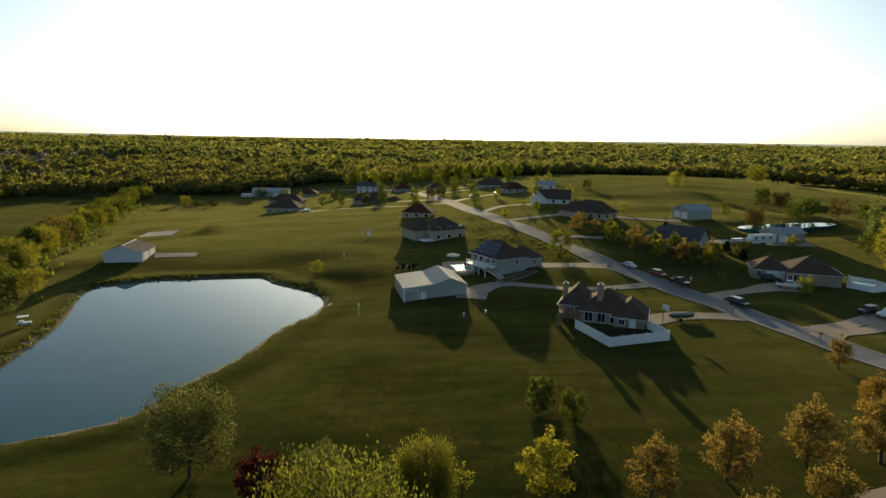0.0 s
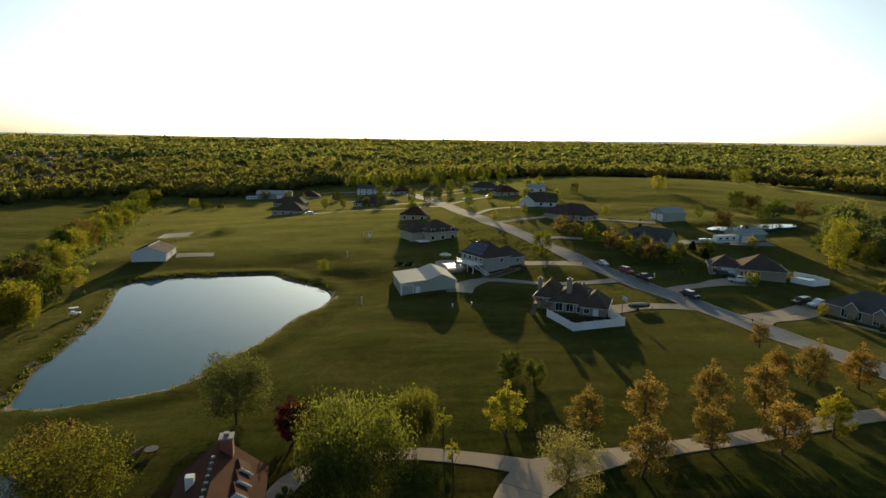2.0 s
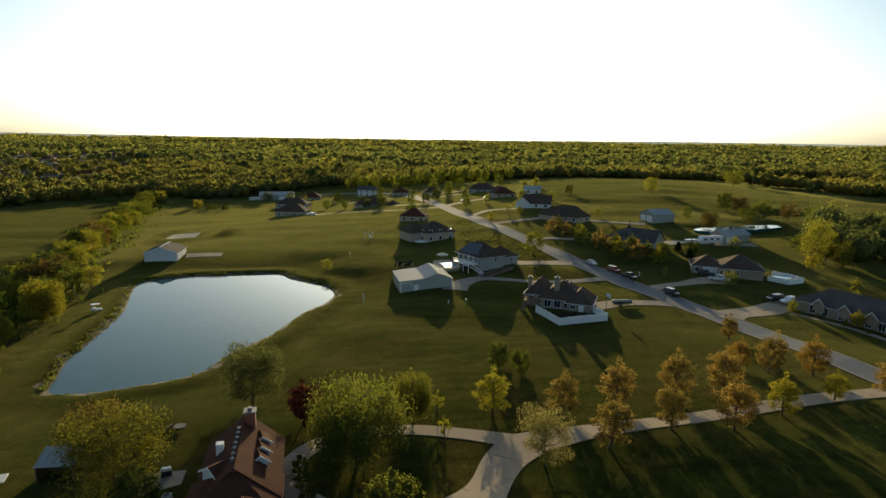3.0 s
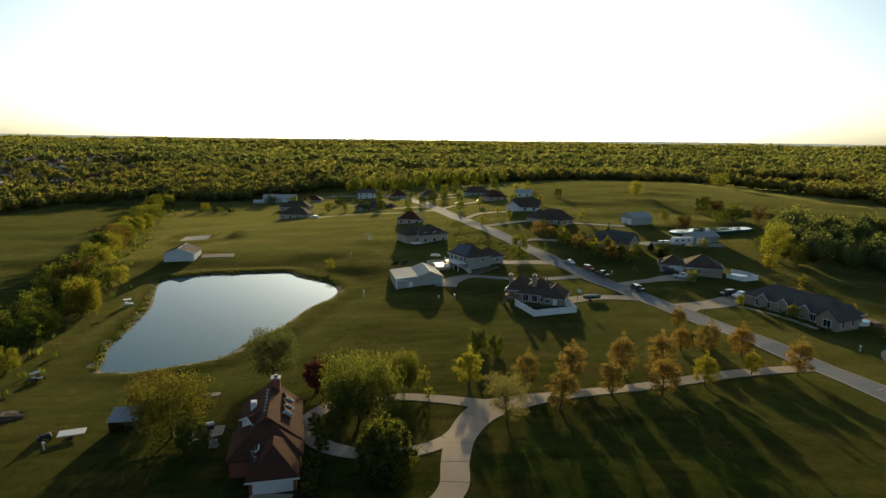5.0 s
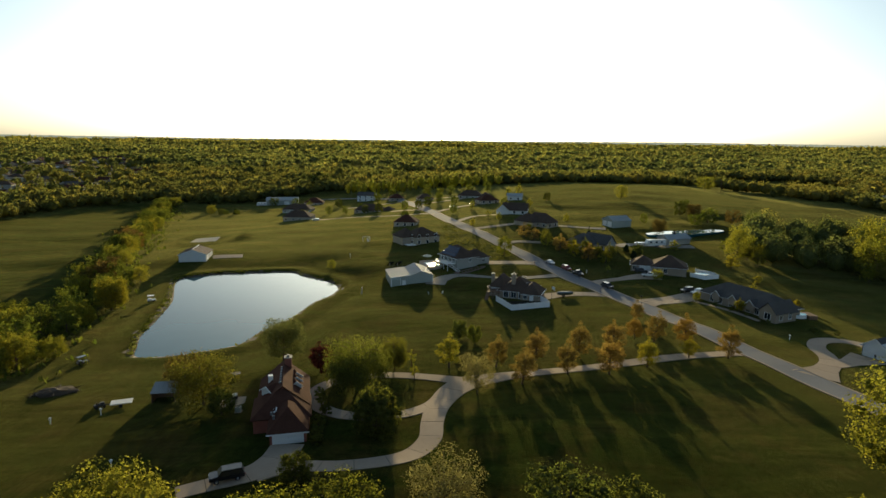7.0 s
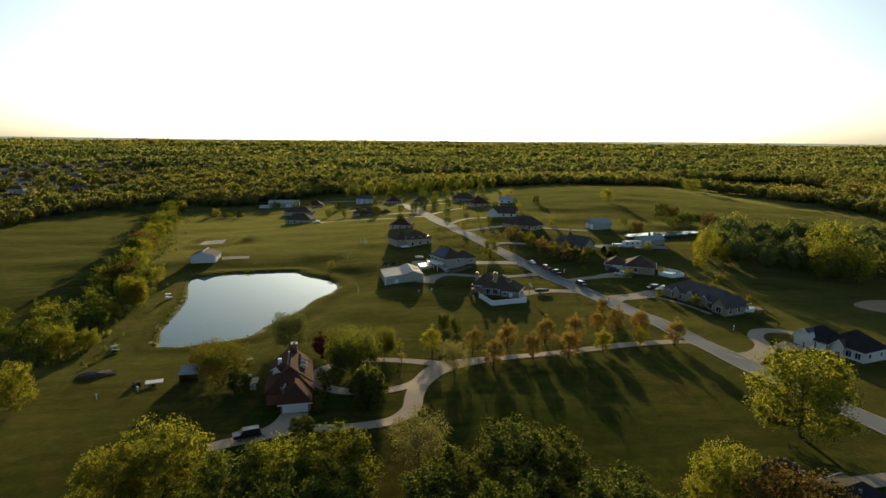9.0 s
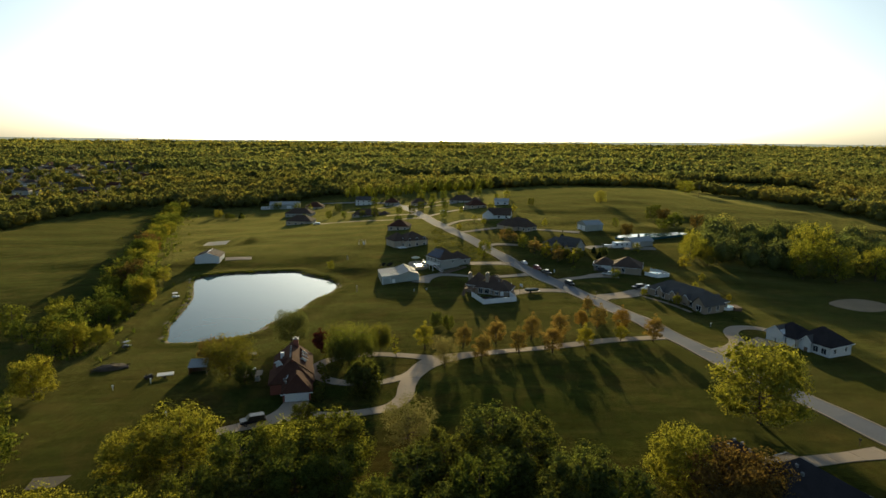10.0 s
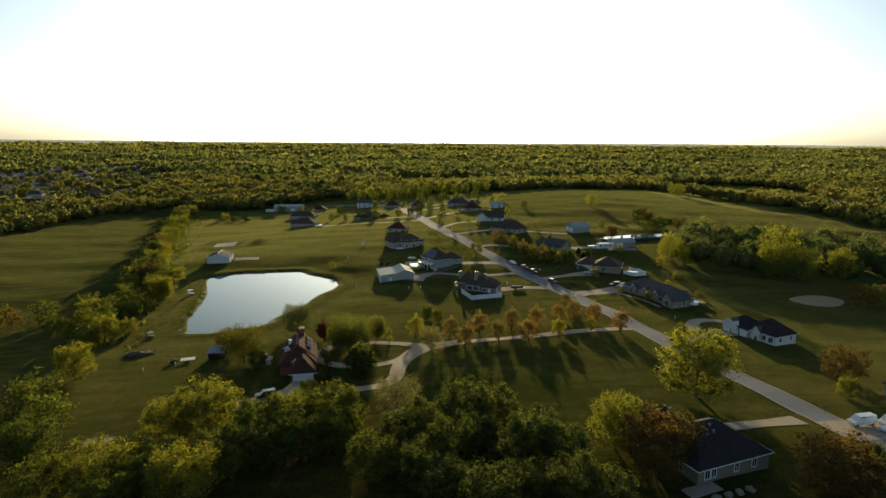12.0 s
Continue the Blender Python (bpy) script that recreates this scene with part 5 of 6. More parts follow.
for row_ in range(3):
    for k in range(6):
        sp = part("solar_panel", bevelled(Geo().box(-0.72, -0.78, 0.06, 0.72, 0.78, 0.12), "solar_panel", PANEL, 0.02), None, deck_house, "dark glossy solar panel")
        sp.matrix_local = pose(0.55 + row_ * 1.2, 2.4 + row_ * 0.55 + k * 1.6 * (1 - row_ * 0.12), 5.2 + (0.55 + row_ * 1.2) * 0.8 + 0.05, 0, -38.7, 0)
vents_on(deck_house, [(4.5, 6.5, 8.3), (3, 4, 7.6)])
mul = rounded([(26, 141.5), (29, 143.5), (36, 150.5), (34, 152), (28, 147.5), (24, 144)], 3)
solid("flower_bed", Geo().prism([(x, y, at(x, y) - 0.5) for x, y in mul], [(x, y, at(x, y) + 0.12) for x, y in mul]), MULCH, "curved brown mulch bed with small shrubs", "flower bed")
for i in range(7):
    plant("shrub", 26.5 + i * 1.2, 142.8 + i * 1.1, 0.8, 1.0, "shrubs in the mulch bed")
pool_pad = rounded([(13, 150), (19, 150), (20.5, 158), (17, 163), (11, 161)], 3)
pool_z = max(at(x, y) for x, y in pool_pad) + 0.05
solid("patio", Geo().prism([(x, y, pool_z - 2.5) for x, y in pool_pad], [(x, y, pool_z) for x, y in pool_pad]), CONCRETE, "pale concrete pool terrace", "patio", kind="structure")
pool = thing("swimming_pool", "rectangular blue pool set in a pale terrace", "pool", pose(16.2, 155, pool_z, 0, 0, 15))
part("coping", Geo().box(-2.5, -3.7, 0, 2.5, -3.4, 0.08).box(-2.5, 3.4, 0, 2.5, 3.7, 0.08).box(-2.5, -3.4, 0, -2.2, 3.4, 0.08).box(2.2, -3.4, 0, 2.5, 3.4, 0.08), WHITE, pool)
part("pool_water", Geo().box(-2.2, -3.4, -0.5, 2.2, 3.4, 0.03), BLUE_TARP, pool)
um = thing("patio_umbrella", "open pale green umbrella on the pool terrace", "umbrella", pose(14.0, 160.5, pool_z - 0.02))
part("pole", Geo().tube([(0, 0, 0), (0, 0, 2.7)], [0.05, 0.04], 8), CHROME, um)
part("base_plate", Geo().tube([(0, 0, 0), (0, 0, 0.12)], [0.35, 0.3], 10), DARK, um)
cg = Geo()
ring = [(1.9 * math.cos(k * math.pi / 4), 1.9 * math.sin(k * math.pi / 4), 2.25) for k in range(8)]
for k in range(8):
    cg.poly([ring[k], ring[(k + 1) % 8], (0, 0, 2.85)])
    cg.poly([ring[k], (ring[k][0], ring[k][1], 2.08), (ring[(k + 1) % 8][0], ring[(k + 1) % 8][1], 2.08), ring[(k + 1) % 8]])
part("canopy", cg, surface("pale_canvas", (0.5, 0.55, 0.45), 0.8), um)
fr = thing("privacy_screen", "brown wooden fence panels beside the pool", "fence", pose(19.2, 158.5, pool_z, 0, 0, 30))
for k in range(9):
    part("board", Geo().box(-2.4 + k * 0.55, -0.04, -0.5, -1.92 + k * 0.55, 0.04, 1.75), WOOD, fr)
for k in range(3):
    part("post", Geo().box(-2.5 + k * 2.45, 0.04, -0.5, -2.36 + k * 2.45, 0.18, 1.9), WOOD, fr)

# house inside the white fence
m1, m2, m3 = (3.5, 14.2, 0.6, 11, 3.1, "hip", 3.4), (0, 5.5, 2.2, 11.5, 3.7, "hip", 2.9), (10.6, 16.4, -0.5, 8, 3.0, "hip", 2.6)
fence_house = building("house", "tan two-level house with a dark hipped roof", "house", 33.5, 113.2, -21, [m1, m2, m3], TAN_BRICK, SHINGLE, sink=0.3)
for u in (-3, -0.6, 1.8):
    window_on(fence_house, m1, "S", u, 0.8, 1.5, 1.7)
for z in (-1.8, 1.2):
    for u in (-1.4, 1.4):
        window_on(fence_house, m2, "S", u, z, 1.2, 1.5)
    for u in (-2.6, 0.2, 2.6):
        window_on(fence_house, m2, "W", u, z, 1.2, 1.5)
window_on(fence_house, m3, "S", -1.4, 1.1, 1.1, 1.0)
door_on(fence_house, m3, "S", 0.6, 0.95, 2.1, 0.0)
chimney_on(fence_house, 7.6, 3.2, 3.5, 7.6, TAN_BRICK, 1.1)
chimney_on(fence_house, 0.7, 4.0, 3, 7.0, TAN_BRICK, 0.9)
vents_on(fence_house, [(9.5, 7.5, 6.1), (10.4, 7.5, 6.0), (12, 3, 5.2)])
dk = part("deck", Geo().box(0.2, -1.6, 2.2, 4.2, 2.2, 2.4), WOOD, fence_house, "dark timber deck with stairs")
for x, y in ((0.3, -1.5), (4.1, -1.5), (2.2, -1.5)):
    part("deck_post", Geo().box(x - 0.09, y - 0.09, -3, x + 0.09, y + 0.09, 3.4), WOOD, dk)
part("railing", Geo().box(0.2, -1.6, 3.2, 4.2, -1.5, 3.32).box(0.2, -1.6, 2.7, 4.2, -1.52, 2.78).box(0.2, -1.5, 3.2, 0.3, 2.2, 3.32), WOOD, dk)
st = part("stair", Geo().prism([(0.2, -1.6, 2.1), (1.2, -1.6, 2.1), (1.2, -4.6, -0.2), (0.2, -4.6, -0.2)], [(0.2, -1.6, 2.35), (1.2, -1.6, 2.35), (1.2, -4.6, 0.1), (0.2, -4.6, 0.1)]), WOOD, fence_house)
for i in range(11):
    part("tread", Geo().box(0.15, -1.9 - i * 0.26, 2.08 - i * 0.2, 1.25, -1.6 - i * 0.26, 2.2 - i * 0.2), WOOD, st)
part("patio", Geo().box(-2.5, 0.5, -0.6, 0, 5, 0.12), CONCRETE, fence_house)


def vinyl_fence(label, corners, height=1.75, pitch=2.4):
    f = thing("fence", label, "fence", pose(corners[0][0], corners[0][1], at(*corners[0])))
    inv = f.matrix_world.inverted()
    panel = None
    for (ax, ay), (bx, by) in zip(corners, corners[1:]):
        ln = math.hypot(bx - ax, by - ay)
        n = max(1, round(ln / pitch))
        yaw = math.degrees(math.atan2(by - ay, bx - ax))
        if panel is None:
            panel = bevelled(Geo().box(0.06, -0.025, 0.06, pitch - 0.06, 0.025, height - 0.05).box(0.06, -0.05, height - 0.16, pitch - 0.06, 0.05, height - 0.02).box(0.06, -0.05, 0.05, pitch - 0.06, 0.05, 0.2), "panel", VINYL, 0.01)
            post = Geo().box(-0.075, -0.075, -0.8, 0.075, 0.075, height + 0.06).prism([(-0.11, -0.11, height + 0.06), (0.11, -0.11, height + 0.06), (0.11, 0.11, height + 0.06), (-0.11, 0.11, height + 0.06)], [(-0.02, -0.02, height + 0.2), (0.02, -0.02, height + 0.2), (0.02, 0.02, height + 0.2), (-0.02, 0.02, height + 0.2)]).mesh("post", VINYL)
        for i in range(n):
            x, y = ax + (bx - ax) * i / n, ay + (by - ay) * i / n
            z = at(x, y)
            x2, y2 = ax + (bx - ax) * (i + 1) / n, ay + (by - ay) * (i + 1) / n
            tilt = math.degrees(math.atan2(at(x2, y2) - z, ln / n))
            p = part("panel", panel, None, f)
            p.matrix_local = inv @ pose(x, y, z, 0, -tilt, yaw) @ Matrix.Diagonal((ln / n / pitch, 1, 1, 1))
            p = part("post", post, None, f)
            p.matrix_local = inv @ pose(x, y, z, 0, 0, yaw)
    p = part("post", post, None, f)
    p.matrix_local = inv @ pose(*corners[-1], at(*corners[-1]))
    return f


vinyl_fence("white vinyl privacy fence round a small back yard", [(35.7, 107.6), (39.2, 97.2), (50.6, 100.2), (49.2, 107.2)])
yard = [(36.3, 107.4), (39.6, 98.0), (50.0, 100.8), (48.8, 106.6)]
solid("yard_soil", Geo().prism([(x, y, at(x, y) - 0.5) for x, y in yard], [(x, y, at(x, y) + 0.08) for x, y in yard]), YARD_SOIL, "dark bare soil of the fenced yard", "ground", kind="structure")

# brown house with white-fenced pool
m1, m2 = (0, 8, 0, 8.5, 2.9, "hip", 2.6), (7.2, 19, -2.0, 9.5, 3.0, "hip", 3.4)
house_r = building("house", "brick house with a wide brown hipped roof", "house", 89.3, 146.0, -20, [m1, m2], TAN_BRICK, SHINGLE, sink=0.1)
garage_on(house_r, m1, "S", 1.4, 4.6, 2.2, 0)
window_on(house_r, m1, "S", -2.7, 0.7, 1.0, 1.5)
window_on(house_r, m2, "S", -3.6, 0.6, 1.4, 1.7)
window_on(house_r, m2, "S", -1.2, 0.6, 1.2, 1.7)
door_on(house_r, m2, "S", -5.2, 1.0, 2.1, 0, WOOD)
window_on(house_r, m2, "E", 1.5, 0.9, 1.2, 1.3)
vinyl_fence("white vinyl fence round a garden pool", [(108.2, 138.3), (112, 134.4), (117.4, 136.2), (116.2, 140.5), (112.5, 144)], 1.5)
rp = thing("garden_pool", "round above-ground pool inside a white fence", "pool", pose(112.6, 138.8, at(112.6, 138.8)))
rim = [(2.6 * math.cos(k * math.pi / 10), 2.0 * math.sin(k * math.pi / 10)) for k in range(20)]
part("pool_wall", Geo().prism([(x, y, -0.5) for x, y in rim], [(x, y, 1.0) for x, y in rim]), WHITE, rp)
part("pool_water", Geo().prism([(x * 0.94, y * 0.94, 0.9) for x, y in rim], [(x * 0.94, y * 0.94, 1.02) for x, y in rim]), BLUE_TARP, rp)

# long brick ranch house
m1 = (0, 25.6, 0, 10.5, 3.0, "hip", 3.2)
ranch = building("house", "long tan brick ranch house with white-trimmed gables", "house", 99.9, 111.3, -67, [m1], TAN_BRICK, SHINGLE_GREY, sink=0.1)
part("wall", Geo().box(22, -1.2, -3, 27, 7, 3.0), TAN_BRICK, ranch)
part("roof", roof_geo(22, 27, -1.2, 7, 3.0, 2.4, "gy"), SHINGLE_GREY, ranch)
part("gable", Geo().prism([(22, -1.2, 3), (27, -1.2, 3), (24.5, -1.2, 5.3)], [(22, -1.0, 3), (27, -1.0, 3), (24.5, -1.0, 5.3)]), TAN_BRICK, ranch)
for x in (6.5, 12.5, 18.3):
    dormer_on(ranch, x, -0.7, 2.9, 2.6, 4.2, 1.3, TAN_BRICK, SHINGLE_GREY)
for u in (-8.2, -5.2, -1.4, 2.0, 4.6, 7.4):
    window_on(ranch, m1, "S", u, 0.6, 1.3, 1.7)
window_on(ranch, (22, 27, -1.2, 7), "S", 0, 0.6, 1.8, 1.7)
for u in (-2, 1.6):
    window_on(ranch, (22, 27, -1.2, 7), "E", u, 0.7, 1.1, 1.5)
door_on(ranch, m1, "S", -0.2, 1.1, 2.2, 0, WOOD)
vents_on(ranch, [(9, 7, 5.2), (18, 7, 5.2)])
rp = thing("garden_pool", "round above-ground pool with a pale deck", "pool", pose(119.5, 93, at(119.5, 93)))
part("pool_wall", Geo().prism([(x, y, -0.6) for x, y in rim], [(x, y, 0.9) for x, y in rim]), WHITE, rp)
part("pool_water", Geo().prism([(x * 0.93, y * 0.93, 0.85) for x, y in rim], [(x * 0.93, y * 0.93, 0.93) for x, y in rim]), BLUE_TARP, rp)
part("pool_deck", Geo().box(2.3, -2.2, -0.6, 4.6, 2.2, 0.85), WOOD, rp)
for i, (x, y) in enumerate([(98.4, 107), (100.3, 102), (102.6, 96.5), (104.5, 92), (107.3, 86), (116, 80), (121, 78)]):
    plant("shrub", x, y, 1.1 + 0.15 * (i % 3), 1.1, "foundation shrubs")

# white house with three garage doors
m1, m2 = (0, 9.0, 0.5, 9, 2.9, "hip", 2.8), (7.5, 17.4, 1.6, 10.5, 3.2, "hip", 3.4)
white_house = building("house", "white-sided house with three white garage doors", "house", 115.9, 62.4, -66, [m1, m2], SIDING_WHITE, SHINGLE_COAL, sink=0.1)
for u in (-3.0, 0, 3.0):
    garage_on(white_house, m1, "S", u, 2.6, 2.2, 0, None, DARK)
dormer_on(white_house, 3.0, -0.1, 2.9, 5.0, 4.0, 1.8, SIDING_WHITE, SHINGLE_GREY)
dormer_on(white_house, 11.5, 0.8, 2.9, 2.6, 3.0, 1.4, SIDING_WHITE, SHINGLE_GREY)
part("porch_wall", Geo().box(10.2, 0.9, -2, 12.8, 2.2, 2.9), SIDING_WHITE, white_house)
door_on(white_house, (10.2, 12.8, 0.9, 2.2), "S", 0, 1.1, 2.1, 0, WOOD)
for u in (1.2, 3.4):
    window_on(white_house, m2, "S", u, 0.7, 1.3, 1.5)
for u in (-2.4, 2.2):
    window_on(white_house, m2, "E", u, 1.0, 0.9, 1.2)
    window_on(white_house, m2, "E", u, -1.4, 0.9, 0.8)

# dark-roofed house under the foreground trees
m1, m2 = (0, 16, 0, 13, 3.0, "hip", 4.0), (2, 10, 9, 19, 3.0, "hip", 3.4)
near_house = building("house", "tan house under a broad charcoal hipped roof", "house", 68.5, -29.5, 22, [m1, m2], TAN_SHADED, SHINGLE_COAL, sink=0.1)
for u in (-6, -4.6, 0.5, 4.5):
    window_on(near_house, m1, "S", u, 0.7, 1.0, 1.5)
for u in (-4, 3.4):
    window_on(near_house, m1, "S", u, -1.6, 1.1, 1.0)
for u in (-3, 0, 3):
    window_on(near_house, m1, "W", u, 0.7, 0.8, 1.6)
vents_on(near_house, [(4 + 1.3 * k, 14 + 0.0 * k, 6.2) for k in range(1)] + [(7.5, 4.5, 5.9), (7.7, 5.6, 6.5), (6, 11.8, 6.0), (6, 13.2, 6.4), (6, 14.6, 6.3), (3.6, 14, 5.0)])
part("patio", Geo().box(-3.5, -2.6, -0.8, 3, 0, 0.12), GRAVEL, near_house)
for i in range(4):
    solid("boulder", Geo().lump(0, 0, 0.25, 0.9, 0.6, 0.45, i, 0.4), TAN_SHADED, "grey boulder edging a patio", "boulder", pose(70 + i * 2.1, -33.2 + i * 0.7, at(70 + i * 2.1, -33.2 + i * 0.7), 0, 0, i * 40), "boulders by the patio")

# brick house with the white garage door
g1, m1, m2 = (-2.1, 3.5, 0, 8, 2.6, "hip", 2.5), (-4.9, 4.0, 4.8, 12.5, 2.7, "hip", 3.0), (-4.3, 3.8, 8.6, 20.3, 3.0, "gy", 3.3)
brick = building("house", "red brick house with steep dark brown roofs", "house", -6.5, 17.9, 12, [g1, m1, m2], BRICK, SHINGLE_RED, sink=0.15, over=0.4, gutter=False)
part("fascia", Geo().box(-2.55, -0.46, 1.9, 3.95, -0.41, 2.12), WHITE, brick)
garage_on(brick, g1, "S", 0.0, 4.5, 2.2, 0.1)
chimney_on(brick, 0.4, 19.0, 3, 7.3, BRICK, 1.2)
dormer_on(brick, -2.9, 10.4, 4.5, 3.0, 3.0, 0.8, SIDING_WHITE, SHINGLE_RED, -50)
for k in range(3):
    dormer_on(brick, 1.9, 12.2 + k * 2.1, 4.4, 1.7, 1.6, 0.7, SIDING_WHITE, SHINGLE_RED, 12)
for x, y, z, rr in ((1.6, 3.9, 3.75, 39), (-1.3, 4.4, 3.85, -39)):
    sk = part("skylight", bevelled(Geo().box(-0.3, -0.7, 0, 0.3, 0.7, 0.14), "skylight", WHITE, 0.03), None, brick)
    sk.matrix_local = pose(x, y, z, 0, rr, 0)
    part("pane", Geo().box(-0.2, -0.57, 0.1, 0.2, 0.57, 0.16), GLASS, sk)
part("roof_unit", Geo().box(-3.0, 15.2, 3.0, -2.2, 16.0, 5.4), WHITE, brick, "white boxed vent")
vents_on(brick, [(-0.7, 10.5 + k * 1.15, 5.9) for k in range(7)] + [(-1.5, 2.6, 3.5), (-1.9, 4.0, 3.5)])
for u in (-1.8, 1.6):
    window_on(brick, m1, "W", u, 0.8, 1.1, 1.5)
window_on(brick, g1, "W", -2.0, 0.8, 1.0, 1.3)
for x, y in [(-1.6, 19.4), (-1.8, 21.2), (-2.0, 23), (-2.2, 24.8), (-1.8, 28.5), (-2.6, 31), (-3.6, 34), (-4.6, 37), (-1.4, 17.6)]:
    plant("shrub", x, y, 1.7, 1.1, "clipped shrubs by the brick house")
ac = thing("air_conditioner", "grey outdoor cooling unit beside a wall", "air conditioner", pose(-17.6, 30.5, at(-17.6, 30.5)))
part("case", bevelled(Geo().box(-0.45, -0.45, 0.08, 0.45, 0.45, 0.95), "case", METAL_WALL, 0.04), None, ac)
part("pad", Geo().box(-0.6, -0.6, -0.3, 0.6, 0.6, 0.08), CONCRETE, ac)
part("fan_grille", Geo().tube([(0, 0, 0.95), (0, 0, 1.02)], [0.36, 0.34], 12), DARK, ac)

# houses further along the street
def plain_house(x, y, yaw, w, d, wall_h, rise, wall, roof, label, wing=None, kind="hip", garage=False):
    blocks = [(0, w, 0, d, wall_h, kind, rise)] + ([wing] if wing else [])
    h = building("house", label, "house", x, y, yaw, blocks, wall, roof, sink=0.2, gutter=False)
    for f, ln in (("S", w), ("W", d), ("E", d)):
        n = max(1, int(ln / 4))
        for i in range(n):
            for z in ([0.9] if wall_h < 4.2 else [0.9, 3.5]):
                window_on(h, blocks[0], f, (i + 0.5) * ln / n - ln / 2, z, 1.2, 1.3, False)
    if garage:
        garage_on(h, blocks[-1], "S", 0, 4.6, 2.2, 0)
    return h


h2 = plain_house(8.2, 191.5, 30, 12.5, 11, 4.2, 3.2, SIDING_BEIGE, SHINGLE, "beige house with a dark hipped roof and deck", (-4, 4, 4.5, 14, 3.8, "hip", 3))
part("deck", Geo().box(-4, -1.5, 0.6, 0, 2.5, 0.8), WHITE, h2)
plain_house(-5, 247, -8, 12, 10, 3.2, 3.0, SIDING_BEIGE, SHINGLE_RED, "tan house with a brown hipped roof")
plain_house(-82, 318, -4, 18, 12, 3.6, 3.6, SIDING_BEIGE, SHINGLE, "tan house with a dark hipped roof in open lawn")
plain_house(-101, 392, -4, 22, 12, 3.6, 3.6, SIDING_GREY, SHINGLE, "grey house with a dark hipped roof")
plain_house(-38, 336, -14, 20, 11, 3.0, 3.6, SIDING_BEIGE, SHINGLE, "low tan house with a wide hipped roof", (18, 27, 2, 11, 2.8, "hip", 2.6))
plain_house(-50, 446, -8, 15, 10, 5.6, 2.6, SIDING_WHITE, SHINGLE_GREY, "tall pale two-storey house", None, "gx")
mb = building("shed", "long pale metal machine shed", "shed", -131, 455, 8, [(0, 27, 0, 13, 4.6, "gx", 2.2)], METAL_WALL, METAL_ROOF, ribs=1.5, over=0.3)
garage_on(mb, (0, 27, 0, 13), "S", 4, 4, 3.4, 0)
plain_house(-96, 446, 4, 16, 12, 3.4, 3.6, SIDING_BEIGE, SHINGLE_RED, "brown-roofed house beside the machine shed")
shop = building("workshop", "beige metal workshop with a grey roof", "workshop", 105, 222.6, 18, [(0, 10.5, 0, 9.5, 3.9, "gx", 1.9)], METAL_WALL, METAL_ROOF, ribs=0.9, over=0.3, sink=0.2)
garage_on(shop, (0, 10.5, 0, 9.5), "W", 1.8, 3.2, 3.0, 0)
garage_on(shop, (0, 10.5, 0, 9.5), "W", -2.4, 3.0, 3.0, 0)
plain_house(55, 268, -14, 14, 10, 3.0, 3.6, SIDING_WHITE, SHINGLE, "pale house with a steep dark roof", (-3, 4, -1, 8, 3, "gy", 3), "gx")
plain_house(72, 221, 40, 8.5, 16, 3.2, 3.8, SIDING_BEIGE, SHINGLE, "house under a dark hipped roof", (-4, 4, 6, 18, 3.2, "hip", 3.2))
plain_house(47, 322, 18, 13, 10, 3.0, 3.0, SIDING_BEIGE, SHINGLE_RED, "small tan house with a brown roof")
plain_house(66, 336, -10, 10, 7, 3.4, 1.6, SIDING_WHITE, METAL_ROOF, "white outbuilding with a pale roof", None, "gx")
plain_house(34, 376, -12, 18, 10, 3.2, 3.4, SIDING_GREY, SHINGLE, "grey house before the wood", (16, 24, 1, 9, 3, "hip", 2.6))
plain_house(4, 384, 10, 12, 9, 3.2, 3.0, SIDING_BEIGE, SHINGLE, "small tan house near the wood")
plain_house(-20, 420, 10, 12, 9, 3.2, 3.0, SIDING_BEIGE, SHINGLE_RED, "small brown-roofed house near the wood")
h15 = plain_house(89, 177.6, 38, 6.5, 12, 3.2, 3.4, SIDING_GREY, SHINGLE_GREY, "grey house with steep gables behind trees", (-7, 3, 5, 16, 3.2, "hip", 3.6), "gy")
rvb = building("shed", "low grey shed with a pale ridge vent", "shed", 119.5, 189, 18, [(0, 12, 0, 7, 3.0, "gx", 1.6)], SIDING_GREY, METAL_ROOF, ribs=1.0, over=0.4)
garage_on(rvb, (0, 12, 0, 7), "S", -3.4, 3.2, 2.6, 0)
part("cupola", Geo().box(5.5, 3.0, 4.4, 6.3, 3.8, 5.4).prism([(5.3, 2.8, 5.4), (6.5, 2.8, 5.4), (6.5, 4, 5.4), (5.3, 4, 5.4)], [(5.85, 3.35, 6), (5.95, 3.35, 6), (5.95, 3.45, 6), (5.85, 3.45, 6)]), DARK, rvb)
edge_house = plain_house(133, 2, 20, 12, 10, 3.0, 3.0, SIDING_BEIGE, SHINGLE, "tan house with a dark hipped roof and stone edging")

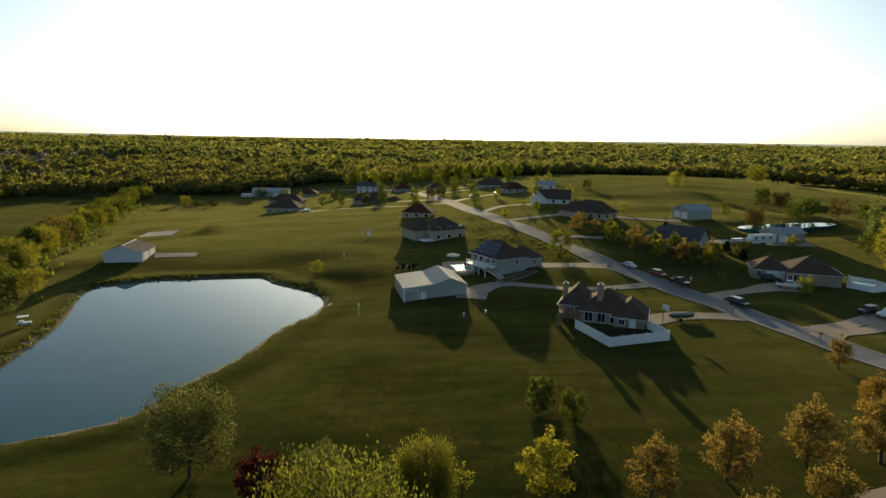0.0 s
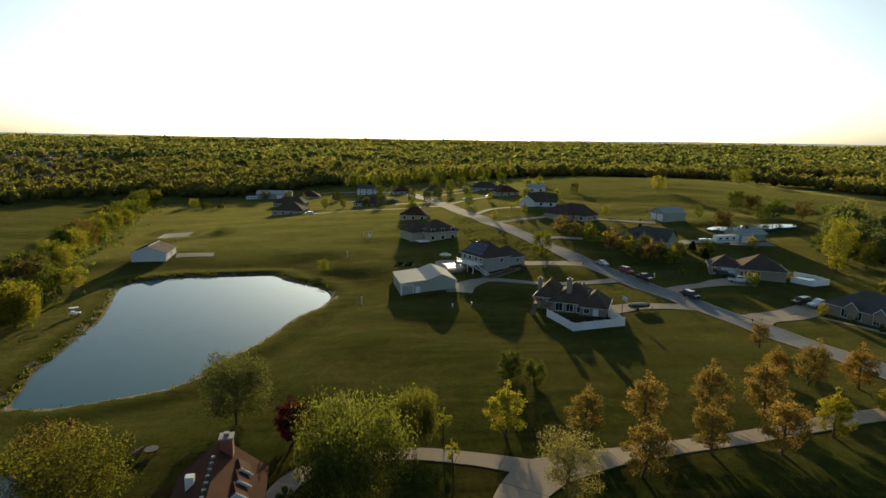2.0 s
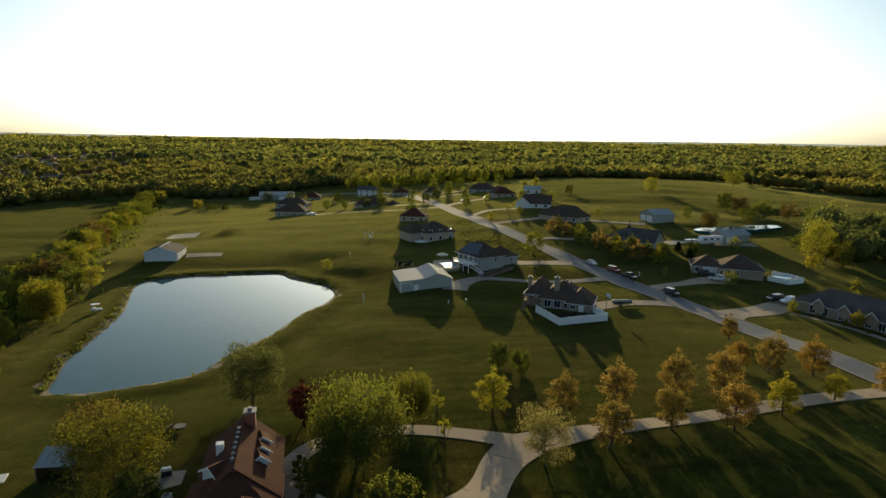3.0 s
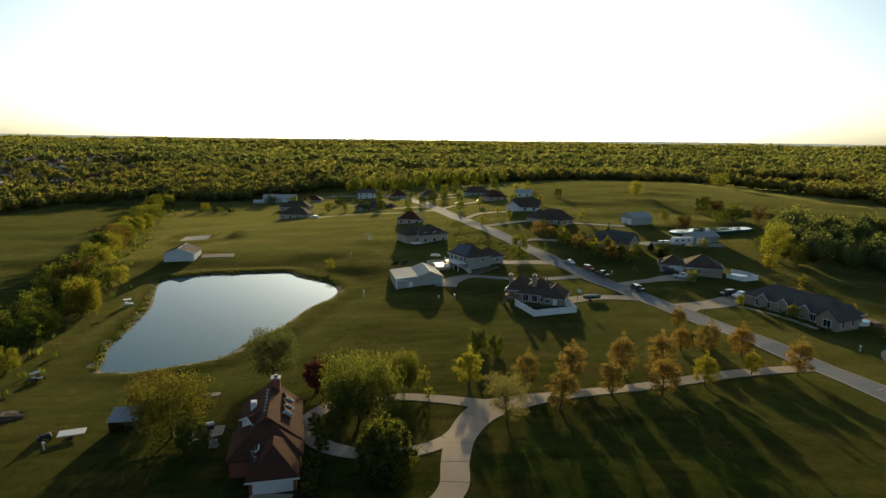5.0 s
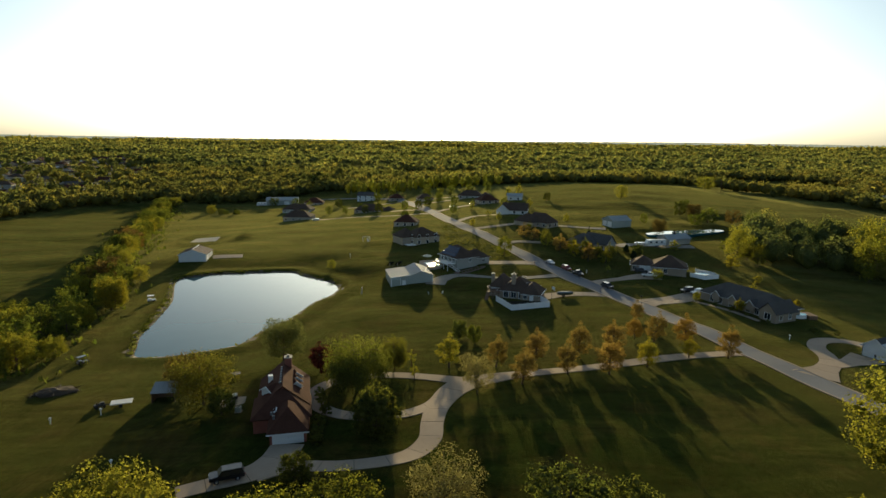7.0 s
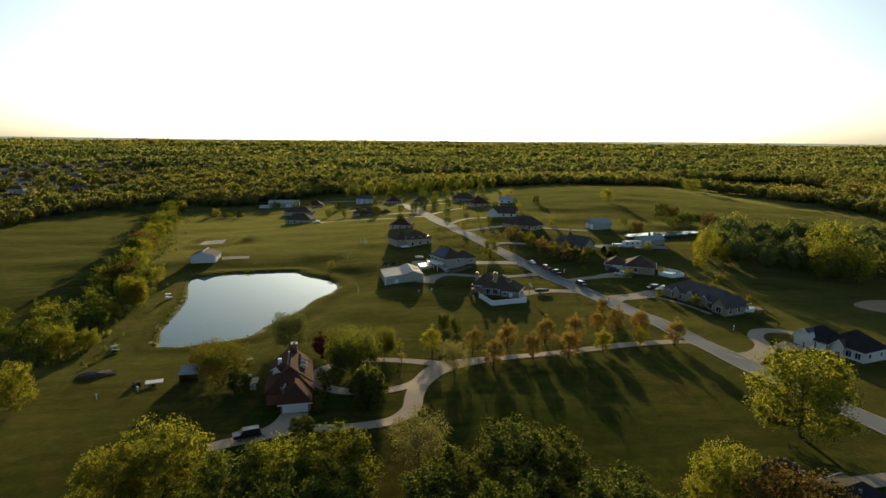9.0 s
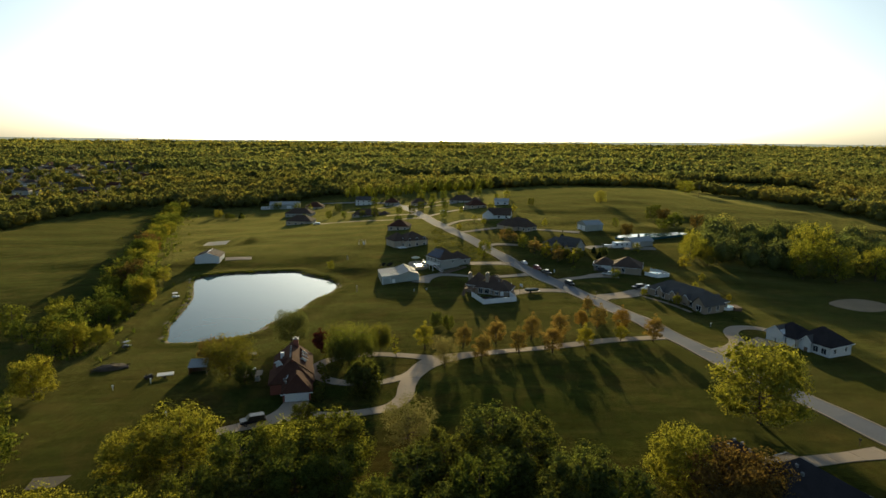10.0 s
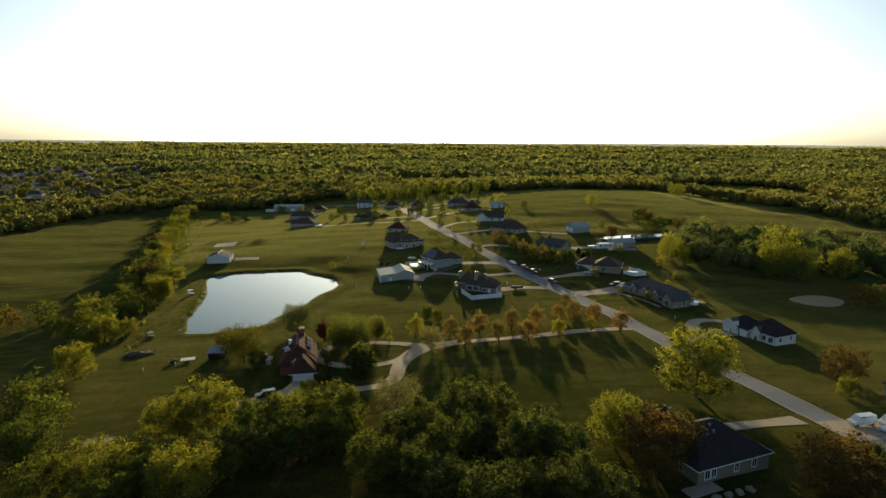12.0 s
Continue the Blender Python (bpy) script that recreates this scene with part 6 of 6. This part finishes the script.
# farm and suburb in the distance
for x, y, w, yaw, roof in ((378, 418, 16, 10, METAL_ROOF), (398, 430, 14, -20, SHINGLE_GREY), (392, 410, 10, 40, METAL_ROOF)):
    plain_house(x, y, yaw, w, 9, 3.6, 2.6, SIDING_WHITE, roof, "white farm building among trees", None, "gx")
r = np.random.default_rng(21)
n_sub = 0
sub_meshes = {}
for row in range(19):
    for col in range(13):
        x, y = -335 - col * 34 + row * 9 + r.uniform(-6, 6), 400 + row * 36 + col * 4 + r.uniform(-6, 6)
        if not inside(SUBURB, x, y) or edge_distance(SUBURB, x, y) < 14 or r.random() < 0.12:
            continue
        v = int(r.integers(6))
        if v not in sub_meshes:
            w, d, hh = ((13, 10, 3.2), (14, 9, 5.2), (11, 9, 5.4), (16, 10, 3.2), (12, 11, 3.4), (15, 9, 5.0))[v]
            kind = ("gx", "hip", "gx", "hip", "gy", "gx")[v]
            wallg = Geo().box(0, 0, -2, w, d, hh)
            gable_wall(wallg, (0, w, 0, d), hh, 2.8, kind)
            win = Geo()
            for i in range(3):
                for z in ((0.9,) if hh < 4 else (0.9, 3.4)):
                    win.box(w * (i + 0.5) / 3 - 0.6, -0.05, z, w * (i + 0.5) / 3 + 0.6, 0.02, z + 1.3)
            sub_meshes[v] = (wallg.mesh("wall", (SIDING_BEIGE, SIDING_GREY, TAN_BRICK)[v % 3]), roof_geo(0, w, 0, d, hh, 2.8, kind).mesh("roof", (SHINGLE_GREY, SHINGLE, SHINGLE_RED)[v % 3]), Geo().box(w / 2 - 0.6, -0.05, 0.9, w / 2 + 0.6, 0.02, 2.2).mesh("window", GLASS), Geo().box(0.8, -0.06, 0, 5.2, 0.02, 2.2).mesh("garage_door", WHITE))
        h = thing("house", "small suburban house with pale siding among trees", "house", pose(x, y, at(x, y), 0, 0, float(r.choice([0, 12, -10, 90, 100]))), "suburb beyond the meadow")
        for nm, me_ in zip(("wall", "roof", "window", "garage_door"), sub_meshes[v]):
            part(nm, me_, None, h)
        n_sub += 1


# ---- vehicles ----
def car(kind, colour, x, y, yaw, label, category="car"):
    """Body shaped from a side outline, with glasshouse, wheels, lights."""
    dims = {"sedan": (4.7, 1.8, [(0, 0.35), (0.05, 0.75), (1.2, 0.9), (3.9, 0.92), (4.65, 0.8), (4.7, 0.4)], [(1.15, 0.9), (1.95, 1.42), (3.3, 1.44), (4.1, 0.92)]),
            "suv": (4.7, 1.9, [(0, 0.4), (0.05, 0.95), (1.2, 1.08), (4.6, 1.1), (4.7, 0.45)], [(1.15, 1.08), (1.75, 1.75), (4.35, 1.75), (4.6, 1.1)]),
            "pickup": (5.7, 2.0, [(0, 0.5), (0.05, 1.0), (1.5, 1.12), (5.65, 1.12), (5.7, 0.55)], [(1.45, 1.1), (2.1, 1.85), (3.5, 1.85), (3.75, 1.12)]),
            "van": (5.6, 2.0, [(0, 0.45), (0.05, 1.0), (0.9, 1.2), (5.55, 1.25), (5.6, 0.5)], [(0.8, 1.18), (1.6, 2.15), (5.4, 2.2), (5.55, 1.25)])}
    ln, w, low, top = dims[kind]
    m = pose(x, y, at(x, y) + 0.10, 0, 0, yaw)
    c = thing("pickup_truck" if kind == "pickup" else ("van" if kind == "van" else "car"), label, category, m)
    h = w / 2

    def slab(pts, inset_top=0.0):
        zs = [p[1] for p in pts]
        def side(s):
            return [(px - ln / 2, s * (h - inset_top * (pz - min(zs)) / max(0.01, max(zs) - min(zs))), pz) for px, pz in pts]
        return Geo().prism(side(-1), side(1))
    part("body", bevelled(slab(low), "body", colour, 0.08, 2), None, c)
    part("cabin", bevelled(slab(top, 0.18), "cabin", colour, 0.06, 2), None, c)
    g = Geo()
    z0, z1 = top[0][1] + 0.06, max(p[1] for p in top) - 0.12
    xa, xb = top[1][0] - ln / 2 - 0.1, (top[2][0] - ln / 2 if kind != "van" else top[1][0] - ln / 2 + 1.0)
    for s in (-1, 1):
        g.box(xa, s * h - s * 0.16 - 0.03, z0, xb, s * h - s * 0.16 + 0.06 * s + 0.03, z1)
    part("side_window", g, GLASS, c)
    fx = (top[0][0] + top[1][0]) / 2 - ln / 2
    part("windscreen", Geo().prism([(top[0][0] - ln / 2 - 0.02 + 0.12, -h + 0.2, z0), (top[0][0] - ln / 2 - 0.02 + 0.12, h - 0.2, z0), (top[1][0] - ln / 2 - 0.04, h - 0.3, z1), (top[1][0] - ln / 2 - 0.04, -h + 0.3, z1)], [(top[0][0] - ln / 2 + 0.2, -h + 0.2, z0), (top[0][0] - ln / 2 + 0.2, h - 0.2, z0), (top[1][0] - ln / 2 + 0.1, h - 0.3, z1), (top[1][0] - ln / 2 + 0.1, -h + 0.3, z1)]), GLASS, c)
    if kind == "pickup":
        part("bed", Geo().box(3.85 - ln / 2, -h + 0.15, 1.1, ln / 2 - 0.15, h - 0.15, 1.135), DARK, c, "dark load bed")
    for sx in (0.95 - ln / 2, ln / 2 - 1.0):
        for s in (-1, 1):
            t = part("wheel", Geo().tube([(sx, s * (h - 0.18), 0.34), (sx, s * (h + 0.03), 0.34)], [0.34, 0.34], 14), TYRE, c)
            part("rim", Geo().tube([(sx, s * (h + 0.02), 0.34), (sx, s * (h + 0.045), 0.34)], [0.2, 0.18], 10), CHROME, t)
    for s in (-1, 1):
        part("headlight", Geo().box(-ln / 2 - 0.02, s * (h - 0.3) - 0.18, 0.62, -ln / 2 + 0.1, s * (h - 0.3) + 0.18, 0.78), CHROME, c)
        part("tail_light", Geo().box(ln / 2 - 0.1, s * (h - 0.22) - 0.12, 0.68, ln / 2 + 0.02, s * (h - 0.22) + 0.12, 0.86), LAMP_RED, c)
    return c


SILVER, RED, BLACK, WHITE_CAR, GREEN_CAR = paint("silver_paint", (0.45, 0.46, 0.47)), paint("dark_red_paint", (0.16, 0.02, 0.02)), paint("black_paint", (0.015, 0.015, 0.017)), paint("white_car_paint", (0.75, 0.75, 0.74)), paint("dark_green_paint", (0.03, 0.05, 0.035))
car("sedan", SILVER, 61.5, 156.5, 108, "silver sedan parked along the street kerb")
car("suv", RED, 65.6, 146.5, 108, "dark red sport utility car parked along the street")
car("pickup", BLACK, 68.2, 139.5, 108, "black pickup truck parked along the street")
car("suv", BLACK, 73.8, 121.8, 108, "black boxy off-road car with a pale roof")
car("pickup", WHITE_CAR, 93.2, 136.6, 150, "white pickup truck parked in a driveway")
car("suv", BLACK, 92, 142.6, 160, "dark car parked before a garage")
car("pickup", WHITE_CAR, 101.5, 115.5, 20, "white pickup truck at the drive's end")
car("suv", BLACK, 98.5, 117.5, 20, "dark car beside a white pickup")
car("van", WHITE_CAR, 112.6, -5.2, 10, "white work van parked on a wide drive", "van")
car("pickup", WHITE_CAR, 116.8, -8.4, 12, "white pickup truck parked beside a van")
car("van", WHITE_CAR, 119, -5, 12, "white work van with a high roof", "van")
car("suv", BLACK, -11.6, 7.3, 22, "black long wagon parked by the brick house")
car("suv", SILVER, -58, 305, 0, "small silver car by a far house")
car("sedan", WHITE_CAR, 28, 318, 60, "white car on a far drive")
car("sedan", BLACK, 42, 321, 10, "dark car on a far drive")

bt = thing("boat_trailer", "small covered boat on a two-wheeled trailer", "boat", pose(57.8, 112.8, at(57.8, 112.8) + 0.05, 0, 0, 5))
hull = [(-2.6, 0), (-2.2, -0.85), (1.2, -0.85), (2.8, 0), (1.2, 0.85), (-2.2, 0.85)]
part("hull", Geo().prism([(x * 0.9, y * 0.5, 0.55) for x, y in hull], [(x, y, 1.2) for x, y in hull]), GREEN_CAR, bt)
part("cover", Geo().prism([(x, y, 1.2) for x, y in hull], [(x * 0.8, y * 0.4, 1.55) for x, y in hull]), surface("grey_tarp", (0.22, 0.23, 0.22), 0.8), bt)
part("trailer_frame", Geo().box(-2.2, -0.7, 0.45, 1.8, -0.6, 0.55).box(-2.2, 0.6, 0.45, 1.8, 0.7, 0.55).box(1.8, -0.05, 0.45, 3.6, 0.05, 0.55).box(-0.6, -0.95, 0.42, -0.5, 0.95, 0.52), CHROME, bt)
for s in (-1, 1):
    part("wheel", Geo().tube([(-0.55, s * 0.95, 0.3), (-0.55, s * 1.15, 0.3)], [0.3, 0.3], 12), TYRE, bt)
part("jack", Geo().box(3.3, -0.05, 0, 3.4, 0.05, 0.6), CHROME, bt)


def camper(x, y, yaw, ln, label):
    c = thing("camper", label, "camper", pose(x, y, at(x, y) + 0.05, 0, 0, yaw))
    side = [(-ln / 2, 0.55), (-ln / 2 - 0.3, 1.4), (-ln / 2 + 0.3, 3.1), (ln / 2, 3.1), (ln / 2, 0.55)]
    part("body", bevelled(Geo().prism([(px, -1.2, pz) for px, pz in side], [(px, 1.2, pz) for px, pz in side]), "body", WHITE_CAR, 0.12, 2), None, c)
    part("stripe", Geo().box(-ln / 2 + 0.1, -1.23, 1.2, ln / 2 - 0.1, 1.23, 1.5), SILVER, c)
    for k in range(3):
        part("window", Geo().box(-ln / 2 + 1 + k * ln / 3.4, -1.225, 1.75, -ln / 2 + 2 + k * ln / 3.4, 1.225, 2.4), GLASS, c)
    for sx in (-0.5, 0.5):
        for s in (-1, 1):
            part("wheel", Geo().tube([(sx, s * 0.95, 0.35), (sx, s * 1.18, 0.35)], [0.35, 0.35], 12), TYRE, c)
    return c


camper(-134, 452, 20, 8, "white camper trailer beside a machine shed")
camper(113.5, 187.2, 12, 9, "white motor home parked before the grey shed")
bp = thing("boat_trailer", "covered boat on a trailer beside the shed", "boat", pose(107, 189, at(107, 189) + 0.05, 0, 0, 10))
part("hull", Geo().prism([(x * 0.9, y * 0.5, 0.5) for x, y in hull], [(x, y, 1.3) for x, y in hull]), WHITE_CAR, bp)
for s in (-1, 1):
    part("wheel", Geo().tube([(-0.55, s * 0.7, 0.3), (-0.55, s * 0.95, 0.3)], [0.3, 0.3], 12), TYRE, bp)

# ---- yard things ----
def golf_cart(x, y, yaw, label, paintwork=None):
    paintwork = paintwork or WHITE_CAR
    c = thing("golf_cart", label, "golf cart", pose(x, y, at(x, y) + 0.02, 0, 0, yaw))
    part("body", bevelled(Geo().box(-1.2, -0.55, 0.25, 1.2, 0.55, 0.6).box(-0.9, -0.55, 0.6, -0.1, 0.55, 0.95), "body", paintwork, 0.05), None, c)
    part("canopy", bevelled(Geo().box(-1.1, -0.65, 1.75, 0.8, 0.65, 1.85), "canopy", paintwork, 0.03), None, c)
    for sx in (-1.0, 0.7):
        for s in (-0.5, 0.5):
            part("post", Geo().box(sx - 0.03, s - 0.03, 0.5, sx + 0.03, s + 0.03, 1.76), DARK, c)
    for sx in (-0.8, 0.8):
        for s in (-1, 1):
            part("wheel", Geo().tube([(sx, s * 0.45, 0.22), (sx, s * 0.62, 0.22)], [0.22, 0.22], 10), TYRE, c)
    return c


golf_cart(-71.7, 113.6, 30, "white golf cart parked on the pond bank")
golf_cart(-62.5, 60.6, 60, "dark-framed buggy parked at the hedge", BLACK)
tr = thing("utility_trailer", "flat pale-decked utility trailer in the grass", "trailer", pose(-40.5, 35.2, at(-40.5, 35.2), 0, 0, 20))
part("deck", bevelled(Geo().box(-1.8, -1.0, 0.6, 1.8, 1.0, 0.75), "deck", SIDING_WHITE, 0.03), None, tr)
part("drawbar", Geo().box(-3.4, -0.06, 0.45, -1.8, 0.06, 0.57), DARK, tr)
for s in (-1, 1):
    part("wheel", Geo().tube([(0, s * 1.0, 0.3), (0, s * 1.2, 0.3)], [0.3, 0.3], 12), TYRE, tr)
part("jack", Geo().box(-3.3, -0.05, -0.05, -3.2, 0.05, 0.5), DARK, tr)
mw = thing("mower", "dark riding mower standing in grass", "mower", pose(-44, 34.2, at(-44, 34.2), 0, 0, 40))
part("body", bevelled(Geo().box(-0.9, -0.45, 0.3, 0.9, 0.45, 0.65).box(0.1, -0.35, 0.65, 0.85, 0.35, 0.95), "body", DARK, 0.06), None, mw)
part("seat", bevelled(Geo().box(-0.5, -0.25, 0.65, -0.05, 0.25, 0.8).box(-0.55, -0.25, 0.75, -0.42, 0.25, 1.2), "seat", TYRE, 0.03), None, mw)
for sx, rr in ((-0.6, 0.32), (0.65, 0.22)):
    for s in (-1, 1):
        part("wheel", Geo().tube([(sx, s * 0.42, rr), (sx, s * 0.62, rr)], [rr, rr], 10), TYRE, mw)
sh = thing("run_in_shelter", "open animal shelter with a pale metal roof", "shelter", pose(-33.5, 37.5, at(-33.5, 37.5), 0, 0, 8))
part("roof", Geo().prism([(-2.2, -1.6, 2.0), (2.2, -1.6, 2.0), (2.2, 1.8, 2.9), (-2.2, 1.8, 2.9)], [(-2.2, -1.6, 2.08), (2.2, -1.6, 2.08), (2.2, 1.8, 2.98), (-2.2, 1.8, 2.98)]), METAL_ROOF, sh)
for k in range(6):
    part("roof_rib", Geo().prism([(-2.1 + k * 0.82, -1.6, 2.08), (-2.02 + k * 0.82, -1.6, 2.08), (-2.02 + k * 0.82, 1.8, 2.98), (-2.1 + k * 0.82, 1.8, 2.98)], [(-2.1 + k * 0.82, -1.6, 2.13), (-2.02 + k * 0.82, -1.6, 2.13), (-2.02 + k * 0.82, 1.8, 3.03), (-2.1 + k * 0.82, 1.8, 3.03)]), METAL_ROOF, sh)
for sx in (-2, 2):
    part("post", Geo().box(sx - 0.08, -1.5, -0.5, sx + 0.08, -1.34, 2.02), WOOD, sh)
    part("post", Geo().box(sx - 0.08, 1.5, -0.5, sx + 0.08, 1.66, 2.85), WOOD, sh)
part("back_wall", Geo().box(-2, 1.52, -0.3, 2, 1.6, 2.8).box(-2.04, -1.4, 0.0, -1.96, 1.5, 1.9), WOOD, sh)
bg = Geo()
r = np.random.default_rng(8)
for i in range(240):
    a, d = r.uniform(0, 6.28), r.uniform(0, 1) ** 0.6
    p = np.array([math.cos(a) * d * 4.2, math.sin(a) * d * 2.6, (1 - d) * 1.1 + 0.05])
    q = p + np.array([r.normal(), r.normal(), r.normal() * 0.25]) * 0.9
    q[2] = max(0.05, q[2])
    bg.tube([p, q], [0.06, 0.02], 3)
bg.lump(0, 0, 0.2, 3.6, 2.2, 0.8, 3, 0.4)
solid("brushwood", bg, BRUSH, "heap of dead brown branches in the grass", "brushwood", pose(-57, 42, at(-57, 42), 0, 0, 25))
# white posts, wellheads and mailboxes
for x, y, h, lab in [(-49, 28, 0.9, "white utility post in the lawn"), (-42, 31, 0.9, "white utility post in the lawn"), (-7, 122, 2.0, "white birdhouse pole near the barn"), (-18, 174, 1.4, "pale stump post in the meadow"), (15, 115, 0.5, "low white well cap in the lawn"), (19.5, 117, 0.5, "low white well cap in the lawn"), (-30, 12, 0.8, "white utility post in the lawn"), (105, 72, 1.0, "white post beside a lawn"), (72, 142, 0.9, "white utility box by the street")]:
    p = thing("post", lab, "post", pose(x, y, at(x, y)))
    part("shaft", Geo().tube([(0, 0, -0.3), (0, 0, h)], [0.09, 0.08], 8), WHITE, p)
    part("cap", Geo().box(-0.16, -0.16, h, 0.16, 0.16, h + 0.3), WHITE, p)
for x, y in [(70.3, 117), (67.5, 134), (55, 154), (88.5, 66), (98, -1), (109, 1), (78, 101), (47, 178), (80.5, 108.5)]:
    p = thing("mailbox", "dark mailbox on a post by the street", "mailbox", pose(x, y, at(x, y)), "mailboxes along the street")
    part("post", Geo().box(-0.06, -0.06, -0.3, 0.06, 0.06, 1.05), WOOD, p)
    part("box", bevelled(Geo().box(-0.15, -0.28, 1.05, 0.15, 0.28, 1.35), "box", DARK, 0.06, 2), None, p)
hp = thing("basketball_hoop", "basketball hoop on a pole beside a driveway", "basketball hoop", pose(53.2, 110.2, at(53.2, 110.2), 0, 0, 20))
part("pole", Geo().tube([(0, 0, -0.3), (0, 0, 2.6), (0.5, 0, 3.1)], [0.07, 0.07, 0.06], 8), DARK, hp)
part("backboard", Geo().box(0.5, -0.9, 2.75, 0.56, 0.9, 3.8), WHITE, hp)
part("ring", Geo().tube([(0.6 + 0.23 * (1 - math.cos(k * math.pi / 6)), 0.23 * math.sin(k * math.pi / 6), 3.05) for k in range(13)], [0.02] * 13, 5), LAMP_RED, hp)
sw = thing("swing_set", "small pale swing set in the meadow grass", "swing set", pose(-15, 206, at(-15, 206), 0, 0, 15))
part("beam", Geo().tube([(-1.6, 0, 2.2), (1.6, 0, 2.2)], [0.06, 0.06], 6), WHITE, sw)
for sx in (-1.6, 1.6):
    for sy in (-0.9, 0.9):
        part("leg", Geo().tube([(sx, sy, -0.1), (sx, 0, 2.2)], [0.05, 0.05], 6), WHITE, sw)
part("slide", Geo().prism([(0.2, -0.1, 1.4), (0.8, -0.1, 1.4), (0.8, -2.4, 0.2), (0.2, -2.4, 0.2)], [(0.2, -0.1, 1.48), (0.8, -0.1, 1.48), (0.8, -2.4, 0.28), (0.2, -2.4, 0.28)]), WHITE, sw)
tank = thing("propane_tank", "white propane tank on short legs", "propane tank", pose(69.5, -21, at(69.5, -21), 0, 0, 15))
part("tank", Geo().tube([(-1.2, 0, 0.75), (-1.05, 0, 0.75), (1.05, 0, 0.75), (1.2, 0, 0.75)], [0.2, 0.48, 0.48, 0.2], 14), WHITE, tank)
for sx in (-0.7, 0.7):
    part("leg", Geo().box(sx - 0.1, -0.35, -0.2, sx + 0.1, 0.35, 0.45), CONCRETE, tank)
pole_mesh = Geo().tube([(0, 0, -0.5), (0, 0, 11)], [0.16, 0.11], 8).mesh("shaft", WOOD)
arm_mesh = Geo().box(-1.1, -0.06, 10.1, 1.1, 0.06, 10.25).mesh("crossarm", WOOD)
for x, y in [(-128, 470), (-190, 462), (200, 470), (262, 440), (-60, 480)]:
    p = thing("utility_pole", "wooden utility pole before the wood", "utility pole", pose(x, y, at(x, y)), "utility poles")
    part("shaft", pole_mesh, None, p)
    part("crossarm", arm_mesh, None, p)
fp = thing("fire_pit", "dark round fire pit in the lawn", "fire pit", pose(-24, 49, at(-24, 49)))
part("bowl", Geo().tube([(0, 0, 0.25), (0, 0, 0.35), (0, 0, 0.6)], [0.3, 0.7, 0.85], 14), DARK, fp)
for k in range(3):
    part("leg", Geo().box(0.5 * math.cos(k * 2.1) - 0.05, 0.5 * math.sin(k * 2.1) - 0.05, -0.1, 0.5 * math.cos(k * 2.1) + 0.05, 0.5 * math.sin(k * 2.1) + 0.05, 0.4), DARK, fp)
part("seat_log", Geo().tube([(-1.9, -0.9, 0.25), (-1.4, 0.8, 0.25)], [0.25, 0.25], 8), WOOD, fp)
solid("patio", Geo().box(-2.2, -2.5, -0.6, 2.2, 2.5, 0.1), GRAVEL, "small dark gravel terrace beside the brick house", "patio", pose(-20, 34.5, at(-20, 34.5), 0, 0, 12), kind="structure")
gr = thing("grill", "white covered grill on the terrace", "grill", pose(-20.2, 36.2, at(-20.2, 36.2) + 0.1, 0, 0, 30))
part("lid", bevelled(Geo().box(-0.6, -0.35, 0.75, 0.6, 0.35, 1.15), "lid", WHITE, 0.12, 2), None, gr)
part("cart", Geo().box(-0.55, -0.3, 0, 0.55, 0.3, 0.75), DARK, gr)
solid("slab", Geo().box(-2.8, -1.6, -0.6, 2.8, 1.6, 0.1), JOINT, "old dark brown slab under the trees", "pavement", pose(-38, -11.5, at(-38, -11.5), 0, 0, 10), kind="structure")
